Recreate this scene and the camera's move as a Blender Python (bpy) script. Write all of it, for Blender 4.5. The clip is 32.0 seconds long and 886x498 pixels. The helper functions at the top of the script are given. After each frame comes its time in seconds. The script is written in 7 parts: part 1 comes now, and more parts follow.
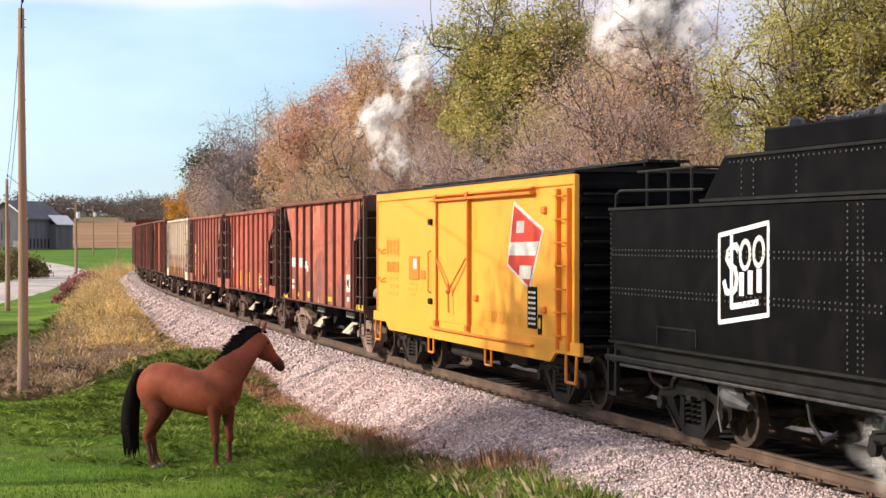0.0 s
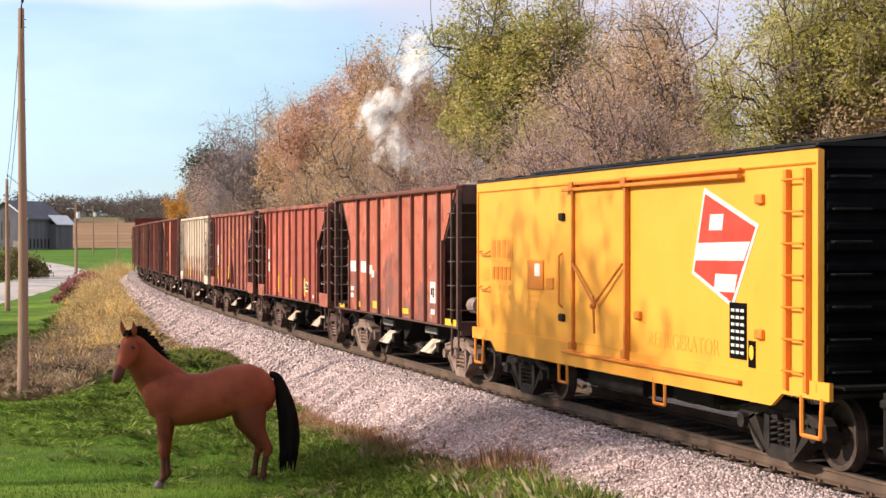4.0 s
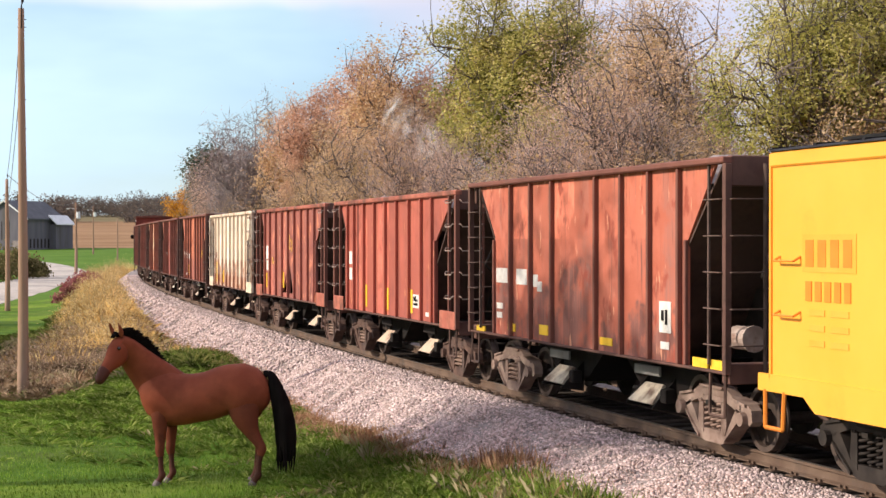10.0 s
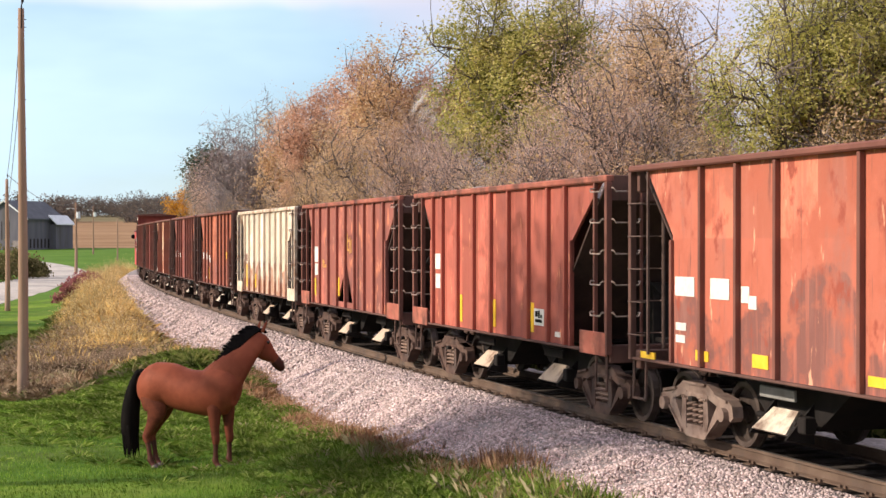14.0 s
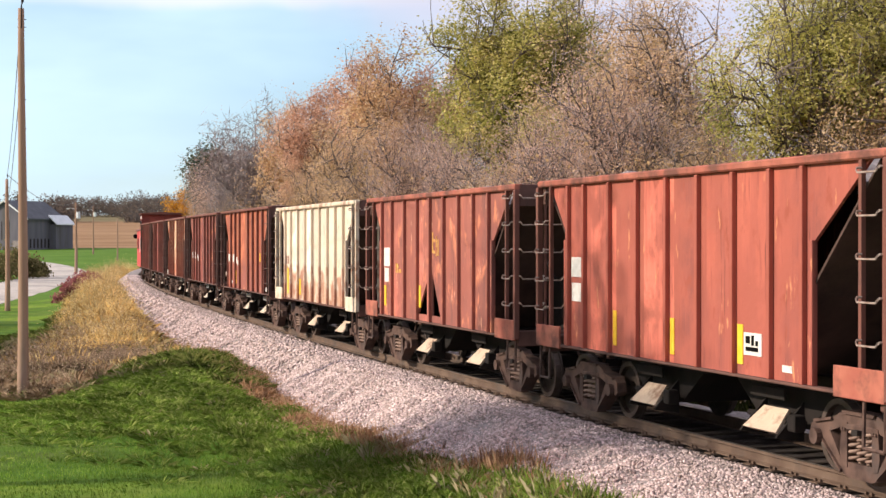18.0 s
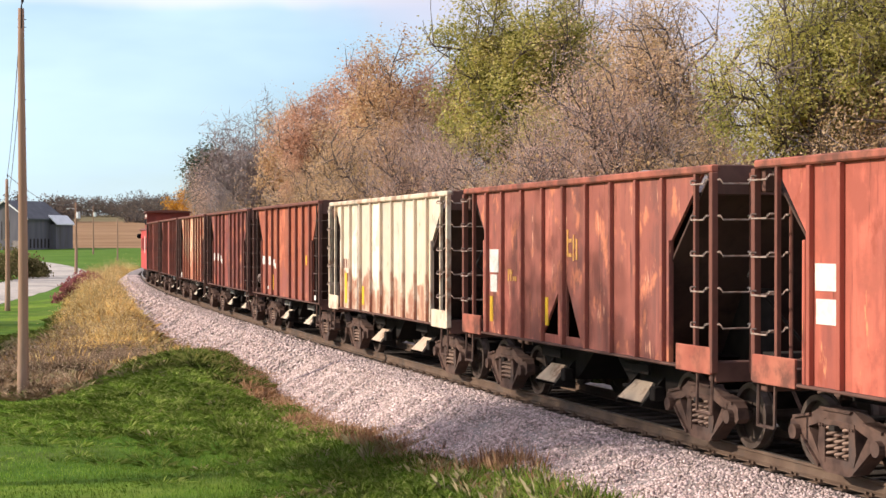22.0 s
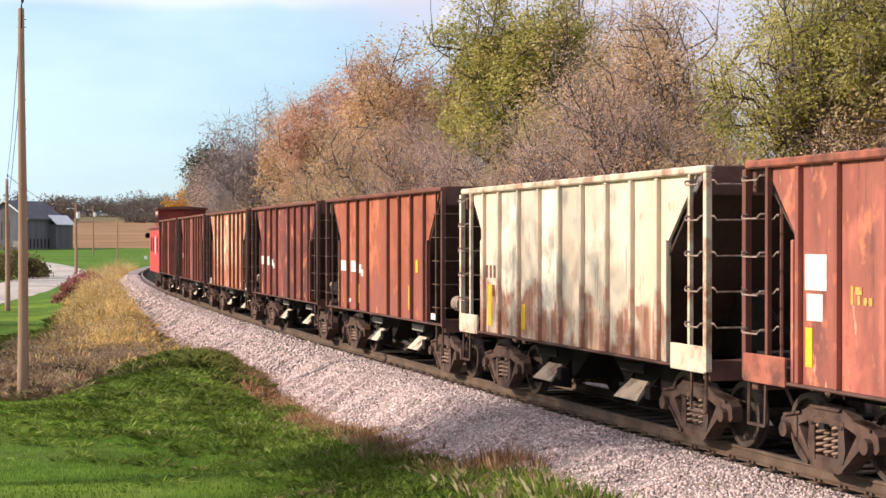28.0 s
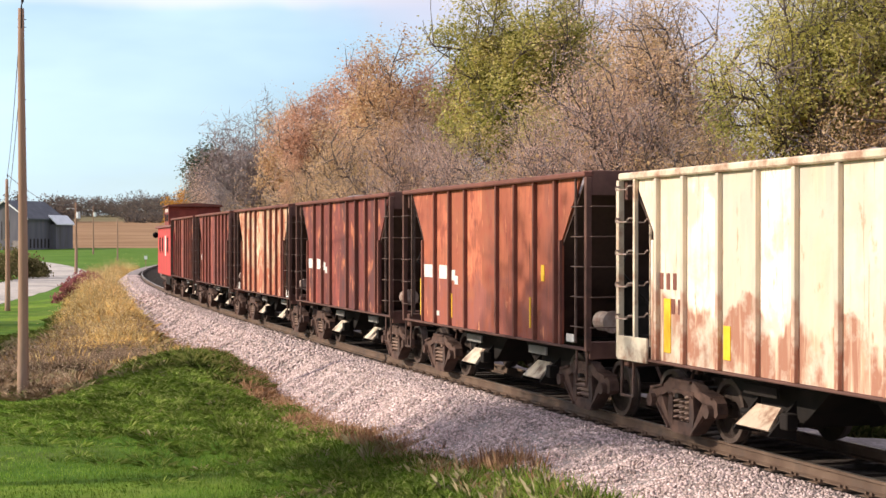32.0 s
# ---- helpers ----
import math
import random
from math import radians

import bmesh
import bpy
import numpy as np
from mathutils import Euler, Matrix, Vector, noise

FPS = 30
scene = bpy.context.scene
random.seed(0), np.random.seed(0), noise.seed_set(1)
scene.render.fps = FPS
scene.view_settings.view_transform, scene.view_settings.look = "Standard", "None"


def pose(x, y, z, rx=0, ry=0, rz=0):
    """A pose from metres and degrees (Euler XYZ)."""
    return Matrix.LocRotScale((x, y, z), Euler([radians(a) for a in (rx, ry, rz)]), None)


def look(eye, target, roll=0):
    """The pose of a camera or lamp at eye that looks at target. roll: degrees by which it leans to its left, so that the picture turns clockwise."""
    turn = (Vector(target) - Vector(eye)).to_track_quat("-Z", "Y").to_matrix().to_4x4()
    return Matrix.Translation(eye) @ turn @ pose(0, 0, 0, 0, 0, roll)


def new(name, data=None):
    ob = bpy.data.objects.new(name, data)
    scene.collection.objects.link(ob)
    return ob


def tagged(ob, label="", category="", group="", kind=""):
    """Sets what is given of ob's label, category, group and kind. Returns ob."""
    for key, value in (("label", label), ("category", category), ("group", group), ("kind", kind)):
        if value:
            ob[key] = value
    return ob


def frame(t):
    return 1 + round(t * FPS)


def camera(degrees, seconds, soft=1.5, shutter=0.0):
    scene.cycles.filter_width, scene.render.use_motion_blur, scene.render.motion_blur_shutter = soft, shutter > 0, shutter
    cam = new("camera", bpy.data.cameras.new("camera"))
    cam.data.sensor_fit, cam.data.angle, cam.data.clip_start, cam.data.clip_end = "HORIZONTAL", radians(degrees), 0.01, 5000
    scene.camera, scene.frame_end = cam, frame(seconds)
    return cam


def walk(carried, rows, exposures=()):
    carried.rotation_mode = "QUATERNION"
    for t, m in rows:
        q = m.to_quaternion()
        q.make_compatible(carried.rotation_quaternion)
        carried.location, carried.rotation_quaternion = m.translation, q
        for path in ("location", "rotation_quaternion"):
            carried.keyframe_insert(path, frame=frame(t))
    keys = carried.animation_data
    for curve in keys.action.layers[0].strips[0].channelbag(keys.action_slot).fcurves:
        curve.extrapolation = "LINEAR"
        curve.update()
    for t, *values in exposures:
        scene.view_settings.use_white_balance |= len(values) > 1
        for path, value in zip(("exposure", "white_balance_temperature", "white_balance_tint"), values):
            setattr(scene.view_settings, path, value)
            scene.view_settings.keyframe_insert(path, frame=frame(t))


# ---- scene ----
cam = camera(30.76, 32.0, soft=1.5)
EYE = pose(0, 0, 2.65, 90 - 0.2945, 0, 0)
walk(cam, [(0.0, EYE), (32.0, EYE)])
scene.view_settings.exposure = 0.22

# ---- light ----
SUN_AZ, SUN_EL = 190.0, 27.0          # degrees: azimuth from +x towards +y, and height
sun = new("sun", bpy.data.lights.new("sun", "SUN"))
sun.data.energy, sun.data.angle, sun.data.color = 5.0, radians(0.6), (1.0, 0.87, 0.72)
_d = Vector((math.cos(radians(SUN_AZ)) * math.cos(radians(SUN_EL)), math.sin(radians(SUN_AZ)) * math.cos(radians(SUN_EL)), math.sin(radians(SUN_EL))))
sun.matrix_world = look(_d * 50, (0, 0, 0))
world = bpy.data.worlds.new("sky")
scene.world = world
world.use_nodes = True
_n, _l = world.node_tree.nodes, world.node_tree.links
_sky = _n.new("ShaderNodeTexSky")
_sky.sky_type, _sky.sun_disc = "NISHITA", False
_sky.sun_elevation, _sky.sun_rotation = radians(SUN_EL), radians(90 - SUN_AZ)
_sky.air_density, _sky.dust_density, _sky.ozone_density = 1.0, 0.3, 4.0
_co = _n.new("ShaderNodeTexCoord")
_mp = _n.new("ShaderNodeMapping")
_mp.inputs["Scale"].default_value = (1.2, 1.2, 4.0)
_no = _n.new("ShaderNodeTexNoise")
_no.inputs["Scale"].default_value, _no.inputs["Detail"].default_value = 2.2, 5
_cr = _n.new("ShaderNodeValToRGB")
_cr.color_ramp.elements[0].position, _cr.color_ramp.elements[1].position = 0.22, 0.68
_mx = _n.new("ShaderNodeMix")
_mx.data_type = "RGBA"
_mx.inputs[7].default_value = (5.9, 7.7, 9.3, 1)
_l.new(_co.outputs["Generated"], _mp.inputs["Vector"])
_l.new(_mp.outputs[0], _no.inputs["Vector"])
_l.new(_no.outputs[0], _cr.inputs[0])
_l.new(_cr.outputs[0], _mx.inputs[0])
_l.new(_sky.outputs[0], _mx.inputs[6])


def _calc(op, a, b):
    """One step of arithmetic in the sky's nodes; a and b: sockets or numbers."""
    m = _n.new("ShaderNodeMath")
    m.operation = op
    for k, v in ((0, a), (1, b)):
        if isinstance(v, (int, float)):
            m.inputs[k].default_value = v
        else:
            _l.new(v, m.inputs[k])
    return m.outputs[0]


def _fade(v, a, b):
    r = _n.new("ShaderNodeMapRange")
    r.interpolation_type = "SMOOTHSTEP"
    r.inputs[1].default_value, r.inputs[2].default_value = a, b
    _l.new(v, r.inputs[0])
    return r.outputs[0]


def _cloud(under, fac, col):
    m = _n.new("ShaderNodeMix")
    m.data_type = "RGBA"
    m.inputs[7].default_value = (*col, 1)
    _l.new(under, m.inputs[6])
    _l.new(fac, m.inputs[0])
    return m.outputs[2]


# a thin lavender bank of cloud and old smoke over the woods, and a white streak high over the fields
_xyz = _n.new("ShaderNodeSeparateXYZ")
_l.new(_co.outputs["Generated"], _xyz.inputs[0])
_ahead = _calc("MAXIMUM", _xyz.outputs[1], 0.05)
_u, _v = _calc("DIVIDE", _xyz.outputs[0], _ahead), _calc("DIVIDE", _xyz.outputs[2], _ahead)
_n2 = _n.new("ShaderNodeTexNoise")
_n2.inputs["Scale"].default_value, _n2.inputs["Detail"].default_value = 9.0, 4
_l.new(_co.outputs["Generated"], _n2.inputs["Vector"])
_wob = _calc("MULTIPLY_ADD", _n2.outputs[0], 0.10)
_wob.node.inputs[2].default_value = -0.05
_bank = _fade(_calc("ADD", _calc("ADD", _v, _calc("MULTIPLY", _u, 0.60)), _wob), 0.085, 0.15)
_streak = _fade(_calc("ADD", _v, _calc("MULTIPLY", _wob, 0.25)), 0.143, 0.153)
_skycol = _cloud(_mx.outputs[2], _calc("MULTIPLY", _streak, 0.8), (7.2, 7.3, 7.6))
_skycol = _cloud(_skycol, _calc("MULTIPLY", _bank, 0.8), (5.5, 5.3, 6.5))
_l.new(_skycol, _n["Background"].inputs[0])
_n["Background"].inputs[1].default_value = 0.12


# ---- materials ----
def mat(name, col, col2=None, rough=0.8, metal=0.0, scale=4.0, bump=0.0, bscale=40.0, stain=None, stain_amt=0.45, stain_scale=1.2, island=0.0, objvar=0.0, streak=1.0, spec=0.3):
    """A surface of two tones at one scale, stains at a larger one, and fine relief."""
    m = bpy.data.materials.new(name)
    m.use_nodes = True
    n, l = m.node_tree.nodes, m.node_tree.links
    b = n["Principled BSDF"]
    b.inputs["Roughness"].default_value, b.inputs["Metallic"].default_value = rough, metal
    b.inputs["Specular IOR Level"].default_value = spec
    co = n.new("ShaderNodeTexCoord")
    mp = n.new("ShaderNodeMapping")
    mp.inputs["Scale"].default_value = (1, 1, 1 / streak)
    l.new(co.outputs["Object"], mp.inputs["Vector"])
    no = n.new("ShaderNodeTexNoise")
    no.inputs["Scale"].default_value, no.inputs["Detail"].default_value = scale, 6
    l.new(mp.outputs[0], no.inputs["Vector"])
    ramp = n.new("ShaderNodeValToRGB")
    ramp.color_ramp.elements[0].position, ramp.color_ramp.elements[1].position = 0.35, 0.68
    ramp.color_ramp.elements[0].color = (*col, 1)
    ramp.color_ramp.elements[1].color = (*(col2 or [c * 1.25 for c in col]), 1)
    l.new(no.outputs[0], ramp.inputs[0])
    out = ramp.outputs[0]
    if stain:
        n2 = n.new("ShaderNodeTexNoise")
        n2.inputs["Scale"].default_value, n2.inputs["Detail"].default_value = stain_scale, 8
        n2.inputs["Roughness"].default_value = 0.65
        l.new(mp.outputs[0], n2.inputs["Vector"])
        r2 = n.new("ShaderNodeValToRGB")
        r2.color_ramp.elements[0].position, r2.color_ramp.elements[1].position = 1.0 - stain_amt - 0.06, 1.0 - stain_amt + 0.12
        l.new(n2.outputs[0], r2.inputs[0])
        mx = n.new("ShaderNodeMix")
        mx.data_type = "RGBA"
        mx.inputs[7].default_value = (*stain, 1)
        l.new(r2.outputs[0], mx.inputs[0])
        l.new(out, mx.inputs[6])
        out = mx.outputs[2]
    if island or objvar:
        src = n.new("ShaderNodeNewGeometry").outputs["Random Per Island"] if island else n.new("ShaderNodeObjectInfo").outputs["Random"]
        amt = island or objvar
        hs = n.new("ShaderNodeHueSaturation")
        mr = n.new("ShaderNodeMapRange")
        mr.inputs[3].default_value, mr.inputs[4].default_value = 1 - amt, 1 + amt
        l.new(src, mr.inputs[0])
        l.new(mr.outputs[0], hs.inputs["Value"])
        mh = n.new("ShaderNodeMapRange")
        mh.inputs[3].default_value, mh.inputs[4].default_value = 0.5 + 0.035 * amt, 0.5 - 0.035 * amt
        l.new(src, mh.inputs[0])
        l.new(mh.outputs[0], hs.inputs["Hue"])
        l.new(out, hs.inputs["Color"])
        out = hs.outputs[0]
    l.new(out, b.inputs["Base Color"])
    if bump:
        n3 = n.new("ShaderNodeTexNoise")
        n3.inputs["Scale"].default_value, n3.inputs["Detail"].default_value = bscale, 4
        l.new(co.outputs["Object"], n3.inputs["Vector"])
        bp = n.new("ShaderNodeBump")
        bp.inputs["Strength"].default_value, bp.inputs["Distance"].default_value = bump, 0.02
        l.new(n3.outputs[0], bp.inputs["Height"])
        l.new(bp.outputs[0], b.inputs["Normal"])
    return m


def leaf_mat(name, a, b_, c, trans=0.45, patch=0.0, low=0.55, drift=0.0):
    """Leaves and blades: three tones picked leaf by leaf, partly lit through. patch: the scale of duller patches over the ground; drift: the scale of clumps that turned more than others."""
    m = bpy.data.materials.new(name)
    m.use_nodes = True
    n, l = m.node_tree.nodes, m.node_tree.links
    n.remove(n["Principled BSDF"])
    g = n.new("ShaderNodeNewGeometry")
    r = n.new("ShaderNodeValToRGB")
    r.color_ramp.elements[0].color, r.color_ramp.elements[1].color = (*a, 1), (*c, 1)
    e = r.color_ramp.elements.new(0.5)
    e.color = (*b_, 1)
    pick = g.outputs["Random Per Island"]
    if drift:
        nd, m1, m2 = n.new("ShaderNodeTexNoise"), n.new("ShaderNodeMath"), n.new("ShaderNodeMath")
        nd.inputs["Scale"].default_value, nd.inputs["Detail"].default_value = drift, 3
        l.new(g.outputs["Position"], nd.inputs["Vector"])
        m1.operation = m2.operation = "MULTIPLY_ADD"
        m1.inputs[1].default_value, m1.inputs[2].default_value = 0.6, -0.60
        m2.inputs[1].default_value = 1.6
        l.new(pick, m1.inputs[0])
        l.new(nd.outputs[0], m2.inputs[0])
        l.new(m1.outputs[0], m2.inputs[2])
        pick = m2.outputs[0]
    l.new(pick, r.inputs[0])
    col = r.outputs[0]
    if patch:
        no = n.new("ShaderNodeTexNoise")
        no.inputs["Scale"].default_value, no.inputs["Detail"].default_value = patch, 4
        l.new(g.outputs["Position"], no.inputs["Vector"])
        mr = n.new("ShaderNodeMapRange")
        mr.inputs[1].default_value, mr.inputs[2].default_value, mr.inputs[3].default_value, mr.inputs[4].default_value = 0.36, 0.64, low, 1.15
        l.new(no.outputs[0], mr.inputs[0])
        hs = n.new("ShaderNodeHueSaturation")
        l.new(mr.outputs[0], hs.inputs["Value"])
        l.new(col, hs.inputs["Color"])
        col = hs.outputs[0]
    d, t, mx = n.new("ShaderNodeBsdfDiffuse"), n.new("ShaderNodeBsdfTranslucent"), n.new("ShaderNodeMixShader")
    l.new(col, d.inputs[0])
    l.new(col, t.inputs[0])
    mx.inputs[0].default_value = trans
    l.new(d.outputs[0], mx.inputs[1])
    l.new(t.outputs[0], mx.inputs[2])
    l.new(mx.outputs[0], n["Material Output"].inputs[0])
    return m


M_BARK = mat("bark", (0.085, 0.065, 0.06), (0.17, 0.135, 0.12), scale=6, bump=0.6, bscale=20)
M_TWIG = mat("twig", (0.26, 0.21, 0.21), (0.44, 0.37, 0.37), scale=3)
M_TWIG_DARK = mat("twig_dark", (0.19, 0.155, 0.15), (0.33, 0.275, 0.27), scale=3)
M_RAIL = mat("rail_rust", (0.105, 0.066, 0.047), (0.16, 0.108, 0.078), rough=0.75, scale=3, stain=(0.08, 0.06, 0.05), bump=0.2, bscale=60)
M_RAILTOP = mat("rail_head", (0.36, 0.32, 0.29), (0.45, 0.41, 0.38), rough=0.35, metal=0.8, scale=6)
M_TIE = mat("tie_wood", (0.035, 0.027, 0.023), (0.075, 0.058, 0.048), rough=0.95, scale=5, bump=0.5, bscale=30, objvar=0.3)
# darker than the stones, so the colour gives the shade in their gaps
M_BALLAST = mat("ballast_bed", (0.20, 0.17, 0.165), (0.36, 0.31, 0.30), rough=0.95, scale=14, stain=(0.20, 0.17, 0.16), stain_scale=3, bump=1.0, bscale=26)
# near-black ballast: the shade under the train is put into its colour
M_BED_SHADED = mat("shaded_ballast", (0.022, 0.018, 0.016), (0.05, 0.041, 0.036), rough=0.95, scale=16, stain=(0.03, 0.025, 0.022), stain_scale=3, bump=1.0, bscale=26)
M_STONE = mat("ballast_stone", (0.36, 0.275, 0.255), (0.63, 0.51, 0.49), rough=0.9, scale=8, island=0.45)
M_POLE = mat("pole_wood", (0.25, 0.15, 0.10), (0.43, 0.29, 0.21), rough=0.9, scale=2.0, streak=14, stain=(0.22, 0.16, 0.13), bump=0.3, bscale=30)
M_STEEL = mat("truck_steel", (0.055, 0.032, 0.027), (0.15, 0.088, 0.068), rough=0.8, scale=5, stain=(0.07, 0.05, 0.045), stain_scale=2.5, bump=0.25, bscale=40)
M_STEEL_PALE = mat("dusty_truck_steel", (0.19, 0.125, 0.10), (0.36, 0.265, 0.22), rough=0.8, scale=5, stain=(0.12, 0.075, 0.06), stain_scale=2.5, bump=0.25, bscale=40)
M_WHEEL = mat("wheel_steel", (0.04, 0.028, 0.024), (0.075, 0.055, 0.045), rough=0.65, metal=0.2, scale=5)
M_RIM = mat("wheel_rim", (0.085, 0.062, 0.052), (0.14, 0.105, 0.09), rough=0.5, metal=0.4, scale=6)
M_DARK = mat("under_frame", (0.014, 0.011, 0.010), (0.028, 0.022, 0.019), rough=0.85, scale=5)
M_CHUTE = mat("chute_white", (0.62, 0.53, 0.42), (0.74, 0.66, 0.54), rough=0.7, scale=3, stain=(0.22, 0.145, 0.11), stain_amt=0.50, stain_scale=2.2)
# near-black: the deep shade below the hoppers is put into this colour
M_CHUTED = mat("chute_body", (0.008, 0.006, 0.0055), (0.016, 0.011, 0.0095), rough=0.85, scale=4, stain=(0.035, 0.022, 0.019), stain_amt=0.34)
M_WHITE = mat("stencil_white", (0.62, 0.58, 0.54), (0.76, 0.73, 0.70), rough=0.7, scale=10, stain=(0.42, 0.25, 0.20), stain_amt=0.30, stain_scale=6)
M_YEL = mat("reflector_yellow", (0.78, 0.47, 0.03), (0.85, 0.55, 0.06), rough=0.5, scale=10, stain=(0.45, 0.2, 0.07), stain_amt=0.32, stain_scale=7)
M_REEFER = mat("reefer_yellow", (0.84, 0.365, 0.045), (0.86, 0.395, 0.055), rough=0.5, scale=1.2, stain=(0.80, 0.32, 0.04), stain_amt=0.36, stain_scale=0.9)
M_REEFER_TRIM = mat("reefer_trim", (0.66, 0.20, 0.025), (0.72, 0.24, 0.03), rough=0.5, scale=3)
M_RED = mat("emblem_red", (0.62, 0.05, 0.03), (0.68, 0.07, 0.05), rough=0.5, scale=3)
M_BLACK = mat("black_paint", (0.0052, 0.005, 0.0058), (0.0075, 0.007, 0.0082), rough=0.42, scale=2, stain=(0.0095, 0.0088, 0.0095), stain_scale=2, spec=0.02)
M_BLACK2 = mat("black_steel", (0.012, 0.011, 0.011), (0.022, 0.021, 0.021), rough=0.5, scale=3, spec=0.12)
M_COAL = mat("coal", (0.012, 0.012, 0.013), (0.03, 0.03, 0.032), rough=0.4, scale=8, island=0.4)
M_GREY = mat("grey_steel", (0.20, 0.19, 0.185), (0.28, 0.27, 0.26), rough=0.55, scale=5)
M_FADED = mat("faded_letters", (0.78, 0.33, 0.04), (0.82, 0.37, 0.055), rough=0.6, scale=3)
M_CABOOSE = mat("caboose_red", (0.46, 0.045, 0.045), (0.54, 0.065, 0.06), rough=0.6, scale=2, stain=(0.36, 0.06, 0.04), stain_scale=1)
M_BARN = mat("barn_boards", (0.105, 0.10, 0.125), (0.16, 0.155, 0.18), rough=0.9, scale=0.8, streak=6, stain=(0.09, 0.085, 0.085), stain_scale=0.4)
M_BARNROOF = mat("barn_roof", (0.085, 0.09, 0.105), (0.12, 0.125, 0.14), rough=0.8, scale=0.7)
M_TIN = mat("tin_roof", (0.62, 0.64, 0.66), (0.72, 0.74, 0.76), rough=0.5, scale=1)
M_ROAD = mat("road_surface", (0.44, 0.39, 0.35), (0.56, 0.51, 0.46), rough=0.95, scale=0.8, stain=(0.30, 0.28, 0.26), stain_amt=0.5, stain_scale=0.25)
M_WIRE = mat("wire", (0.12, 0.12, 0.13), rough=0.5)


def ground_mat():
    """Lawn near the line, a green field beyond the road, and stubble and scrub up the hill."""
    m = bpy.data.materials.new("ground_cover")
    m.use_nodes = True
    n, l = m.node_tree.nodes, m.node_tree.links
    b = n["Principled BSDF"]
    b.inputs["Roughness"].default_value, b.inputs["Specular IOR Level"].default_value = 1.0, 0.1
    g = n.new("ShaderNodeNewGeometry")

    def noise_tex(scale, stretch=(1, 1, 1)):
        mp, t = n.new("ShaderNodeMapping"), n.new("ShaderNodeTexNoise")
        mp.inputs["Scale"].default_value = stretch
        t.inputs["Scale"].default_value, t.inputs["Detail"].default_value = scale, 7
        l.new(g.outputs["Position"], mp.inputs[0])
        l.new(mp.outputs[0], t.inputs["Vector"])
        return t.outputs[0]

    def tone(src, a, c, p0=0.35, p1=0.68):
        r = n.new("ShaderNodeValToRGB")
        r.color_ramp.elements[0].position, r.color_ramp.elements[1].position = p0, p1
        r.color_ramp.elements[0].color, r.color_ramp.elements[1].color = (*a, 1), (*c, 1)
        l.new(src, r.inputs[0])
        return r.outputs[0]

    def mix(fac, a, c):
        x = n.new("ShaderNodeMix")
        x.data_type = "RGBA"
        l.new(fac, x.inputs[0])
        l.new(a, x.inputs[6])
        l.new(c, x.inputs[7])
        return x.outputs[2]

    sep = n.new("ShaderNodeSeparateXYZ")
    l.new(g.outputs["Position"], sep.inputs[0])

    def step(sock, a, c):
        r = n.new("ShaderNodeMapRange")
        r.inputs[1].default_value, r.inputs[2].default_value = a, c
        l.new(sock, r.inputs[0])
        return r.outputs[0]

    # noise stretched along x: lit and shaded stripes put into the lawn's colour
    lawn = mix(tone(noise_tex(0.4, (0.35, 1, 1)), (0, 0, 0), (1, 1, 1), 0.42, 0.62), tone(noise_tex(2.2), (0.05, 0.11, 0.011), (0.09, 0.175, 0.02)), tone(noise_tex(2.6), (0.105, 0.19, 0.018), (0.20, 0.29, 0.037)))
    lawn = mix(tone(noise_tex(0.5), (0, 0, 0), (0.45, 0.45, 0.45), 0.5, 0.75), lawn, tone(noise_tex(9), (0.12, 0.10, 0.045), (0.19, 0.16, 0.07)))
    field = tone(noise_tex(0.09), (0.07, 0.15, 0.018), (0.11, 0.195, 0.03))
    stubble = tone(noise_tex(0.12, (0.25, 1, 1)), (0.22, 0.125, 0.065), (0.33, 0.21, 0.12))
    scrub = tone(noise_tex(0.02, (0.4, 1, 1)), (0.14, 0.12, 0.06), (0.22, 0.17, 0.10))
    c = mix(step(sep.outputs[1], 90, 105), lawn, field)
    c = mix(step(sep.outputs[1], 345, 349), c, stubble)
    c = mix(step(sep.outputs[1], 640, 660), c, scrub)
    l.new(c, b.inputs["Base Color"])
    bp = n.new("ShaderNodeBump")
    bp.inputs["Strength"].default_value, bp.inputs["Distance"].default_value = 0.7, 0.04
    l.new(noise_tex(22), bp.inputs["Height"])
    l.new(bp.outputs[0], b.inputs["Normal"])
    return m


M_GROUND = ground_mat()


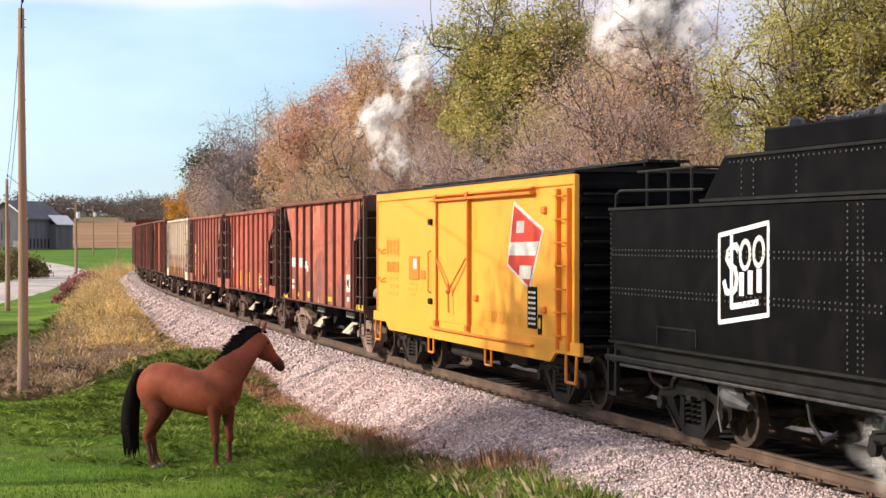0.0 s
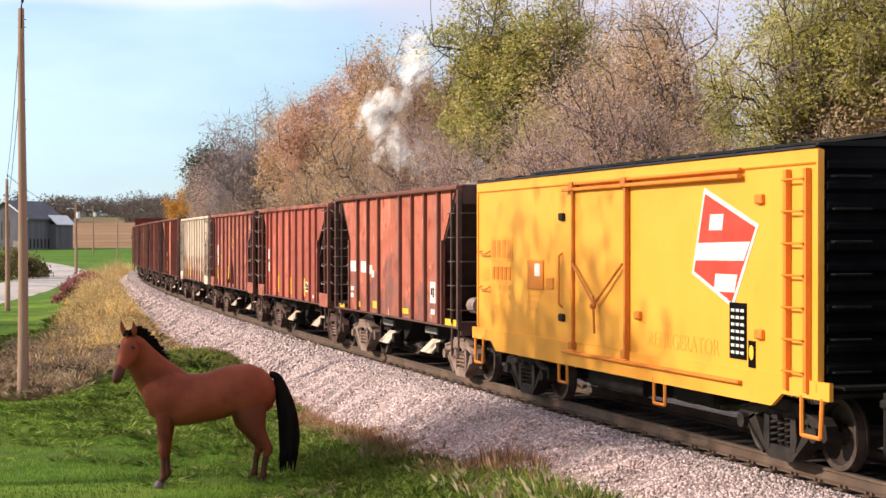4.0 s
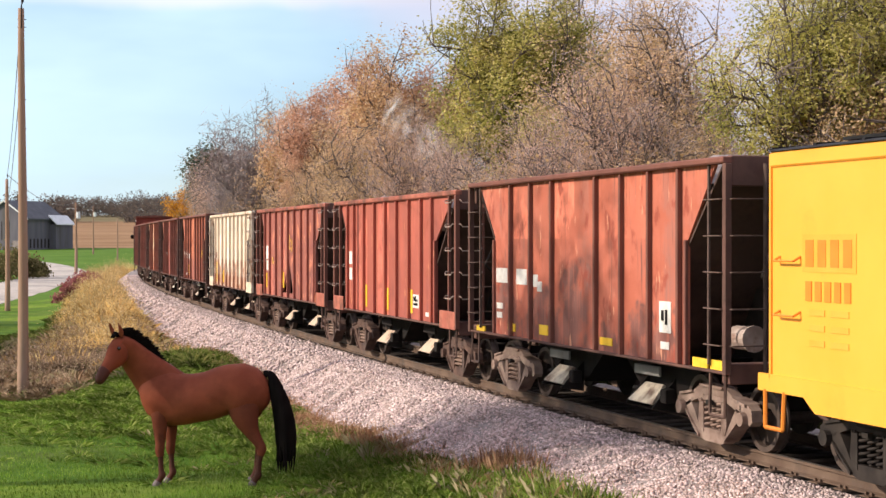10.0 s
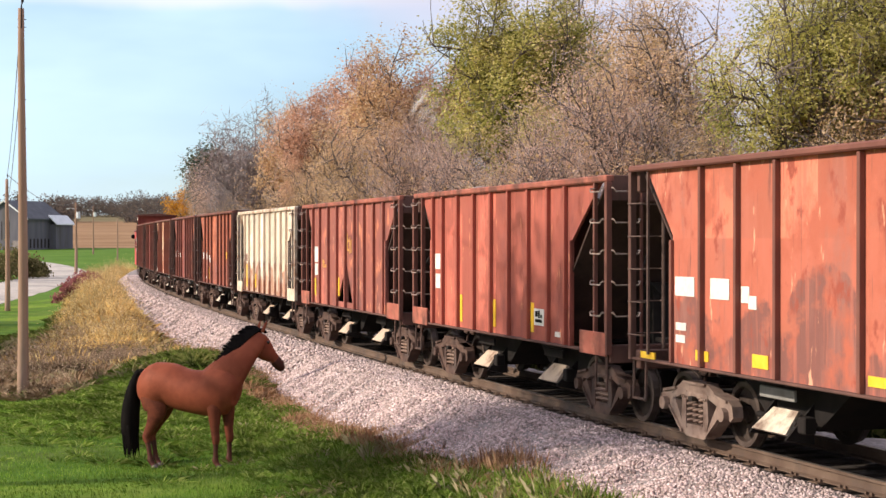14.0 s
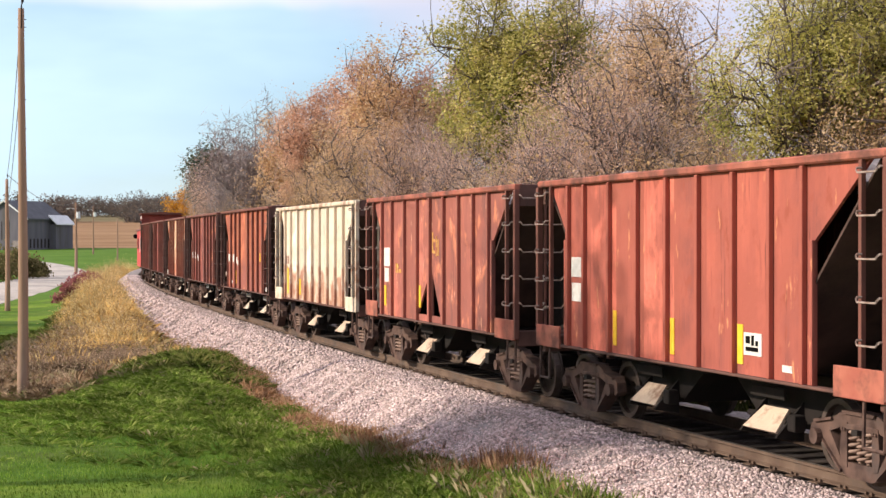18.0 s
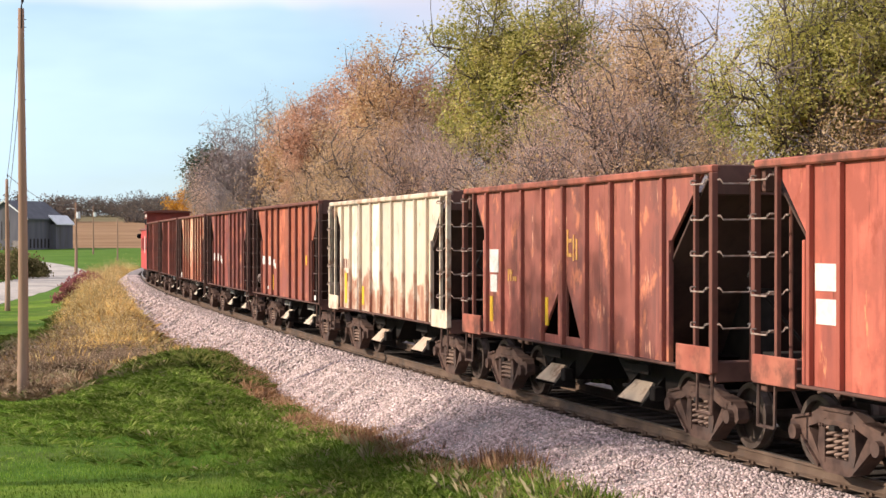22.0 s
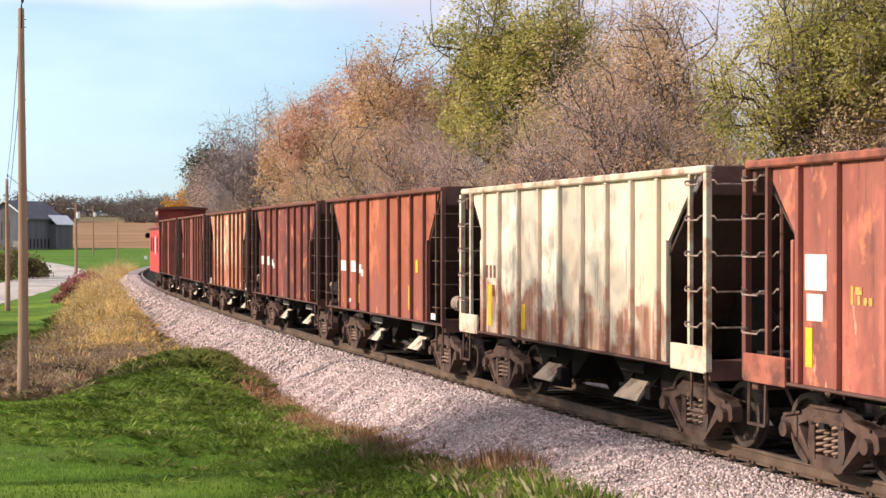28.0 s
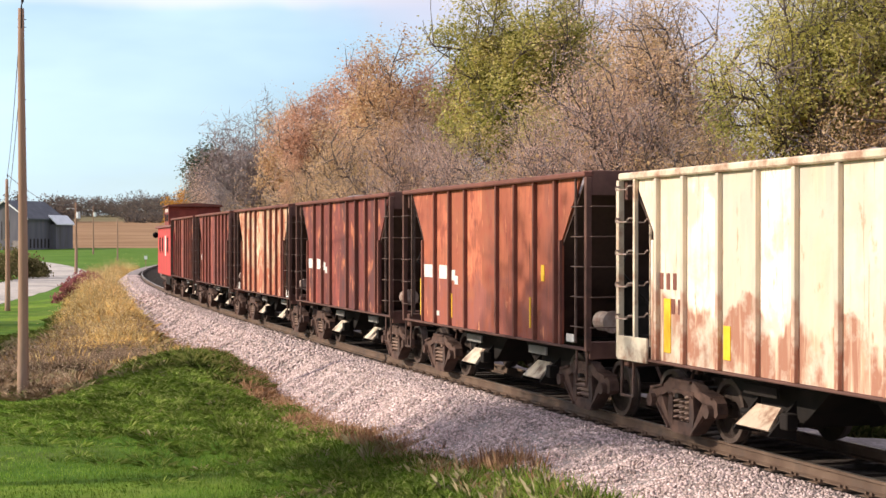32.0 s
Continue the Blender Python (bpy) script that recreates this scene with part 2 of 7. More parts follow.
def hopper_paint(name, base, base2, rust, rust_amt, dark, dark_amt=0.4, low=None, cut=3.25, fade=0.09, scuff=(0.62, 0.25, 0.13), band=None, blobs=()):
    """Weathered car paint: faded tone, streaks of grime down the sheets, rust patches, pale scuffs, and a repainted or scoured lower band."""
    m = bpy.data.materials.new(name)
    m.use_nodes = True
    n, l = m.node_tree.nodes, m.node_tree.links
    b = n["Principled BSDF"]
    b.inputs["Roughness"].default_value, b.inputs["Specular IOR Level"].default_value = 0.75, 0.3
    co = n.new("ShaderNodeTexCoord")

    def nz(scale, st, det=7):
        mp, t = n.new("ShaderNodeMapping"), n.new("ShaderNodeTexNoise")
        mp.inputs["Scale"].default_value = st
        t.inputs["Scale"].default_value, t.inputs["Detail"].default_value, t.inputs["Roughness"].default_value = scale, det, 0.62
        l.new(co.outputs["Object"], mp.inputs[0])
        l.new(mp.outputs[0], t.inputs["Vector"])
        return t.outputs[0]

    def ramp(src, p0, p1):
        r = n.new("ShaderNodeMapRange")
        r.inputs[1].default_value, r.inputs[2].default_value = p0, p1
        l.new(src, r.inputs[0])
        return r.outputs[0]

    def mix(fac, a, c):
        x = n.new("ShaderNodeMix")
        x.data_type = "RGBA"
        l.new(fac, x.inputs[0])
        for k, v in ((6, a), (7, c)):
            if isinstance(v, tuple):
                x.inputs[k].default_value = (*v, 1)
            else:
                l.new(v, x.inputs[k])
        return x.outputs[2]

    c = mix(ramp(nz(1.1, (1, 1, 0.5)), 0.3, 0.7), base, base2)
    sx = n.new("ShaderNodeSeparateXYZ")
    l.new(co.outputs["Object"], sx.inputs[0])
    pan = n.new("ShaderNodeMath")
    pan.operation = "MULTIPLY_ADD"
    pan.inputs[1].default_value, pan.inputs[2].default_value = 1.06, 20.13
    l.new(sx.outputs[0], pan.inputs[0])
    fl = n.new("ShaderNodeMath")
    fl.operation = "FLOOR"
    l.new(pan.outputs[0], fl.inputs[0])
    wn = n.new("ShaderNodeTexWhiteNoise")
    wn.noise_dimensions = "1D"
    l.new(fl.outputs[0], wn.inputs["W"])
    pv = n.new("ShaderNodeMapRange")
    pv.inputs[3].default_value, pv.inputs[4].default_value = 0.60, 1.22
    l.new(wn.outputs[0], pv.inputs[0])
    ph = n.new("ShaderNodeHueSaturation")
    l.new(pv.outputs[0], ph.inputs["Value"])
    l.new(c, ph.inputs["Color"])
    c = ph.outputs[0]
    c = mix(ramp(nz(0.5, (1, 1, 0.7), 6), 0.46, 0.60), c, tuple(0.45 * p + 0.55 * q for p, q in zip(base, dark)))
    if band:
        # an older, duller coat below a straight edge
        c = mix(ramp(sx.outputs[2], band + 0.012, band - 0.012), c, tuple(0.74 * p + 0.02 for p in base))
    if low:
        sep = sx
        add = n.new("ShaderNodeMath")
        add.operation = "MULTIPLY_ADD"
        l.new(nz(0.95, (1, 1, 0.75), 4), add.inputs[0])
        add.inputs[1].default_value = 2.6
        l.new(sep.outputs[2], add.inputs[2])
        c = mix(ramp(add.outputs[0], cut + fade, cut - fade), c, low)
    for bx, bz, rx, rz in blobs:
        # a cloud of dried dirt with an uneven edge
        parts = []
        for sock, mid, rad in ((sx.outputs[0], bx, rx), (sx.outputs[2], bz, rz)):
            k = n.new("ShaderNodeMath")
            k.operation = "MULTIPLY_ADD"
            k.inputs[1].default_value, k.inputs[2].default_value = 1 / rad, -mid / rad
            l.new(sock, k.inputs[0])
            q = n.new("ShaderNodeMath")
            q.operation = "POWER"
            q.inputs[1].default_value = 2.0
            ab = n.new("ShaderNodeMath")
            ab.operation = "ABSOLUTE"
            l.new(k.outputs[0], ab.inputs[0])
            l.new(ab.outputs[0], q.inputs[0])
            parts.append(q.outputs[0])
        wob = n.new("ShaderNodeMath")
        wob.operation = "MULTIPLY_ADD"
        wob.inputs[1].default_value = 2.0
        l.new(nz(1.6, (1, 1, 1), 4), wob.inputs[0])
        l.new(parts[0], wob.inputs[2])
        tot = n.new("ShaderNodeMath")
        l.new(wob.outputs[0], tot.inputs[0])
        l.new(parts[1], tot.inputs[1])
        c = mix(ramp(tot.outputs[0], 2.05, 1.9), c, low or dark)
    c = mix(ramp(nz(1.5, (1.2, 1.2, 0.22)), 0.97 - dark_amt - 0.08, 0.97 - dark_amt + 0.10), c, dark)
    c = mix(ramp(nz(3.2, (2.4, 2.4, 0.16), 5), 0.52, 0.72), c, tuple(0.5 * (p + q) for p, q in zip(base, dark)))
    c = mix(ramp(nz(1.8, (1, 1, 0.8), 8), 0.50, 0.62), c, tuple(0.68 * p + 0.01 for p in base))
    c = mix(ramp(nz(0.7, (1, 1, 1.6), 6), 0.56, 0.66), c, tuple(0.62 * p for p in base2))
    c = mix(ramp(nz(2.6, (1, 1, 0.6)), 0.96 - rust_amt - 0.03, 0.96 - rust_amt + 0.05), c, rust)
    c = mix(ramp(nz(4.2, (1.4, 1.4, 0.35), 9), 0.63, 0.68), c, scuff)
    c = mix(ramp(nz(7.0, (1.6, 1.6, 0.10), 4), 0.60, 0.72), c, tuple(0.55 * p for p in dark))
    l.new(c, b.inputs["Base Color"])
    bp = n.new("ShaderNodeBump")
    bp.inputs["Strength"].default_value, bp.inputs["Distance"].default_value = 0.35, 0.02
    l.new(nz(5, (1, 1, 1), 5), bp.inputs["Height"])
    l.new(bp.outputs[0], b.inputs["Normal"])
    return m


# ---- mesh helpers ----
class Shape:
    """Verts and faces gathered piece by piece into one mesh."""

    def __init__(self):
        self.v, self.f, self.mi = [], [], []
        self.m = 0

    def add(self, v, f):
        k = len(self.v)
        self.v += [tuple(p) for p in v]
        self.f += [tuple(i + k for i in q) for q in f]
        self.mi += [self.m] * len(f)
        return self

    def box(self, x0, x1, y0, y1, z0, z1, c=0.0):
        """A box; c: the chamfer of its edges along z and x ends."""
        if c <= 0:
            v = [(x, y, z) for x in (x0, x1) for y in (y0, y1) for z in (z0, z1)]
            return self.add(v, [(0, 1, 3, 2), (4, 6, 7, 5), (0, 4, 5, 1), (2, 3, 7, 6), (0, 2, 6, 4), (1, 5, 7, 3)])
        ring = lambda x, e: [(x, y0 + e, z0 + c + 0), (x, y0 + c, z0 + e), (x, y1 - c, z0 + e), (x, y1 - e, z0 + c), (x, y1 - e, z1 - c), (x, y1 - c, z1 - e), (x, y0 + c, z1 - e), (x, y0 + e, z1 - c)]
        v = ring(x0, c * 0.6) + ring(x0 + c, 0) + ring(x1 - c, 0) + ring(x1, c * 0.6)
        f = [tuple(range(7, -1, -1)), tuple(range(24, 32))]
        for r in range(3):
            for i in range(8):
                j = (i + 1) % 8
                f.append((r * 8 + i, r * 8 + j, r * 8 + 8 + j, r * 8 + 8 + i))
        return self.add(v, f)

    def tube(self, a, b, r0, r1=None, n=8, cap=True):
        a, b = Vector(a), Vector(b)
        r1 = r0 if r1 is None else r1
        d = (b - a)
        if d.length < 1e-6:
            return self
        q = d.to_track_quat("Z", "Y")
        v = []
        for p, r in ((a, r0), (b, r1)):
            for i in range(n):
                t = 2 * math.pi * i / n
                v.append(p + q @ Vector((math.cos(t) * r, math.sin(t) * r, 0)))
        f = [(i, (i + 1) % n, n + (i + 1) % n, n + i) for i in range(n)]
        if cap:
            f += [tuple(range(n - 1, -1, -1)), tuple(range(n, 2 * n))]
        return self.add(v, f)

    def path(self, pts, r, n=6):
        for a, b in zip(pts, pts[1:]):
            self.tube(a, b, r, r, n)
        return self

    def prism(self, poly, axis, a, b):
        """A flat outline drawn out along an axis from a to b. poly: pairs in the other two axes, in order."""
        def at(p, h):
            p = list(p)
            p.insert("xyz".index(axis), h)
            return tuple(p)
        n = len(poly)
        v = [at(p, a) for p in poly] + [at(p, b) for p in poly]
        f = [tuple(range(n - 1, -1, -1)), tuple(range(n, 2 * n))] + [(i, (i + 1) % n, n + (i + 1) % n, n + i) for i in range(n)]
        return self.add(v, f)

    def rings(self, rings, cap=True):
        """A skin over rings of equal count."""
        n = len(rings[0])
        v = [p for r in rings for p in r]
        f = []
        for k in range(len(rings) - 1):
            for i in range(n):
                j = (i + 1) % n
                f.append((k * n + i, k * n + j, k * n + n + j, k * n + n + i))
        if cap:
            f += [tuple(range(n - 1, -1, -1)), tuple(range((len(rings) - 1) * n, len(rings) * n))]
        return self.add(v, f)

    def ball(self, c, r, n=8, k=6, sq=(1, 1, 1)):
        rr = []
        for a in range(k + 1):
            t = math.pi * (a + 0.02) / (k + 0.04)
            rr.append([(c[0] + r * sq[0] * math.sin(t) * math.cos(2 * math.pi * i / n), c[1] + r * sq[1] * math.sin(t) * math.sin(2 * math.pi * i / n), c[2] + r * sq[2] * math.cos(t)) for i in range(n)])
        return self.rings(rr)

    def mesh(self, name, mats, smooth=False, fix=True):
        me = bpy.data.meshes.new(name)
        me.from_pydata(self.v, [], self.f)
        for m in (mats if isinstance(mats, (list, tuple)) else [mats]):
            me.materials.append(m)
        if any(self.mi):
            me.polygons.foreach_set("material_index", self.mi)
        if fix:
            bm = bmesh.new()
            bm.from_mesh(me)
            bmesh.ops.recalc_face_normals(bm, faces=bm.faces)
            bm.to_mesh(me)
            bm.free()
        if smooth:
            me.polygons.foreach_set("use_smooth", [True] * len(me.polygons))
        me.update()
        return me


def part(name, shape, material, parent, label="", at=None, smooth=False):
    """Links a shape, or a mesh that is shared, as one mesh object under a thing or a part."""
    me = shape if isinstance(shape, bpy.types.Mesh) else shape.mesh(name, material, smooth)
    ob = new(name, me)
    ob.parent = parent
    if at is not None:
        ob.matrix_basis = at
    if label:
        ob["label"] = label
    return ob


def thing(name, label, category, group="", kind="", at=None, data=None):
    ob = new(name, data)
    if at is not None:
        ob.matrix_basis = at
    return tagged(ob, label, category, group, kind)


# ---- the line of the track ----
def heading(s):
    """Which way the line runs: a bend that tightens, eases past 52 m and tightens again past 95 m."""
    m = min(s, 52.0)
    return 1.878 - 0.000325 * m - 0.0000197 * m * m / 2 - 0.00095 * (min(max(s, 52.0), 95.0) - 52) - 0.0016 * max(s - 95.0, 0)


STEP = 0.25
_S = np.arange(-60, 330, STEP)
_TH = np.array([heading(s) for s in _S])
_X, _Y = np.cumsum(np.cos(_TH)) * STEP, np.cumsum(np.sin(_TH)) * STEP
_k = int(np.argmin(abs(_S)))
_X, _Y = _X + 6.505 - _X[_k], _Y + 15.0 - _Y[_k]


def on_track(s, w=0.0, z=0.0):
    """A point s metres up the line, w metres to the camera's side of its middle."""
    a = heading(s)
    return Vector((float(np.interp(s, _S, _X)) - w * math.sin(a), float(np.interp(s, _S, _Y)) + w * math.cos(a), z))


def beside(x, y):
    """Distance up the line and to its side, for arrays of places."""
    s = np.interp(y, _Y, _S)
    for _ in range(3):
        th = np.interp(s, _S, _TH)
        dx, dy = x - np.interp(s, _S, _X), y - np.interp(s, _S, _Y)
        s = s + dx * np.cos(th) + dy * np.sin(th)
    th = np.interp(s, _S, _TH)
    w = -(x - np.interp(s, _S, _X)) * np.sin(th) + (y - np.interp(s, _S, _Y)) * np.cos(th)
    return s, w


def ground_z(x, y):
    """Height of the ground: the lawn, the bank beside the ballast, mounds, and the rise of the fields."""
    x, y = np.asarray(x, float), np.asarray(y, float)
    s, w = beside(x, y)
    base = np.interp(y, [-60, 80, 130, 215, 345, 600, 900, 1500, 4000], [-0.9, -0.9, -1.4, -1.5, 1.0, 9.0, 17.0, 26.0, 40.0])
    foot = np.interp(s, [-10, 5, 8.5, 13, 17.6], [-0.36, -0.40, -0.52, -0.70, -0.92])
    bank = base + (foot - base) * np.clip((7.0 - w) / 3.7, 0, 1) ** 1.3
    z = np.where(y < 60, np.maximum(base, bank), base)
    z = z + 0.70 * np.exp(-((x + 6.3) / 2.0) ** 2 - ((y - 39) / 5.0) ** 2) + 0.55 * np.exp(-((w - 5.0) / 1.5) ** 2 - ((s - 78) / 34.0) ** 2)
    z = z + 0.06 * np.sin(x * 1.9 + 2 * np.sin(y * 0.7)) * np.sin(y * 1.3 + np.sin(x * 1.1)) * np.clip((7.5 - w) / 2.0, 0, 1) * np.clip((w - 3.2) / 0.6, 0, 1) * (y < 60)
    z = z + 0.05 * np.sin(x * 0.9 + 1.3 * np.sin(y * 0.33)) * np.sin(y * 0.41) * (y < 70)
    z = z - 0.22 * np.exp(-((x + 4.1) / 1.5) ** 2 - ((y - 26.6) / 1.5) ** 2)
    slope = np.where(abs(w) < 3.6, np.where(abs(w) < 2.3, -0.50, -0.50 + (abs(w) - 2.3) / 1.3 * (z + 0.50)), z)
    z = np.where(abs(w) < 3.6, np.minimum(slope, np.where(abs(w) < 2.9, -0.5, 9.0)), z)
    return z - 0.13 * np.clip((3.80 - abs(w)) / 0.4, 0, 1) * (abs(w) > 2.4)


def gz(x, y):
    return float(ground_z(np.array([x]), np.array([y]))[0])


def np_mesh(name, v, f, mats, smooth=False):
    """A mesh from arrays: v (n, 3), f (m, k) with k the same for all faces."""
    me = bpy.data.meshes.new(name)
    v, f = np.asarray(v, np.float32), np.asarray(f, np.int32)
    me.vertices.add(len(v))
    me.vertices.foreach_set("co", v.ravel())
    me.loops.add(f.size)
    me.loops.foreach_set("vertex_index", f.ravel())
    me.polygons.add(len(f))
    me.polygons.foreach_set("loop_start", np.arange(0, f.size, f.shape[1], dtype=np.int32))
    for m in (mats if isinstance(mats, (list, tuple)) else [mats]):
        me.materials.append(m)
    if smooth:
        me.polygons.foreach_set("use_smooth", np.ones(len(f), bool))
    me.update(calc_edges=True)
    return me


def grid_faces(nu, nv):
    i, j = np.meshgrid(np.arange(nu - 1), np.arange(nv - 1), indexing="ij")
    a = (i * nv + j).ravel()
    return np.stack([a, a + nv, a + nv + 1, a + 1], 1)


# ---- ground ----
_gx = np.concatenate([np.linspace(-2500, -120, 18), np.linspace(-110, -22, 30), np.linspace(-21, 20, 118), np.linspace(22, 110, 22), np.linspace(130, 2500, 16)])
_gy = np.concatenate([np.linspace(-300, -10, 10), np.linspace(0, 80, 200), np.linspace(81, 250, 130), np.linspace(256, 700, 60), np.linspace(730, 4200, 30)])
_GX, _GY = np.meshgrid(_gx, _gy, indexing="ij")
_GZ = ground_z(_GX.ravel(), _GY.ravel())
ground = new("ground", np_mesh("ground", np.stack([_GX.ravel(), _GY.ravel(), _GZ], 1), grid_faces(len(_gx), len(_gy)), M_GROUND, True))
tagged(ground, "mown green lawn, fields and brown stubble hill", "ground", kind="structure")


# ---- ballast, ties, rails ----
def ballast_z(s, w):
    """Height of the ballast: flat between and beside the ties, then falling to the ground."""
    s, w = np.asarray(s, float), np.asarray(w, float)
    th = np.interp(s, _S, _TH)
    x, y = np.interp(s, _S, _X) - w * np.sin(th), np.interp(s, _S, _Y) + w * np.cos(th)
    g = ground_z(x, y)
    a = abs(w)
    foot = np.interp(s, [-10, 5, 8.5, 13, 17.6, 60, 110, 150], [-0.38, -0.42, -0.54, -0.72, -0.94, -0.94, -1.2, -1.5])
    z = np.where(a < 2.0, -0.222, -0.222 + (a - 2.0) / 1.65 * (foot + 0.207))
    z = z + 0.05 * np.clip((w - 0.98) / 0.12, 0, 1) * np.clip((2.5 - w) / 0.6, 0, 1)
    lump = np.sin(s * 1.9 + 1.4 * np.sin(s * 0.63)) * np.sin(w * 2.1 + s * 0.8) + 0.6 * np.sin(s * 4.1 + w * 3.3 + 2 * np.sin(s * 0.9))
    z = z + 0.055 * lump * np.clip((a - 1.75) / 0.7, 0, 1) * np.clip((4.1 - a) / 0.8, 0, 1)
    return x, y, z


_bs = np.concatenate([np.arange(-25, 60, 0.35), np.arange(60, 200, 1.2), np.arange(200, 320, 5.0)])
_bw = np.concatenate([[-4.2, -3.7], np.linspace(-3.2, 3.2, 33), [3.5, 3.75, 4.2]])
_BS, _BW = np.meshgrid(_bs, _bw, indexing="ij")
_bx, _by, _bz = ballast_z(_BS.ravel(), _BW.ravel())
_bz = _bz + 0.022 * np.array([noise.noise((x * 3, y * 3, 0)) for x, y in zip(_bx, _by)])
ballast = new("ballast_bed", np_mesh("ballast_bed", np.stack([_bx, _by, _bz], 1), grid_faces(len(_bs), len(_bw)), M_BALLAST, True))
# the strip between the rails takes the colour that holds the train's shade
ballast.data.materials.append(M_BED_SHADED)
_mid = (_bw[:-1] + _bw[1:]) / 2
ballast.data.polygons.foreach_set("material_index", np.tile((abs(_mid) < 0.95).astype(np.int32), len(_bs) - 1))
tagged(ballast, "pale grey-pink crushed stone railway ballast", "ballast", kind="structure")


def stones(count, s0, s1, w0, w1, r0, r1, rng):
    """Loose stones of the ballast, lying on the bed, as arrays."""
    s, w = rng.uniform(s0, s1, count), rng.uniform(w0, w1, count)
    bare = (abs(w) < 1.36) & (abs((s / 0.54 + 0.5) % 1.0 - 0.5) < 0.24) & (rng.random(count) < 0.5)
    w = np.where(bare, w + 1.5, w)           # the tops of the ties stay clear
    x, y, z = ballast_z(s, w)
    r = r0 + (r1 - r0) * rng.random(count) ** 1.4
    oct_v = np.array([(1, 0, 0), (-1, 0, 0), (0, 1, 0), (0, -1, 0), (0, 0, 1), (0, 0, -1)], float)
    oct_f = np.array([(0, 2, 4), (2, 1, 4), (1, 3, 4), (3, 0, 4), (2, 0, 5), (1, 2, 5), (3, 1, 5), (0, 3, 5)])
    q = rng.normal(size=(count, 3, 3))
    q, _ = np.linalg.qr(q)
    v = oct_v[None] * rng.uniform(0.6, 1.35, (count, 6, 1)) * r[:, None, None]
    v = np.einsum("nij,nkj->nki", q, v) * np.array([1, 1, 0.85])
    v += np.stack([x, y, z + r * 0.25], 1)[:, None]
    f = oct_f[None] + (np.arange(count) * 6)[:, None, None]
    return v.reshape(-1, 3), f.reshape(-1, 3)


_rng = np.random.default_rng(4)
_sv, _sf, _o = [], [], 0
for cnt, s0, s1, w0, w1, r0, r1 in ((44000, -6, 13, 0.85, 3.9, 0.013, 0.032), (34000, 13, 26, 0.85, 3.9, 0.018, 0.042), (20000, 26, 60, 0.85, 3.85, 0.032, 0.06), (9000, 60, 120, 0.9, 3.85, 0.05, 0.085)):
    v, f = stones(cnt, s0, s1, w0, w1, r0, r1, _rng)
    _sv.append(v), _sf.append(f + _o)
    _o += len(v)
gravel = new("gravel", np_mesh("gravel", np.concatenate(_sv), np.concatenate(_sf), M_STONE))
tagged(gravel, "loose pale crushed stones on the railway bank", "gravel", kind="stuff")

# leaf litter under the woods behind the line
M_LITTER = mat("leaf_litter", (0.085, 0.06, 0.035), (0.15, 0.105, 0.06), rough=1.0, scale=3, stain=(0.055, 0.05, 0.025), stain_scale=0.6, bump=0.8, bscale=14)
_fs, _fw = np.arange(-40, 240, 3.0), np.array([-3.5, -4.2, -6, -9, -14, -22, -34, -50, -70])
_FS, _FW = np.meshgrid(_fs, _fw, indexing="ij")
_fth = np.interp(_FS.ravel(), _S, _TH)
_fx, _fy = np.interp(_FS.ravel(), _S, _X) - _FW.ravel() * np.sin(_fth), np.interp(_FS.ravel(), _S, _Y) + _FW.ravel() * np.cos(_fth)
_fz = ground_z(_fx, _fy) + 0.05 + 0.10 * np.sin(_fx * 0.8) * np.sin(_fy * 0.5) * (_FW.ravel() < -5)
litter = new("woodland_floor", np_mesh("woodland_floor", np.stack([_fx, _fy, _fz], 1), grid_faces(len(_fs), len(_fw)), M_LITTER, True))
tagged(litter, "brown leaf litter under the trees", "woodland floor", kind="structure")

railway = tagged(new("railway_track"), "curving steel rails on weathered wooden ties", "railway track", kind="structure")


def rail_mesh(w):
    prof = [(-0.07, -0.172), (0.07, -0.172), (0.07, -0.155), (0.012, -0.135), (0.012, -0.045), (0.036, -0.035), (0.036, -0.006), (0.026, 0.0), (-0.026, 0.0), (-0.036, -0.006), (-0.036, -0.035), (-0.012, -0.045), (-0.012, -0.135), (-0.07, -0.155)]
    sh = Shape()
    rr = []
    for s in np.concatenate([np.arange(-25, 150, 1.5), np.arange(150, 320, 6.0)]):
        rr.append([on_track(float(s), w + a, b) for a, b in prof])
    n = len(prof)
    sh.rings(rr)
    me = sh.mesh("rail", [M_RAIL, M_RAILTOP])
    top = [p.center.z > -0.004 and p.normal.z > 0.9 for p in me.polygons]
    me.polygons.foreach_set("material_index", [1 if t else 0 for t in top])
    return me


for w in (0.755, -0.755):
    part("rail", rail_mesh(w), None, railway)
_tie = Shape().box(-0.11, 0.11, -1.3, 1.3, -0.18, 0.0, 0.015).mesh("tie", M_TIE)
_plate = Shape().box(-0.09, 0.09, -0.16, 0.16, 0.0, 0.014).box(-0.07, -0.045, 0.08, 0.105, 0.014, 0.05).box(0.045, 0.07, 0.08, 0.105, 0.014, 0.05).mesh("tie_plate", M_RAIL)
_rt = random.Random(5)
_far_ties = Shape()
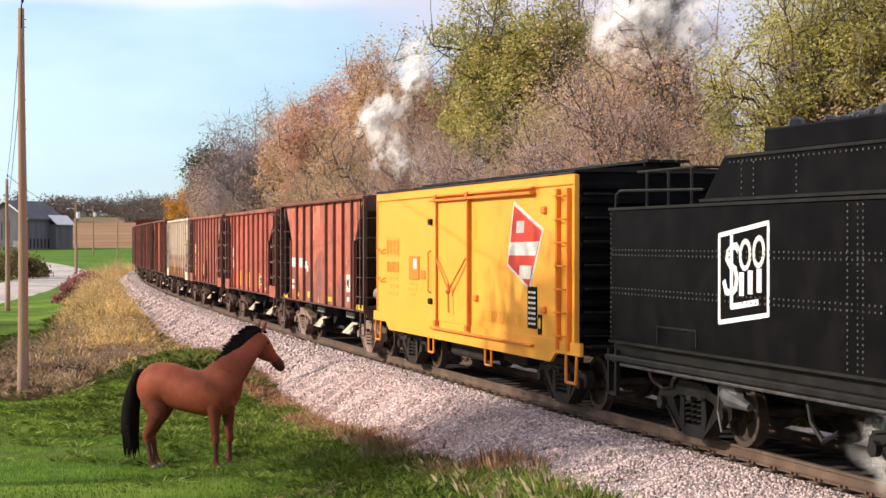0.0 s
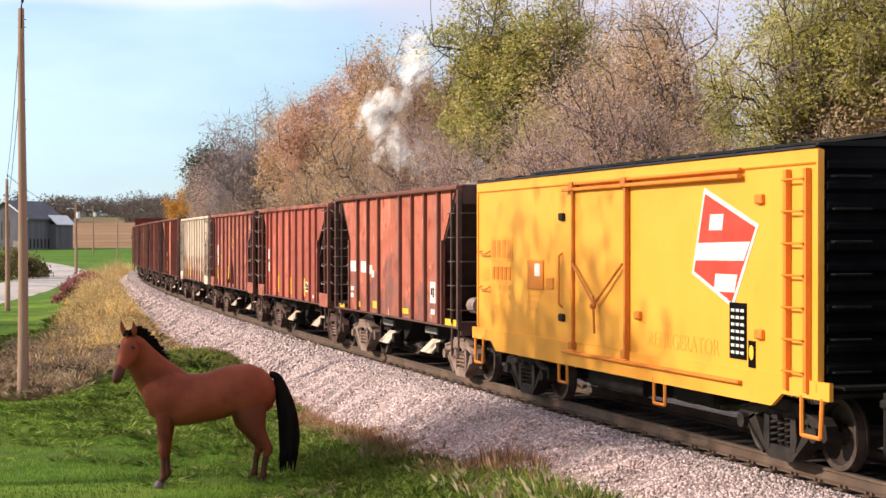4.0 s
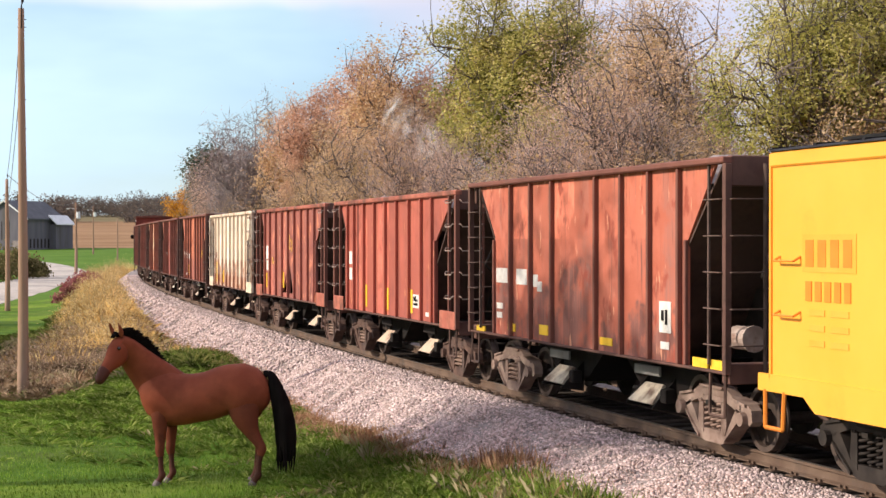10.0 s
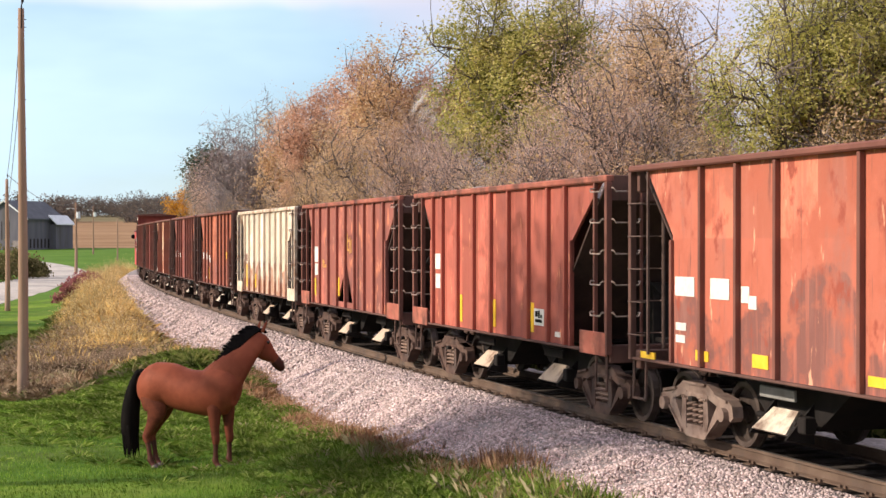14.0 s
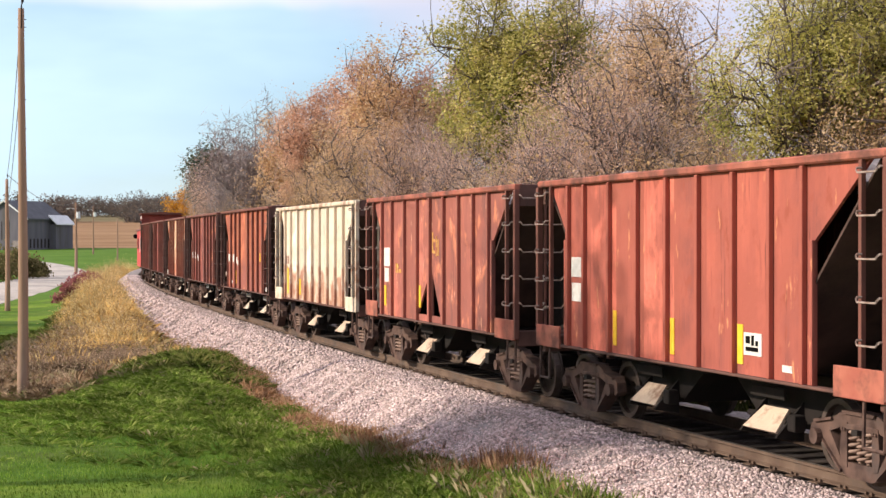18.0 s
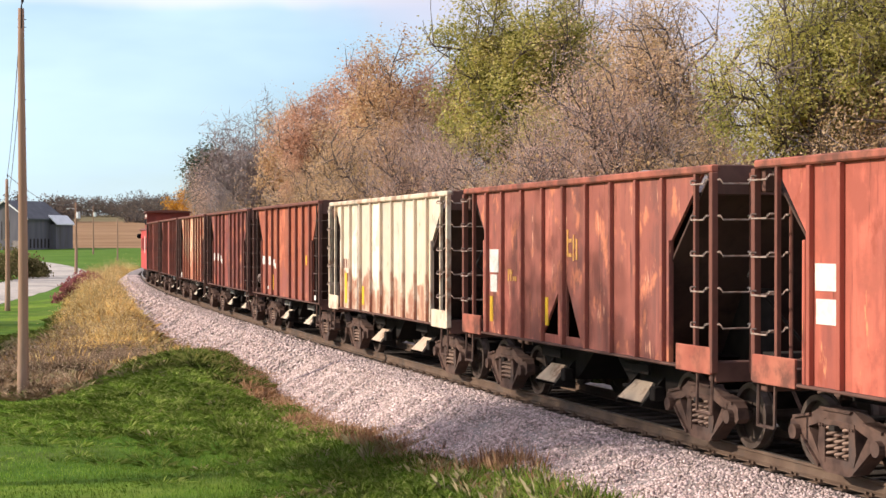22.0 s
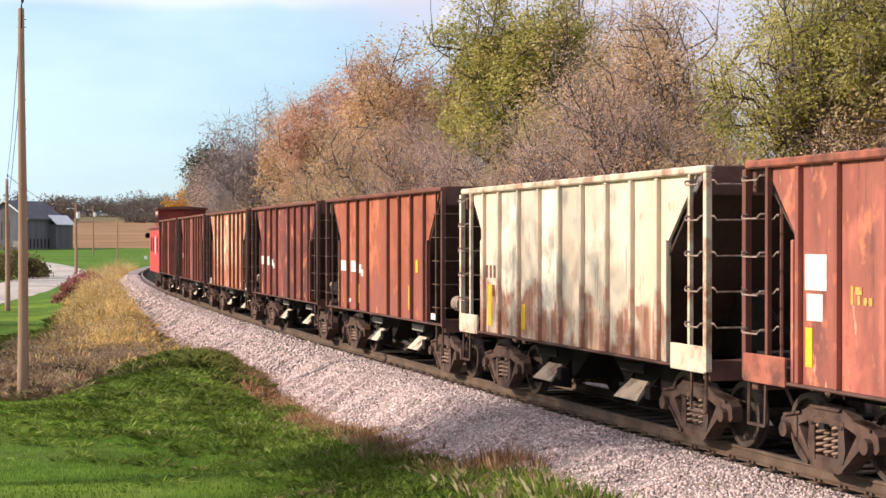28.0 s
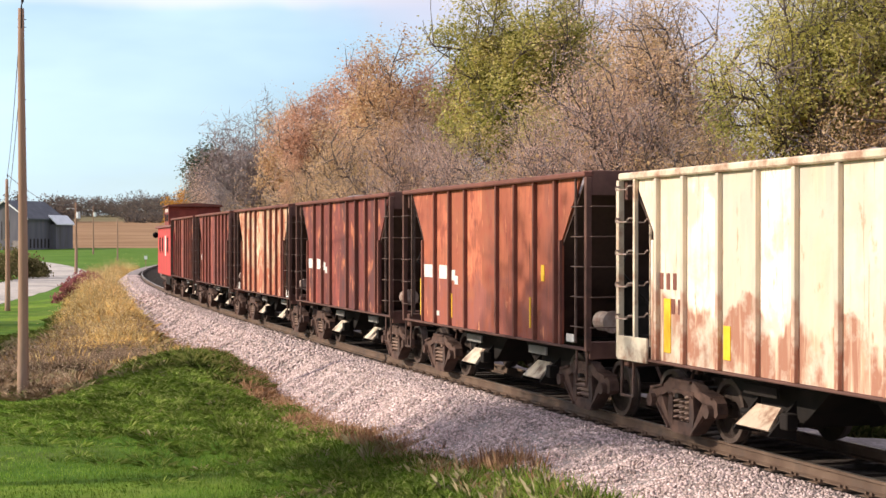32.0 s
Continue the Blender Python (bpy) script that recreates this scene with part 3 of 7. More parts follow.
for i in range(-24, 330):
    s = i * 0.54
    a = heading(s)
    off = _rt.uniform(-0.06, 0.06)
    m = Matrix.Translation(on_track(s, off, -0.186)) @ Matrix.Rotation(a + _rt.uniform(-0.015, 0.015), 4, "Z")
    if i < 130:
        t = part("tie", _tie, None, railway, at=m)
        if i < 45:
            part("tie_plate", _plate, None, t, at=Matrix.Translation((0, 0.755 - off, 0)))
    else:
        b = Shape().box(-0.11, 0.11, -1.3, 1.3, -0.18, 0.0)
        _far_ties.add([m @ Vector(p) for p in b.v], b.f)
part("tie_row", _far_ties, M_TIE, railway)["kind"] = "stuff"


# ---- trucks and wheels ----
def disc(sh, y0, y1, r0, r1, n=24):
    """A ring or a disc about the y axis."""
    o = [(r1 * math.cos(2 * math.pi * i / n), r1 * math.sin(2 * math.pi * i / n)) for i in range(n)]
    if r0 <= 0:
        sh.prism([(a, b) for a, b in o], "y", y0, y1)
        return sh
    k = [(r0 * a / r1, r0 * b / r1) for a, b in o]
    v = [(a, y0, b) for a, b in o] + [(a, y0, b) for a, b in k] + [(a, y1, b) for a, b in o] + [(a, y1, b) for a, b in k]
    f = []
    for i in range(n):
        j = (i + 1) % n
        f += [(i, j, n + j, n + i), (2 * n + i, 3 * n + i, 3 * n + j, 2 * n + j), (i, 2 * n + i, 2 * n + j, j), (n + i, n + j, 3 * n + j, 3 * n + i)]
    return sh.add(v, f)


def wheelset_mesh(r=0.42):
    sh = Shape()
    for e in (1, -1):
        disc(sh, e * 0.70, e * 0.735, r * 0.3, r * 0.86)
        disc(sh, e * 0.68, e * 0.71, r * 0.8, r + 0.026)
        disc(sh, e * 0.71, e * 0.80, 0, r * 0.24, 16)
        sh.m = 1
        disc(sh, e * 0.71, e * 0.81, r * 0.84, r)
        sh.m = 0
        # holes' worth of ribs on the plate, which show the turning
        for k in range(3):
            t = 2 * math.pi * k / 3
            c, s_ = math.cos(t), math.sin(t)
            sh.add([(c * r * 0.3 - s_ * 0.02, e * 0.745, s_ * r * 0.3 + c * 0.02), (c * r * 0.3 + s_ * 0.02, e * 0.745, s_ * r * 0.3 - c * 0.02), (c * r * 0.84 + s_ * 0.015, e * 0.74, s_ * r * 0.84 - c * 0.015), (c * r * 0.84 - s_ * 0.015, e * 0.74, s_ * r * 0.84 + c * 0.015)], [(0, 1, 2, 3)])
    sh.tube((0, -1.02, 0), (0, 1.02, 0), 0.075, n=12)
    return sh.mesh("wheelset", [M_WHEEL, M_RIM])


def side_frame_mesh(mat_, y, wb=0.865):
    """A cast side frame: arched top chord, drooping ends over the axles, lower V, and two columns round the spring nest."""
    sh = Shape()
    a, b = y - 0.075, y + 0.075
    top = [(-wb - 0.20, 0.40), (-wb - 0.17, 0.54), (-wb - 0.06, 0.61), (-0.55, 0.67), (-0.33, 0.77), (0.33, 0.77), (0.55, 0.67), (wb + 0.06, 0.61), (wb + 0.17, 0.54), (wb + 0.20, 0.40)]
    under = [(wb + 0.13, 0.34), (wb - 0.10, 0.44), (0.58, 0.52), (0.30, 0.60), (-0.30, 0.60), (-0.58, 0.52), (-wb + 0.10, 0.44), (-wb - 0.13, 0.34)]
    sh.prism(top + under, "y", a, b)
    sh.prism([(-wb + 0.06, 0.47), (-0.64, 0.53), (-0.50, 0.36), (-0.38, 0.20), (0.38, 0.20), (0.50, 0.36), (0.64, 0.53), (wb - 0.06, 0.47), (wb - 0.16, 0.33), (0.36, 0.07), (0.24, 0.03), (-0.24, 0.03), (-0.36, 0.07), (-wb + 0.16, 0.33)], "y", a, b)
    for e in (-1, 1):
        sh.prism([(e * 0.25, 0.14), (e * 0.36, 0.16), (e * 0.40, 0.30), (e * 0.36, 0.62), (e * 0.25, 0.64)], "y", a - 0.01, b + 0.01)
        # flanges that stand proud of the casting's edges
        sh.prism([(e * (wb + 0.06), 0.61), (e * 0.55, 0.67), (e * 0.55, 0.64), (e * (wb + 0.06), 0.575)], "y", y - 0.11, y + 0.11)
        sh.prism([(e * (wb - 0.14), 0.36), (e * 0.36, 0.07), (e * 0.36, 0.105), (e * (wb - 0.12), 0.40)], "y", y - 0.11, y + 0.11)
        c = y + (0.075 if y > 0 else -0.075)
        sh.tube((e * wb, min(c, c * 1.07), 0.42), (e * wb, max(c, c * 1.07), 0.42), 0.09, n=12)
        for q in (0.285, 0.335):
            sh.tube((e * q, min(c, c * 1.03), 0.56), (e * q, max(c, c * 1.03), 0.56), 0.02, n=6)
    sh.prism([(-0.33, 0.77), (0.33, 0.77), (0.30, 0.735), (-0.30, 0.735)], "y", y - 0.11, y + 0.11)
    return sh.mesh("side_frame", mat_)


def spring_mesh(mat_):
    """One coil spring of round bar, standing at the origin."""
    rings, turns, n = [], 5, 12
    for k in range(turns * n + 1):
        t = 2 * math.pi * k / n
        z = 0.20 + 0.36 * k / (turns * n)
        c, s_ = math.cos(t), math.sin(t)
        rings.append([((0.066 + 0.020 * math.cos(q)) * c, (0.066 + 0.020 * math.cos(q)) * s_, z + 0.020 * math.sin(q)) for q in (0, 1.257, 2.513, 3.77, 5.027)])
    return Shape().rings(rings).mesh("spring", mat_, True)


M_SPRING = mat("spring_steel", (0.22, 0.14, 0.11), (0.34, 0.24, 0.19), rough=0.75, scale=6, stain=(0.12, 0.08, 0.065), stain_scale=5)
M_GRIME = mat("grimy_black_steel", (0.02, 0.016, 0.015), (0.04, 0.032, 0.028), rough=0.7, scale=5, spec=0.2)
WHEELSET = wheelset_mesh()
FRAMES = {}
WHEELS = []          # (wheelset, its car)


def truck(car, x, mat_=None, wb=0.865):
    mat_ = mat_ or M_STEEL
    key = (mat_.name, wb)
    if key not in FRAMES:
        FRAMES[key] = [side_frame_mesh(mat_, -1.0, wb), side_frame_mesh(mat_, 1.0, wb), spring_mesh(M_SPRING if mat_ in (M_STEEL, M_STEEL_PALE) else mat_), Shape().box(-0.27, 0.27, -0.09, 0.09, 0.555, 0.63, 0.015).mesh("spring_cap", mat_),
                       Shape().box(-0.17, 0.17, -0.96, 0.96, 0.42, 0.66, 0.03).box(-0.06, 0.06, -1.15, 1.15, 0.52, 0.58).box(-wb * 0.62, -wb * 0.55, -0.8, 0.8, 0.34, 0.44).box(wb * 0.55, wb * 0.62, -0.8, 0.8, 0.34, 0.44).mesh("truck", M_DARK)]
    fr = FRAMES[key]
    t = part("truck", fr[4], None, car, "dark cast steel truck bolster", at=pose(x, 0, 0))
    for f, me in zip((-1, 1), fr[:2]):
        part("side_frame", me, None, t)
        part("spring_cap", fr[3], None, t, at=pose(0, f, 0))
        for q in (-0.17, 0.0, 0.17):
            part("spring", fr[2], None, t, at=pose(q, f * 1.02, 0))
    for e in (1, -1):
        ws = part("wheelset", WHEELSET, None, t, at=pose(e * wb, 0, 0.42))
        WHEELS.append((ws, car))
    return t


def coupler(car, x):
    e = 1 if x > 0 else -1
    sh = Shape().box(min(x, x + e * 0.52), max(x, x + e * 0.52), -0.08, 0.08, 0.74, 0.92, 0.02).box(min(x + e * 0.34, x + e * 0.55), max(x + e * 0.34, x + e * 0.55), -0.17, 0.14, 0.70, 0.96, 0.04)
    sh.path([(x, -0.35, 0.85), (x + e * 0.25, -0.32, 0.52), (x + e * 0.5, -0.25, 0.42)], 0.025)
    part("coupler", sh, M_STEEL, car)


def letters(car, txt, x, y, z, size, m, name="lettering"):
    """Painted words on a camera-side face, with the built-in font."""
    cu = bpy.data.curves.new(name, "FONT")
    cu.body, cu.size, cu.extrude = txt, size, 0.0015
    ob = new(name, cu)
    dg = bpy.context.evaluated_depsgraph_get()
    me = bpy.data.meshes.new_from_object(ob.evaluated_get(dg))
    bpy.data.objects.remove(ob)
    me.materials.clear()
    me.materials.append(m)
    return part(name, me, None, car, at=pose(x, y, z, 90, 0, 0))


def marks(car, rows, y, m, name="stencil"):
    """Painted patches on a camera-side face: x, z, width, height."""
    for x, z, w, h in rows:
        part(name, Shape().box(x, x + w, y - 0.004, y + 0.02, z, z + h), m, car)


# ---- hopper cars ----
M_CHUTE_TAN = mat("chute_tan", (0.55, 0.42, 0.32), (0.68, 0.55, 0.43), rough=0.75, scale=3, stain=(0.24, 0.13, 0.09), stain_amt=0.46, stain_scale=3)
HL = 4.97
RIBS_A = (3.60, 2.67, 1.73, 0.80, -0.98, -1.94, -2.89)
RIBS_B = (3.46, 2.60, 1.72, 0.78, -0.14, -1.04, -2.0, -2.98, -3.79)
RIBS_B1 = (3.25, 2.50, 1.59, 0.63, -0.29, -1.24, -2.2, -3.14, -3.77)


def welded(shape, name, m):
    """One sheet out of pieces that share their edges."""
    me = bpy.data.meshes.new(name)
    me.from_pydata(shape.v, [], shape.f)
    me.materials.append(m)
    bm = bmesh.new()
    bm.from_mesh(me)
    bmesh.ops.remove_doubles(bm, verts=bm.verts, dist=0.0005)
    bmesh.ops.recalc_face_normals(bm, faces=bm.faces)
    bm.to_mesh(me)
    bm.free()
    return me


M_RUNG = mat("rung_metal", (0.28, 0.205, 0.175), (0.42, 0.34, 0.30), rough=0.6, scale=6, stain=(0.22, 0.12, 0.09), stain_scale=5)
RUNG_SIDE = Shape().rings([[(p[0], p[1] + 0.012 * math.cos(q), p[2] + 0.012 * math.sin(q)) if 1 < k < 6 else (p[0] + 0.014 * math.cos(q), p[1], p[2] + 0.014 * math.sin(q)) for q in (0, 1.257, 2.513, 3.77, 5.027)] for k, p in enumerate([(0.04, 0.0, 0.03), (0.04, -0.06, 0.03), (0.055, -0.075, 0.01), (0.075, -0.075, -0.02), (0.425, -0.075, -0.02), (0.445, -0.075, 0.01), (0.46, -0.06, 0.03), (0.46, 0.0, 0.03)])]).mesh("rung", M_RUNG)

M_ROD = mat("rung_rod", (0.075, 0.045, 0.038), (0.14, 0.09, 0.075), rough=0.7, scale=6)
RUNG_ROD = Shape().path([(0.02, 0.0, 0.0), (0.03, -0.06, 0.0), (0.47, -0.06, 0.0), (0.48, 0.0, 0.0)], 0.010, 5).mesh("rung", M_ROD)


def hopper(sr, label, paint, trim, kind="A", post=None, sides=(), yellows=(), box_mat=None, holes=False, ribs=None, ends=(-3.78, 3.78), truck_mat=None):
    """An open hopper car whose leading corner post stands at sr on the train's own scale."""
    car = thing("hopper_car", label, "hopper car", "hopper cars of the train")
    post = post or trim
    rung = RUNG_ROD if kind == "A" else RUNG_SIDE
    top = 3.60 if kind == "A" else 3.50
    (xl, xr), x1 = ends, HL - 0.40            # ends of the side sheet below its slanted corners and, x1, at the top
    ribs = ribs or (RIBS_A if kind == "A" else RIBS_B)
    for e in (-1, 1):
        o = 1.42 * e
        poly = [(xl, 1.04), (xr, 1.04), (xr, 2.64), (x1, top), (-x1, top), (xl, 2.72)]
        a, b = sorted((o, o - 0.04 * e))
        if holes and e < 0:
            # two cut-outs, dark triangles at the foot of the sheet
            sh = Shape()
            sh.prism([(xl, 1.04), (-1.15, 1.04), (-1.15, 1.17), (-1.15, 2.10), (-1.15, top), (-x1, top), (xl, 2.72)], "y", a, b)
            sh.prism([(0.55, 1.04), (xr, 1.04), (xr, 2.64), (x1, top), (0.55, top), (0.55, 2.10), (0.55, 1.17)], "y", a, b)
            sh.prism([(-1.15, 2.10), (-0.44, 2.10), (-0.08, 2.10), (0.55, 2.10), (0.55, top), (-1.15, top)], "y", a, b)
            sh.prism([(-1.15, 1.04), (0.55, 1.04), (0.55, 1.17), (0.48, 1.17), (-0.08, 1.17), (-0.44, 1.17), (-1.09, 1.17), (-1.15, 1.17)], "y", a, b)
            sh.prism([(-0.44, 1.17), (-0.08, 1.17), (-0.08, 2.02), (-0.08, 2.10), (-0.44, 2.10), (-0.44, 1.83)], "y", a, b)
            sh.prism([(-1.15, 1.17), (-1.09, 1.17), (-0.44, 1.83), (-0.44, 2.10), (-1.15, 2.10)], "y", a, b)
            sh.prism([(-0.08, 2.02), (0.48, 1.17), (0.55, 1.17), (0.55, 2.10), (-0.08, 2.10)], "y", a, b)
            sh = welded(sh, "side_sheet", paint)
        else:
            sh = Shape().prism(poly, "y", a, b)
        part("side_sheet", sh, paint, car)
        rib = Shape().box(-0.032, 0.032, -0.075, 0.0, 1.04, top - 0.01, 0.01).mesh("rib", trim) if kind == "A" else Shape().box(-0.038, 0.038, -0.07, 0.0, 1.04, top - 0.01, 0.01).mesh("rib", paint)
        for x in ribs:
            part("rib", rib, None, car, at=pose(x, o, 0, 0, 0, 0 if e < 0 else 180))
        for q in (xl, xr):
            part("end_rib", Shape().box(q - 0.03, q + 0.03, min(o, o + 0.05 * e), max(o, o + 0.05 * e), 1.04, 2.66, 0.01), trim if kind == "A" else paint, car)
        a, b = sorted((o - 0.06 * e, o + (0.115 if kind == "A" else 0.085) * e))
        part("top_rail", Shape().box(-HL, HL, a, b, top, top + (0.085 if kind == "A" else 0.10), 0.02), trim, car)
        a, b = sorted((o - 0.06 * e, o + 0.08 * e))
        part("side_sill", Shape().box(-HL, HL, a, b, 1.005, 1.04, 0.01), T_DARK, car)
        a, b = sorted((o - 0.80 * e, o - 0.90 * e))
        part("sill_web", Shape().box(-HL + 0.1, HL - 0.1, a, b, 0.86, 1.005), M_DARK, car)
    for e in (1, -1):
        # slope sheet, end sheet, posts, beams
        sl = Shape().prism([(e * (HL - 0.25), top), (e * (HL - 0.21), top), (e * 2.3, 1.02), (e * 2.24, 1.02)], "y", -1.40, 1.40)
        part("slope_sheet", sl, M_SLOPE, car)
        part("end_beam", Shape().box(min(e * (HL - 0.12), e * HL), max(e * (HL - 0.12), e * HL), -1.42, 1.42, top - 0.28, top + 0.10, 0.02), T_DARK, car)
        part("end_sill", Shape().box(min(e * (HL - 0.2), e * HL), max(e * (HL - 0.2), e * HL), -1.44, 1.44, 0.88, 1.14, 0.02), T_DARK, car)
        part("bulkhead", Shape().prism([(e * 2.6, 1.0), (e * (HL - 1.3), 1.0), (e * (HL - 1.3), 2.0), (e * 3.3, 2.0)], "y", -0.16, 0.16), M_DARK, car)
        for f in (-1, 1):
            part("corner_post", Shape().box(e * HL - 0.045, e * HL + 0.045, f * 1.47 - 0.045, f * 1.47 + 0.045, 1.0, top, 0.01), T_DARK if kind == "A" else post, car)
            k = 0.018 if kind == "A" else 0.03
            part("inner_post", Shape().box(e * (HL - 0.5) - k, e * (HL - 0.5) + k, f * 1.46 - k, f * 1.46 + k, 1.1, top, 0.006), M_ROD if kind == "A" else post, car)
            lad = part("ladder", Shape().tube((e * (HL + 0.05), f * 0.97, 1.0), (e * (HL + 0.05), f * 0.97, top), 0.025, n=6), post if kind == "B" else M_ROD, car)
            for k in range(5):
                z = (1.36 if kind == "A" else 1.58) + 0.45 * k
                part("rung", rung, None, lad, at=pose(e * (HL - 0.25) - f * -0.25, f * 1.49, z, 0, 0, 0 if f < 0 else 180))
                part("rung", rung, None, lad, at=pose(e * (HL + 0.04), f * 1.22 - e * 0.25, z, 0, 0, 90 * e))
            step = Shape().path([(e * (HL - 0.05), f * 1.46, 1.0), (e * (HL - 0.05), f * 1.47, 0.48), (e * (HL - 0.45), f * 1.47, 0.48), (e * (HL - 0.45), f * 1.46, 1.0)], 0.022, 5)
            part("stirrup", step, M_STEEL, car)
        if box_mat:
            for f in (-1, 1):
                part("end_plate", Shape().box(min(e * (HL - 0.98), e * HL), max(e * (HL - 0.98), e * HL), f * 1.50 - 0.02, f * 1.50 + 0.02, 0.98, 1.32, 0.01), box_mat, car)
        brake = Shape()
        if kind == "A" and e > 0:
            part("brake_cylinder", Shape().tube((e * (HL - 0.30), -0.95, 1.42), (e * (HL - 0.72), -0.95, 1.42), 0.15, n=16).tube((e * (HL - 0.26), -0.95, 1.42), (e * (HL - 0.30), -0.95, 1.42), 0.17, n=16), M_RUNG, car, "dusty brake cylinder")
        brake.box(e * (HL - 0.5) - 0.2, e * (HL - 0.5) + 0.2, -0.4, 0.5, 1.14, 1.2)
        brake.path([(e * (HL - 0.5), 0.2, 1.18), (e * (HL - 0.35), -0.8, 2.2), (e * (HL - 0.5), -0.6, 2.5)], 0.02, 5)
        part("brake_gear", brake, M_DARK, car)
        coupler(car, e * (HL - 0.1))
        # hopper bay with its pale outlet plates
        xb = e * 1.70
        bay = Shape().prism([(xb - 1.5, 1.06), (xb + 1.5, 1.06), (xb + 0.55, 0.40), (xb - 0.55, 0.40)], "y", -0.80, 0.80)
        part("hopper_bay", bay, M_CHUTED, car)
        for f in (-1, 1):
            ch = Shape().add([(xb - 0.30, f * 0.92, 0.62), (xb + 0.30, f * 0.92, 0.62), (xb + 0.41, f * 1.16, 0.36), (xb - 0.41, f * 1.16, 0.36),
                              (xb - 0.30, f * 0.88, 0.60), (xb + 0.30, f * 0.88, 0.60), (xb + 0.41, f * 1.12, 0.34), (xb - 0.41, f * 1.12, 0.34)],
                             [(0, 1, 2, 3), (4, 7, 6, 5), (0, 4, 5, 1), (1, 5, 6, 2), (2, 6, 7, 3), (3, 7, 4, 0)])
            part("outlet_plate", ch, M_CHUTE if kind == "A" else M_CHUTE_TAN, car, "whitish slanted outlet plate" if kind == "A" else "tan rusty slanted outlet plate")
            sd = Shape()
            for q in (-1, 1):
                sd.prism([(f * 0.80, 0.72), (f * 1.18, 0.30), (f * 0.80, 0.24)], "x", xb + q * 0.44 - 0.02, xb + q * 0.44 + 0.02)
            sd.tube((xb - 0.62, f * 0.95, 0.50), (xb + 0.72, f * 0.95, 0.50), 0.04, n=8)
            sd.box(xb + 0.62, xb + 0.80, f * 1.05 - 0.08, f * 1.05 + 0.08, 0.40, 0.60, 0.02)
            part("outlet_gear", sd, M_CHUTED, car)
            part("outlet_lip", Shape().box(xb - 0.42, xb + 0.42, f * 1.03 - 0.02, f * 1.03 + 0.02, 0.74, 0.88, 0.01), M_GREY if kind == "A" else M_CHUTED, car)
        truck(car, e * 3.82, truck_mat)
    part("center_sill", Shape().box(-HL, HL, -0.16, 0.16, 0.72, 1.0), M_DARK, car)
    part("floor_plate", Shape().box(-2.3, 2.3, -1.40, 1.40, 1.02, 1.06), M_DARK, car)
    load = Shape()
    rr = random.Random(int(sr * 10))
    nx, ny = 46, 9
    lv, lf = [], []
    ph = [rr.uniform(0, 6) for _ in range(4)]
    for i in range(nx):
        for k in range(ny):
            x, y = -4.2 + 8.4 * i / (nx - 1), -1.38 + 2.76 * k / (ny - 1)
            edge = min(1.0, (1.38 - abs(y)) * 2.2) * min(1.0, (4.2 - abs(x)) * 1.6)
            lv.append((x, y, top - 0.22 + edge * (0.20 + 0.13 * math.sin(x * 1.3 + ph[0]) + 0.08 * math.sin(x * 3.1 + y * 2 + ph[1]) + rr.uniform(-0.04, 0.05))))
    lf = [(i * ny + k, (i + 1) * ny + k, (i + 1) * ny + k + 1, i * ny + k + 1) for i in range(nx - 1) for k in range(ny - 1)]
    load.add(lv, lf)
    part("load", load, M_BALLAST, car)
    if sides:
        marks(car, sides, -1.425, M_WHITE)
    if yellows:
        marks(car, yellows, -1.427, M_YEL, "reflector")
    return car, sr + HL


P_H1 = hopper_paint("paint_orange_red", (0.60, 0.155, 0.09), (0.68, 0.21, 0.135), (0.30, 0.07, 0.045), 0.36, (0.30, 0.13, 0.105), 0.37, low=(0.21, 0.085, 0.07), cut=2.75, fade=0.05, scuff=(0.70, 0.33, 0.21), band=2.68, blobs=((-0.05, 1.40, 0.85, 1.0), (-1.45, 1.15, 0.6, 0.8), (-3.2, 1.2, 0.7, 0.75), (2.2, 1.1, 0.7, 0.75)))
P_H2 = hopper_paint("paint_oxide_red", (0.50, 0.125, 0.085), (0.58, 0.165, 0.115), (0.30, 0.075, 0.05), 0.34, (0.25, 0.075, 0.06), 0.42)
P_K3 = hopper_paint("paint_oxide_patched", (0.43, 0.13, 0.098), (0.53, 0.185, 0.135), (0.57, 0.20, 0.115), 0.36, (0.20, 0.078, 0.066), 0.46, scuff=(0.68, 0.34, 0.23))
P_W4 = hopper_paint("paint_cream", (0.88, 0.75, 0.60), (0.90, 0.80, 0.68), (0.50, 0.26, 0.16), 0.29, (0.66, 0.48, 0.33), 0.36, low=(0.36, 0.17, 0.115), cut=2.95, fade=0.12, blobs=((-1.4, 1.3, 0.55, 0.75), (0.9, 1.2, 0.6, 0.7), (2.9, 1.15, 0.7, 0.6)), scuff=(0.52, 0.30, 0.2))
P_H5 = hopper_paint("paint_orange_brown", (0.48, 0.13, 0.07), (0.58, 0.20, 0.11), (0.30, 0.08, 0.05), 0.38, (0.22, 0.08, 0.06), 0.38, low=(0.30, 0.10, 0.08))
P_H6 = hopper_paint("paint_brown_red", (0.25, 0.06, 0.05), (0.36, 0.095, 0.07), (0.48, 0.17, 0.09), 0.36, (0.10, 0.045, 0.045), 0.47)
P_H7 = hopper_paint("paint_bleached", (0.70, 0.46, 0.28), (0.84, 0.68, 0.50), (0.42, 0.13, 0.07), 0.42, (0.34, 0.12, 0.08), 0.40, low=(0.42, 0.14, 0.085), cut=3.2, fade=0.14, scuff=(0.85, 0.72, 0.55))
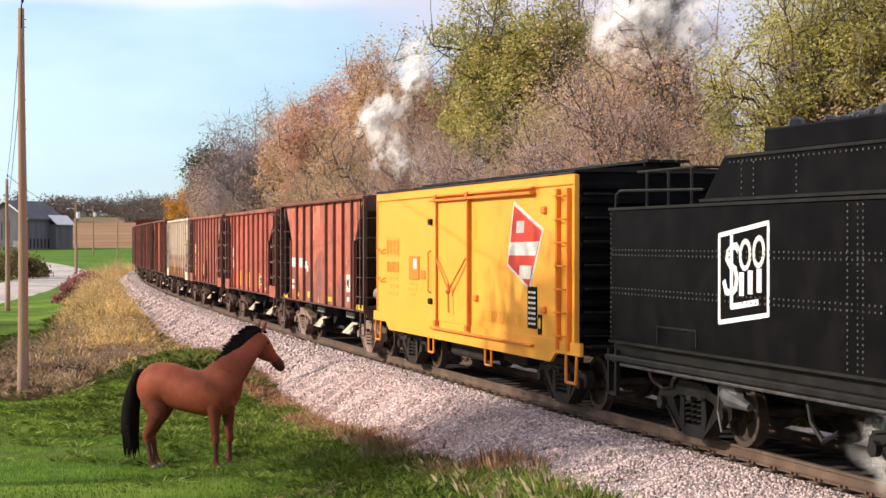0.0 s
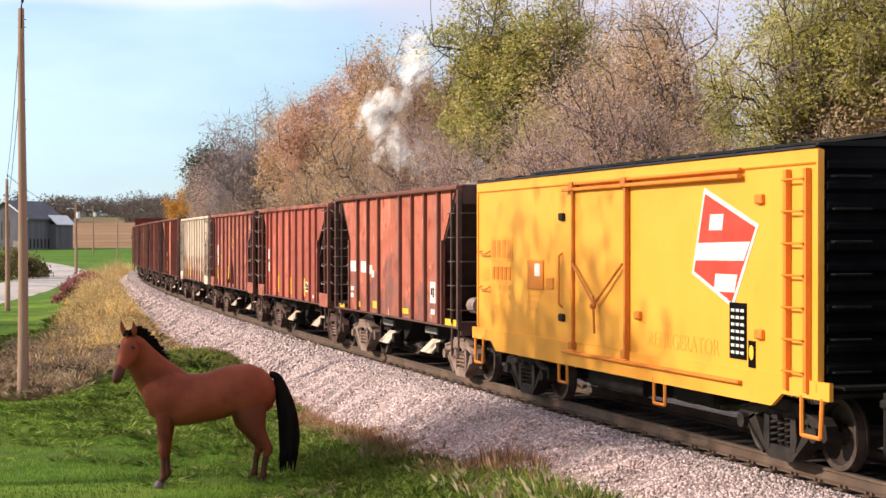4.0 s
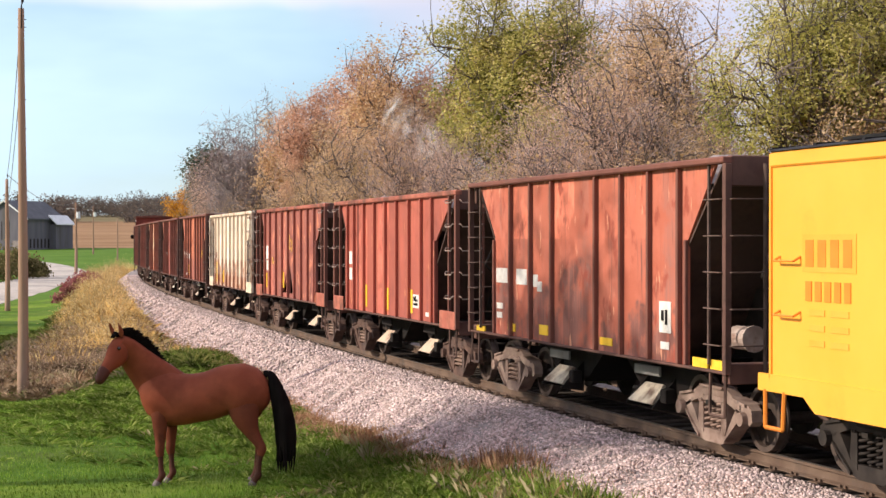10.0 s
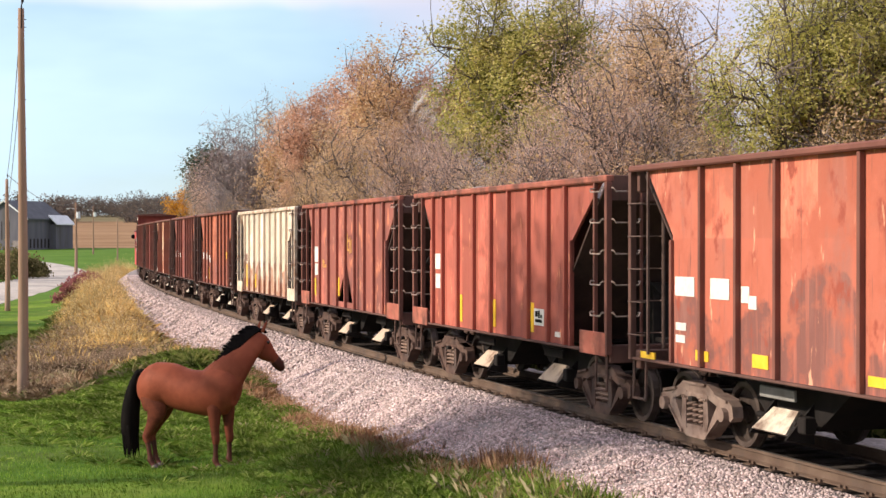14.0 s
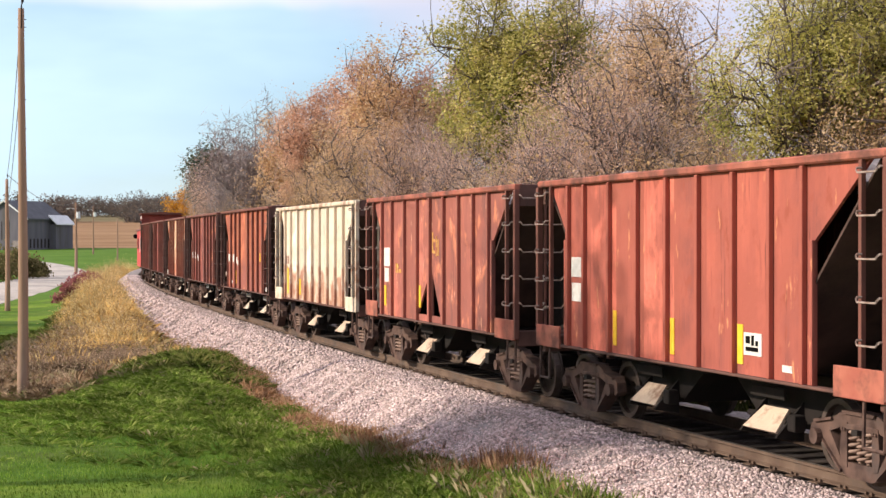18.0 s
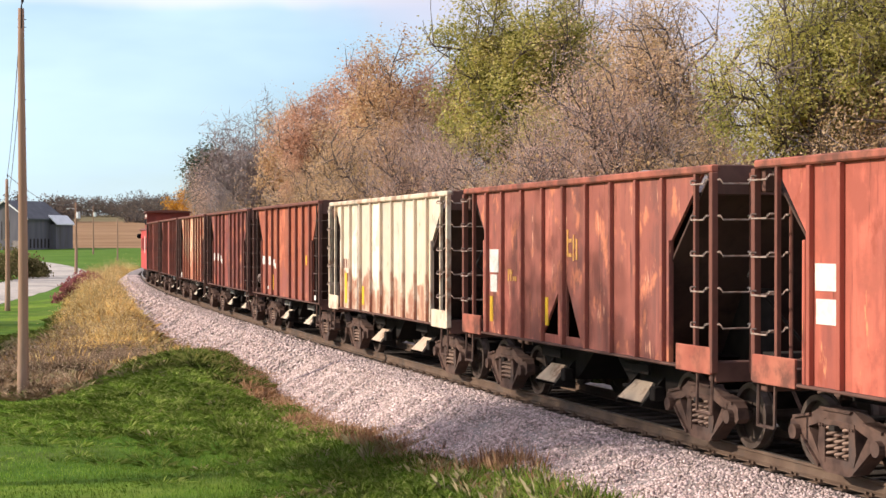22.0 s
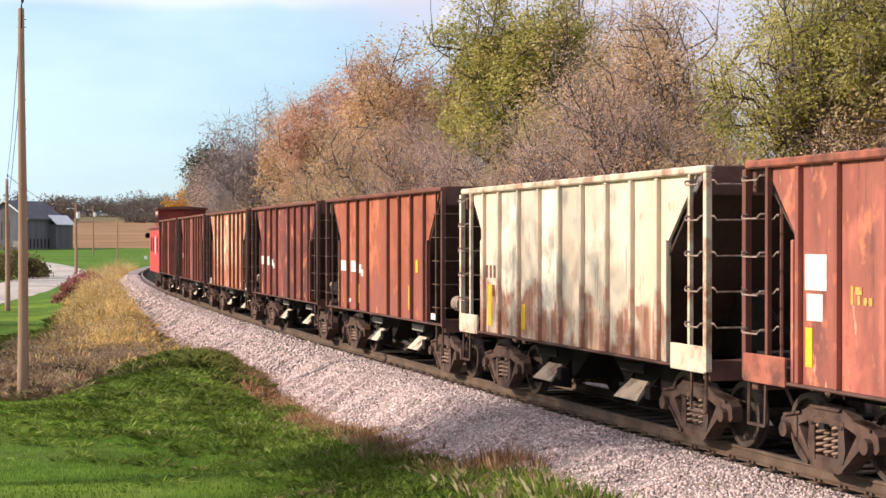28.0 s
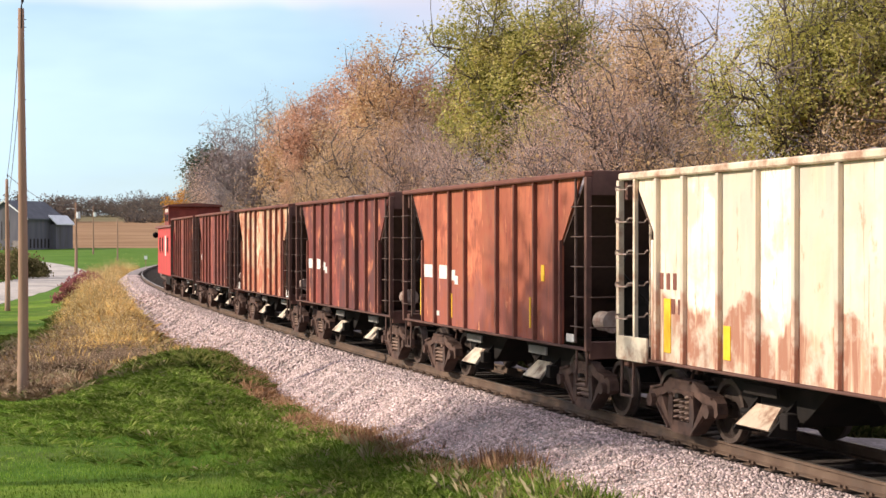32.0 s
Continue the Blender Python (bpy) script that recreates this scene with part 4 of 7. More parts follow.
P_H8 = hopper_paint("paint_dark_red", (0.27, 0.068, 0.055), (0.35, 0.095, 0.07), (0.44, 0.15, 0.08), 0.34, (0.10, 0.042, 0.042), 0.46)
T_RUST = mat("trim_rust", (0.15, 0.058, 0.045), (0.22, 0.085, 0.062), rough=0.8, scale=3, stain=(0.12, 0.055, 0.045), stain_scale=1.5)
T_RED = mat("trim_red", (0.34, 0.10, 0.07), (0.43, 0.15, 0.10), rough=0.8, scale=3, stain=(0.15, 0.06, 0.045), stain_amt=0.5, stain_scale=2.4)
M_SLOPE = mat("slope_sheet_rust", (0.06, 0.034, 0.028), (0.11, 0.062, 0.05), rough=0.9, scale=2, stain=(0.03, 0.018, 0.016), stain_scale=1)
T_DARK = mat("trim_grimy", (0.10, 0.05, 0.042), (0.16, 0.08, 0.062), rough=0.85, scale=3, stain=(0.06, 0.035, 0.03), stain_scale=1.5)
T_CREAM = mat("trim_cream", (0.60, 0.50, 0.38), (0.72, 0.63, 0.50), rough=0.75, scale=3, stain=(0.34, 0.18, 0.12), stain_amt=0.47, stain_scale=2.5)

M_YEL_DIM = mat("worn_yellow", (0.62, 0.32, 0.08), (0.72, 0.42, 0.13), rough=0.7, scale=12, stain=(0.40, 0.13, 0.08), stain_amt=0.45, stain_scale=9)
CARS = []            # (thing, its middle on the train's scale, half the distance between its trucks)
W3 = [(-3.70, 1.93, 0.56, 0.25), (-2.69, 1.92, 0.50, 0.26), (-1.88, 1.90, 0.20, 0.20), (-1.70, 1.83, 0.20, 0.16)]
car, c = hopper(-5.30, "orange-red rusty open hopper car with darker lower half", P_H1, T_RUST, "A", truck_mat=M_STEEL_PALE, sides=W3 + [(2.94, 1.42, 0.36, 0.42), (2.98, 1.20, 0.26, 0.10), (-3.68, 1.48, 0.30, 0.10), (-3.68, 1.32, 0.27, 0.10)], yellows=[(-4.85, 1.02, 0.52, 0.11), (-3.1, 1.12, 0.36, 0.13), (-1.6, 1.14, 0.38, 0.16), (0.9, 1.13, 0.45, 0.11), (3.95, 1.03, 0.42, 0.13), (4.45, 1.03, 0.4, 0.13)])
marks(car, [(3.01, 1.58, 0.08, 0.14), (3.13, 1.53, 0.07, 0.20)], -1.432, M_CHUTED, "figure")
CARS.append((car, c, 3.82))
car, c = hopper(5.48, "oxide red ribbed hopper car with yellow reflector strips", P_H2, T_RED, "B", sides=[(-3.70, 2.10, 0.46, 0.30), (-3.68, 1.73, 0.42, 0.28), (1.82, 1.28, 0.44, 0.27), (2.75, 1.14, 0.22, 0.08)], yellows=[(-2.11, 1.15, 0.12, 0.50), (-0.22, 1.15, 0.12, 0.48), (1.66, 1.16, 0.14, 0.48)], box_mat=T_RED, ribs=RIBS_B1, ends=(-3.89, 3.44), post=T_RUST)
marks(car, [(1.88, 1.42, 0.10, 0.09), (1.88, 1.33, 0.30, 0.05), (2.02, 1.40, 0.06, 0.12), (2.12, 1.40, 0.06, 0.06)], -1.432, M_BLACK, "figure")
CARS.append((car, c, 3.82))
car, c = hopper(16.50, "patched oxide red hopper car with two triangular cut-outs", P_K3, T_RED, "B", sides=[(-3.70, 2.10, 0.46, 0.40), (-3.66, 1.76, 0.34, 0.30)], yellows=[(-3.68, 1.24, 0.14, 0.44), (-0.98, 1.30, 0.12, 0.45)], box_mat=T_RED, holes=True, ends=(-3.92, 3.64), post=T_RUST)
marks(car, [(-2.75, 1.97, 0.05, 0.20), (-2.66, 2.08, 0.12, 0.08), (-2.62, 1.97, 0.05, 0.10), (-2.50, 1.97, 0.06, 0.08), (-2.40, 1.97, 0.06, 0.08), (-0.05, 2.40, 0.05, 0.42), (0.02, 2.62, 0.12, 0.06), (0.02, 2.40, 0.12, 0.06), (0.20, 2.34, 0.05, 0.40), (0.32, 2.36, 0.05, 0.32)], -1.427, M_YEL_DIM, "chalk_mark")
CARS.append((car, c, 3.82))
car, c = hopper(27.46, "cream hopper car with rust stains and pale ladders", P_W4, T_CREAM, "B", post=T_CREAM, yellows=[(-3.62, 1.16, 0.20, 0.72), (-1.92, 1.18, 0.18, 0.42)], box_mat=T_CREAM, ends=(-3.92, 3.72))
marks(car, [(-3.75, 2.0, 0.1, 0.22), (-3.55, 2.0, 0.1, 0.22), (-3.35, 2.0, 0.1, 0.22), (-3.4, 1.68, 0.1, 0.2), (-3.2, 1.68, 0.1, 0.2)], -1.424, T_RUST)
CARS.append((car, c, 3.82))
car, c = hopper(38.58, "orange-brown rusty open hopper car with white patches", P_H5, T_RUST, "A", sides=W3 + [(4.0, 1.10, 0.30, 0.12), (-3.0, 1.2, 0.3, 0.09)], yellows=[(-3.98, 1.15, 0.12, 0.75), (-1.95, 1.2, 0.09, 0.45), (2.35, 1.22, 0.06, 0.5), (2.9, 2.0, 0.14, 0.26)])
CARS.append((car, c, 3.82))
car, c = hopper(49.60, "dark brown-red open hopper car with grimy streaks", P_H6, T_RUST, "A", sides=W3, yellows=[(2.4, 1.2, 0.07, 0.4)])
CARS.append((car, c, 3.82))
car, c = hopper(60.55, "bleached orange hopper car with rusty lower half", P_H7, T_RUST, "A", sides=[(-4.6, 1.05, 0.3, 0.2), (4.1, 1.05, 0.35, 0.2)])
CARS.append((car, c, 3.82))
car, c = hopper(71.50, "dark red open hopper car with streaked rust", P_H8, T_RUST, "A", sides=[(-3.9, 1.9, 0.3, 0.2)])
CARS.append((car, c, 3.82))
car, c = hopper(82.45, "dull dark red hopper car next to the caboose", P_H6, T_RUST, "A")
CARS.append((car, c, 3.82))


# ---- refrigerator car ----
M_REEFER_ROD = mat("reefer_rod", (0.48, 0.15, 0.025), (0.56, 0.19, 0.03), rough=0.5, scale=3)


def reefer():
    car = thing("refrigerator_car", "bright yellow-orange insulated refrigerator boxcar with plug door", "boxcar")
    L = 5.84                                  # half length of the body; x = -12.2 - place on the train's scale
    X = lambda place: -12.2 - place
    for e in (-1, 1):
        a, b = sorted((1.44 * e, 1.40 * e))
        part("side_wall", Shape().box(-L, L, a, b, 0.98, 3.62), M_REEFER, car)
        a, b = sorted((1.475 * e, 1.40 * e))
        part("eave_band", Shape().box(-L, L, a, b, 3.50, 3.68, 0.02), M_REEFER, car)
        a, b = sorted((1.47 * e, 1.42 * e))
        part("side_sill", Shape().prism([(-L - 0.28, 1.10), (L + 0.28, 1.10), (L + 0.28, 0.90), (L - 0.75, 0.90), (L - 1.0, 0.74), (-L + 1.0, 0.74), (-L + 0.75, 0.90), (-L - 0.28, 0.90)], "y", a, b), M_REEFER, car)
    roof = Shape().prism([(-1.50, 3.68), (1.50, 3.68), (1.45, 3.71), (0.0, 3.79), (-1.45, 3.71)], "x", -L, L)
    part("roof", roof, M_BLACK2, car, "dark ribbed metal roof")
    for i in range(13):
        x = -L + 2 * L * i / 12
        part("roof_rib", Shape().prism([(-1.47, 3.70), (-1.45, 3.73), (0.0, 3.82), (1.45, 3.73), (1.47, 3.70)], "x", x - 0.03, x + 0.03), M_BLACK2, car)
    walkb = Shape()
    for y in (-0.25, 0.0, 0.25):
        walkb.box(-L - 0.25, L + 0.25, y - 0.1, y + 0.1, 3.85, 3.89)
    for i in range(9):
        walkb.box(-L + i * L / 4 - 0.03, -L + i * L / 4 + 0.03, -0.3, 0.3, 3.78, 3.85)
    part("roof_walk", walkb, M_BLACK2, car)
    for e in (-1, 1):
        end = Shape().box(min(e * L, e * (L - 0.05)), max(e * L, e * (L - 0.05)), -1.42, 1.42, 0.95, 3.70)
        for k in range(11):
            z = 1.15 + 0.225 * k
            part("end_rib", Shape().prism([(e * L, z), (e * (L + 0.07), z + 0.05), (e * (L + 0.07), z + 0.11), (e * L, z + 0.16)], "y", -1.36, 1.36), M_BLACK, car)
        part("end_wall", end, M_BLACK, car, "black corrugated end wall")
        for f in (-1, 1):
            part("corner_strip", Shape().box(min(e * (L - 0.01), e * (L + 0.03)), max(e * (L - 0.01), e * (L + 0.03)), f * 1.42 - 0.05, f * 1.42 + 0.04, 0.98, 3.66, 0.01), M_REEFER, car)
        for k in range(7):
            z = 1.2 + 0.36 * k
            part("end_rung", Shape().path([(e * (L + 0.02), -1.30, z), (e * (L + 0.13), -1.30, z), (e * (L + 0.13), -0.85, z), (e * (L + 0.02), -0.85, z)], 0.014, 5), M_BLACK2, car)
        part("brake_wheel_shaft", Shape().path([(e * (L + 0.1), 0.3, 2.2), (e * (L + 0.35), 0.3, 2.2)], 0.03), M_BLACK2, car)
        plat = Shape().box(min(e * (L + 0.05), e * (L + 0.32)), max(e * (L + 0.05), e * (L + 0.32)), -1.3, 1.3, 1.02, 1.06)
        part("end_platform", plat, M_BLACK2, car)
        coupler(car, e * (L + 0.1))
        for f in (-1, 1):
            st = Shape().path([(e * (L + 0.12), f * 1.46, 0.92), (e * (L + 0.10), f * 1.47, 0.48), (e * (L - 0.30), f * 1.47, 0.48), (e * (L - 0.32), f * 1.46, 0.92)], 0.026, 6)
            part("stirrup", st, M_REEFER_TRIM, car)
        truck(car, e * 4.35, M_GRIME)
    # the leading ladder on the camera's side, and grab irons at the other end
    for f in (-1,):
        lad = Shape()
        for place in (-17.42, -17.86):
            lad.box(X(place) - 0.035, X(place) + 0.035, -1.52, -1.44, 0.96, 3.46, 0.01)
        for k in range(7):
            z = 1.18 + 0.36 * k
            lad.path([(X(-17.42), -1.51, z), (X(-17.42), -1.55, z), (X(-17.86), -1.55, z), (X(-17.86), -1.51, z)], 0.013, 5)
        part("side_ladder", lad, M_REEFER_TRIM, car)
        for z in (1.80, 2.42):
            part("grab_iron", Shape().path([(X(-6.55), -1.44, z + 0.05), (X(-6.55), -1.53, z), (X(-7.0), -1.53, z), (X(-7.0), -1.44, z + 0.05)], 0.014, 6), M_REEFER_TRIM, car)
    # plug door
    door = part("plug_door", Shape().box(X(-12.96), X(-11.0), -1.475, -1.43, 1.10, 3.42, 0.01) if X(-12.96) < X(-11.0) else Shape().box(X(-11.0), X(-12.96), -1.475, -1.43, 1.10, 3.42, 0.01), M_REEFER, car)
    for place in (-11.0, -12.96):
        rod = Shape().box(X(place) - 0.03, X(place) + 0.03, -1.53, -1.47, 1.02, 3.52, 0.012)
        rod.box(X(place) - 0.08, X(place) + 0.08, -1.56, -1.46, 3.40, 3.54, 0.015).box(X(place) - 0.07, X(place) + 0.07, -1.56, -1.46, 1.0, 1.12, 0.015)
        part("door_rod", rod, M_REEFER_ROD, door)
    lev = Shape().path([(X(-11.05), -1.53, 2.30), (X(-11.95), -1.56, 1.72), (X(-12.9), -1.53, 2.32)], 0.02, 6)
    lev.path([(X(-11.95), -1.57, 1.85), (X(-12.0), -1.57, 1.30)], 0.02, 6).ball((X(-11.95), -1.57, 1.70), 0.055)
    part("door_lever", lev, M_REEFER_ROD, door)
    part("door_track", Shape().box(X(-10.62), X(-16.34), -1.55, -1.46, 3.40, 3.45, 0.01).box(X(-10.62), X(-16.34), -1.53, -1.46, 3.49, 3.53, 0.01), M_REEFER_TRIM, car)
    part("door_track", Shape().box(X(-10.62), X(-16.34), -1.54, -1.47, 0.93, 0.975, 0.01), M_REEFER_TRIM, car)
    for place, z in ((-10.45, 3.02), (-10.45, 1.46), (-13.3, 1.62), (-16.75, 3.14), (-16.75, 1.55)):
        part("door_bracket", Shape().box(X(place) - 0.09, X(place) + 0.09, -1.50, -1.43, z - 0.06, z + 0.06, 0.02), M_DARK if place == -10.45 else M_REEFER_TRIM, car)
    part("door_handle", Shape().path([(X(-10.42), -1.44, 1.62), (X(-10.42), -1.50, 1.66), (X(-10.42), -1.50, 2.42), (X(-10.42), -1.44, 2.46)], 0.016, 6), M_REEFER_TRIM, car)
    # emblem: a red leaning panel with a pale rim and white bars
    P = lambda pl, z: (X(pl), z)
    part("emblem", Shape().prism([P(-15.28, 3.32), P(-14.93, 2.23), P(-16.05, 1.83), P(-16.70, 2.84)], "y", -1.446, -1.43), M_WHITE, car, "white rim of the emblem")
    part("emblem_field", Shape().prism([P(-15.31, 3.24), P(-15.0, 2.26), P(-16.02, 1.90), P(-16.62, 2.81)], "y", -1.450, -1.44), M_RED, car, "red leaning emblem panel")
    bars = Shape().prism([P(-15.10, 2.62), P(-15.02, 2.40), P(-16.34, 2.41), P(-16.50, 2.64)], "y", -1.454, -1.446)
    part("emblem_bar", bars, M_WHITE, car)
    bars = Shape().prism([P(-15.46, 2.98), P(-15.42, 2.78), P(-15.78, 2.78), P(-15.82, 2.98)], "y", -1.454, -1.446)
    part("emblem_bar", bars, M_WHITE, car)
    bars = Shape().prism([P(-15.60, 2.24), P(-15.56, 2.02), P(-16.1, 2.02), P(-16.18, 2.24)], "y", -1.454, -1.446)
    part("emblem_bar", bars, M_WHITE, car)
    # data board, lamps' worth of marks, faded lettering
    part("data_board", Shape().box(X(-15.98), X(-16.40), -1.455, -1.43, 1.22, 1.90), M_BLACK, car, "black panel with white rows")
    rows = []
    for k in range(7):
        for q in range(3):
            rows.append((X(-15.98) + 0.05 + q * 0.12, 1.28 + k * 0.085, 0.08, 0.035))
    marks(car, rows, -1.456, M_WHITE, "data_row")
    part("data_board", Shape().box(X(-16.46), X(-16.62), -1.455, -1.43, 1.14, 1.46), M_BLACK, car)
    part("yellow_spot", Shape().prism([(X(-16.54) + 0.055 * math.cos(t * 0.5236), 1.32 + 0.09 * math.sin(t * 0.5236)) for t in range(12)], "y", -1.459, -1.45), M_YEL, car)
    part("mark_panel", Shape().box(X(-7.05), X(-8.15), -1.446, -1.43, 2.30, 2.72), M_FADED, car, "faded orange mark panel")
    marks(car, [(X(-7.12) + k * 0.26, 2.36, 0.17, 0.30) for k in range(4)] + [(X(-7.12) + k * 0.2, 1.98, 0.13, 0.22) for k in range(5)], -1.447, M_REEFER_TRIM, "faded_mark")
    small = []
    for k in range(3):
        small += [(X(-7.2), 1.48 + k * 0.17, 0.32, 0.07), (X(-7.65), 1.48 + k * 0.17, 0.36, 0.07)]
    small += [(X(-8.9), 1.74, 0.55, 0.05), (X(-8.8), 1.63, 0.6, 0.05), (X(-8.95), 1.52, 0.35, 0.05), (X(-11.7), 2.46, 0.6, 0.06), (X(-11.7), 2.34, 0.6, 0.06), (X(-14.2), 1.02, 0.9, 0.06)]
    marks(car, small, -1.445, M_FADED, "faded_mark")
    letters(car, "REFRIGERATOR", X(-13.6), -1.445, 1.22, 0.30, M_FADED)
    hatch = part("side_hatch", Shape().box(X(-8.92), X(-9.62), -1.47, -1.43, 1.86, 2.34, 0.012), M_REEFER_TRIM, car)
    part("hatch_card", Shape().box(X(-9.28), X(-9.52), -1.476, -1.465, 2.08, 2.28), M_WHITE, hatch, "small white card")
    part("side_hatch", Shape().box(X(-9.75), X(-10.05), -1.462, -1.43, 1.88, 2.06, 0.01), M_REEFER_TRIM, car)
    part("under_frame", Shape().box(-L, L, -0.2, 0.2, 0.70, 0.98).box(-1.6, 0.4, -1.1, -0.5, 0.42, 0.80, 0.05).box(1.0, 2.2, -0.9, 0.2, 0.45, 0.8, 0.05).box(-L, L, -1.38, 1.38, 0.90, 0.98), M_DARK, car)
    for x in (-1.9, 1.6):
        part("step_loop", Shape().path([(x, -1.45, 0.8), (x, -1.45, 0.46), (x + 0.34, -1.45, 0.46), (x + 0.34, -1.45, 0.8)], 0.024, 6), M_REEFER_TRIM, car)
    return car


CARS.append((reefer(), -12.2, 4.35))


# ---- tender ----
M_FITTING = mat("dull_grey_fitting", (0.055, 0.053, 0.055), (0.10, 0.096, 0.10), rough=0.5, scale=6, stain=(0.03, 0.028, 0.028), stain_scale=4)


def tender():
    car = thing("locomotive_tender", "black riveted steam locomotive tender heaped with coal", "locomotive tender")
    C = -25.2
    X = lambda place: C - place
    x0 = X(-19.5)                             # rear end
    x1 = 5.4
    body = Shape().box(x0, x1, -1.50, 1.50, 1.20, 3.10, 0.03)
    part("tank", body, M_BLACK, car)
    bunk = Shape().prism([(X(-22.2), 3.10), (X(-22.85), 3.70), (x1, 3.70), (x1, 3.10)], "y", -1.42, 1.42)
    part("bunker", bunk, M_BLACK, car)
    part("bunker_board", Shape().box(X(-23.65), x1, -1.32, 1.32, 3.70, 3.98, 0.02), M_BLACK, car)
    for z, y, a in ((3.10, -1.51, x0), (3.16, -1.43, X(-22.2)), (3.68, -1.43, X(-22.9)), (1.22, -1.51, x0)):
        part("edge_strip", Shape().box(a, x1, y - 0.015, y + 0.02, z - 0.018, z + 0.018), M_BLACK2, car)
    riv = Shape()
    for z in (2.52, 2.45, 1.98, 1.91):
        for i in range(96):
            x = x0 + 0.12 + i * 0.11
            if x < x1 - 0.05:
                riv.box(x - 0.012, x + 0.012, -1.512, -1.498, z - 0.012, z + 0.012)
    for xx in (x0 + 0.05, X(-26.0), X(-26.1), x0 + 6.3):
        for i in range(26):
            riv.box(xx - 0.012, xx + 0.012, -1.512, -1.498, 1.27 + i * 0.07, 1.294 + i * 0.07)
    for i in range(60):
        x = X(-23.0) + i * 0.11
        if x < x1 - 0.05:
            riv.box(x - 0.012, x + 0.012, -1.432, -1.418, 3.60, 3.624)
    for xx in (X(-23.3), X(-23.6), X(-24.6)):
        for i in range(6):
            riv.box(xx - 0.012, xx + 0.012, -1.432, -1.418, 3.2 + i * 0.075, 3.224 + i * 0.075)
    # rivets in grey on the black tank: their glints put into the colour
    part("rivet_work", riv, M_FITTING, car)["kind"] = "stuff"
    rr = random.Random(8)
    coal = Shape()
    for i in range(420):
        x = rr.uniform(X(-24.0), x1 - 0.3)
        y = rr.uniform(-1.2, 1.2)
        h = 3.92 + 0.32 * (1 - abs(y) / 1.4) * min(1, (x - X(-24.0)) / 1.5) + rr.uniform(-0.05, 0.05)
        coal.ball((x, y, h), rr.uniform(0.06, 0.16), 5, 4, (rr.uniform(0.7, 1.2), rr.uniform(0.7, 1.2), rr.uniform(0.6, 1)))
    part("coal", coal, M_COAL, car, "heaped lumps of black coal")["kind"] = "stuff"
    # emblem: a white leaning frame with white shapes in it; p, q: shares of its width and height
    em = Shape()
    a, b = X(-22.85), X(-24.12)
    U = lambda p, q: (a + p * (b - a), 1.62 + 0.150 * p + q * 1.115)

    def stroke(pts, t, closed=False):
        """A flat painted line of half width t through points of the emblem."""
        pts = [Vector(U(*k)) for k in pts]
        for i in range(len(pts) - (0 if closed else 1)):
            k, j = pts[i], pts[(i + 1) % len(pts)]
            d = (j - k).normalized()
            o, k, j = Vector((-d.y, d.x)) * t, k - d * t * 0.6, j + d * t * 0.6
            em.prism([tuple(k + o), tuple(j + o), tuple(j - o), tuple(k - o)], "y", -1.507, -1.49)

    stroke([(0.02, 0.02), (0.98, 0.02), (0.98, 0.98), (0.02, 0.98)], 0.028, True)
    for cx in (0.54, 0.80):
        stroke([(cx + 0.095 * math.cos(k * math.pi / 8), 0.70 + 0.145 * math.sin(k * math.pi / 8)) for k in range(16)], 0.030, True)
    stroke([(0.40, 0.77), (0.36, 0.82), (0.28, 0.82), (0.20, 0.77), (0.18, 0.70), (0.24, 0.63), (0.34, 0.57), (0.38, 0.47), (0.35, 0.36), (0.26, 0.31), (0.16, 0.35), (0.12, 0.45)], 0.042)
    stroke([(0.27, 0.93), (0.27, 0.17), (0.78, 0.17)], 0.036)
    for k in range(3):
        stroke([(0.47 + 0.17 * k, 0.30), (0.47 + 0.17 * k, 0.49)], 0.058)
    part("emblem", em, mat("emblem_white", (0.8, 0.8, 0.8), (0.84, 0.84, 0.84), rough=0.5, scale=3), car, "white square line emblem")
    # frame, steps, rails, hoses
    part("under_frame", Shape().box(x0 - 0.1, x1, -1.40, 1.40, 1.02, 1.20, 0.02).box(x0, x1, -0.4, 0.4, 0.6, 1.02).box(x0 - 0.12, x1, -1.54, -1.42, 0.94, 1.03, 0.02), M_BLACK2, car)
    part("pipe", Shape().path([(x0 + 0.3, -1.46, 0.90), (x1, -1.46, 0.90)], 0.025), M_FITTING, car)
    part("handrail", Shape().path([(x0 + 0.02, -1.42, 3.1), (x0 + 0.04, -1.42, 3.30), (x0 + 0.2, -1.42, 3.36), (X(-22.3), -1.42, 3.30)], 0.022, 6), M_BLACK2, car)
    for k in range(3):
        part("handrail_post", Shape().tube((x0 + 0.6 + k * 0.7, -1.2, 3.1), (x0 + 0.6 + k * 0.7, -1.2, 3.62), 0.02, n=6), M_BLACK2, car)
    part("deck_rail", Shape().path([(x0 + 0.3, -1.2, 3.62), (x0 + 2.1, -1.2, 3.62), (x0 + 2.1, 1.2, 3.62), (x0 + 0.3, 1.2, 3.62), (x0 + 0.3, -1.2, 3.62)], 0.02, 6), M_BLACK2, car)
    part("access_plate", Shape().path([(X(-21.1), -1.505, 1.28), (X(-21.1), -1.505, 1.50), (X(-22.25), -1.505, 1.50), (X(-22.25), -1.505, 1.28)], 0.015, 5), M_BLACK2, car)
    part("rear_step", Shape().box(x0 - 0.1, x0 + 0.22, -1.5, -1.2, 0.45, 0.5).box(x0 - 0.1, x0 - 0.04, -1.5, -1.44, 0.45, 1.1).box(x0 + 0.16, x0 + 0.22, -1.5, -1.44, 0.45, 1.1), M_BLACK2, car)
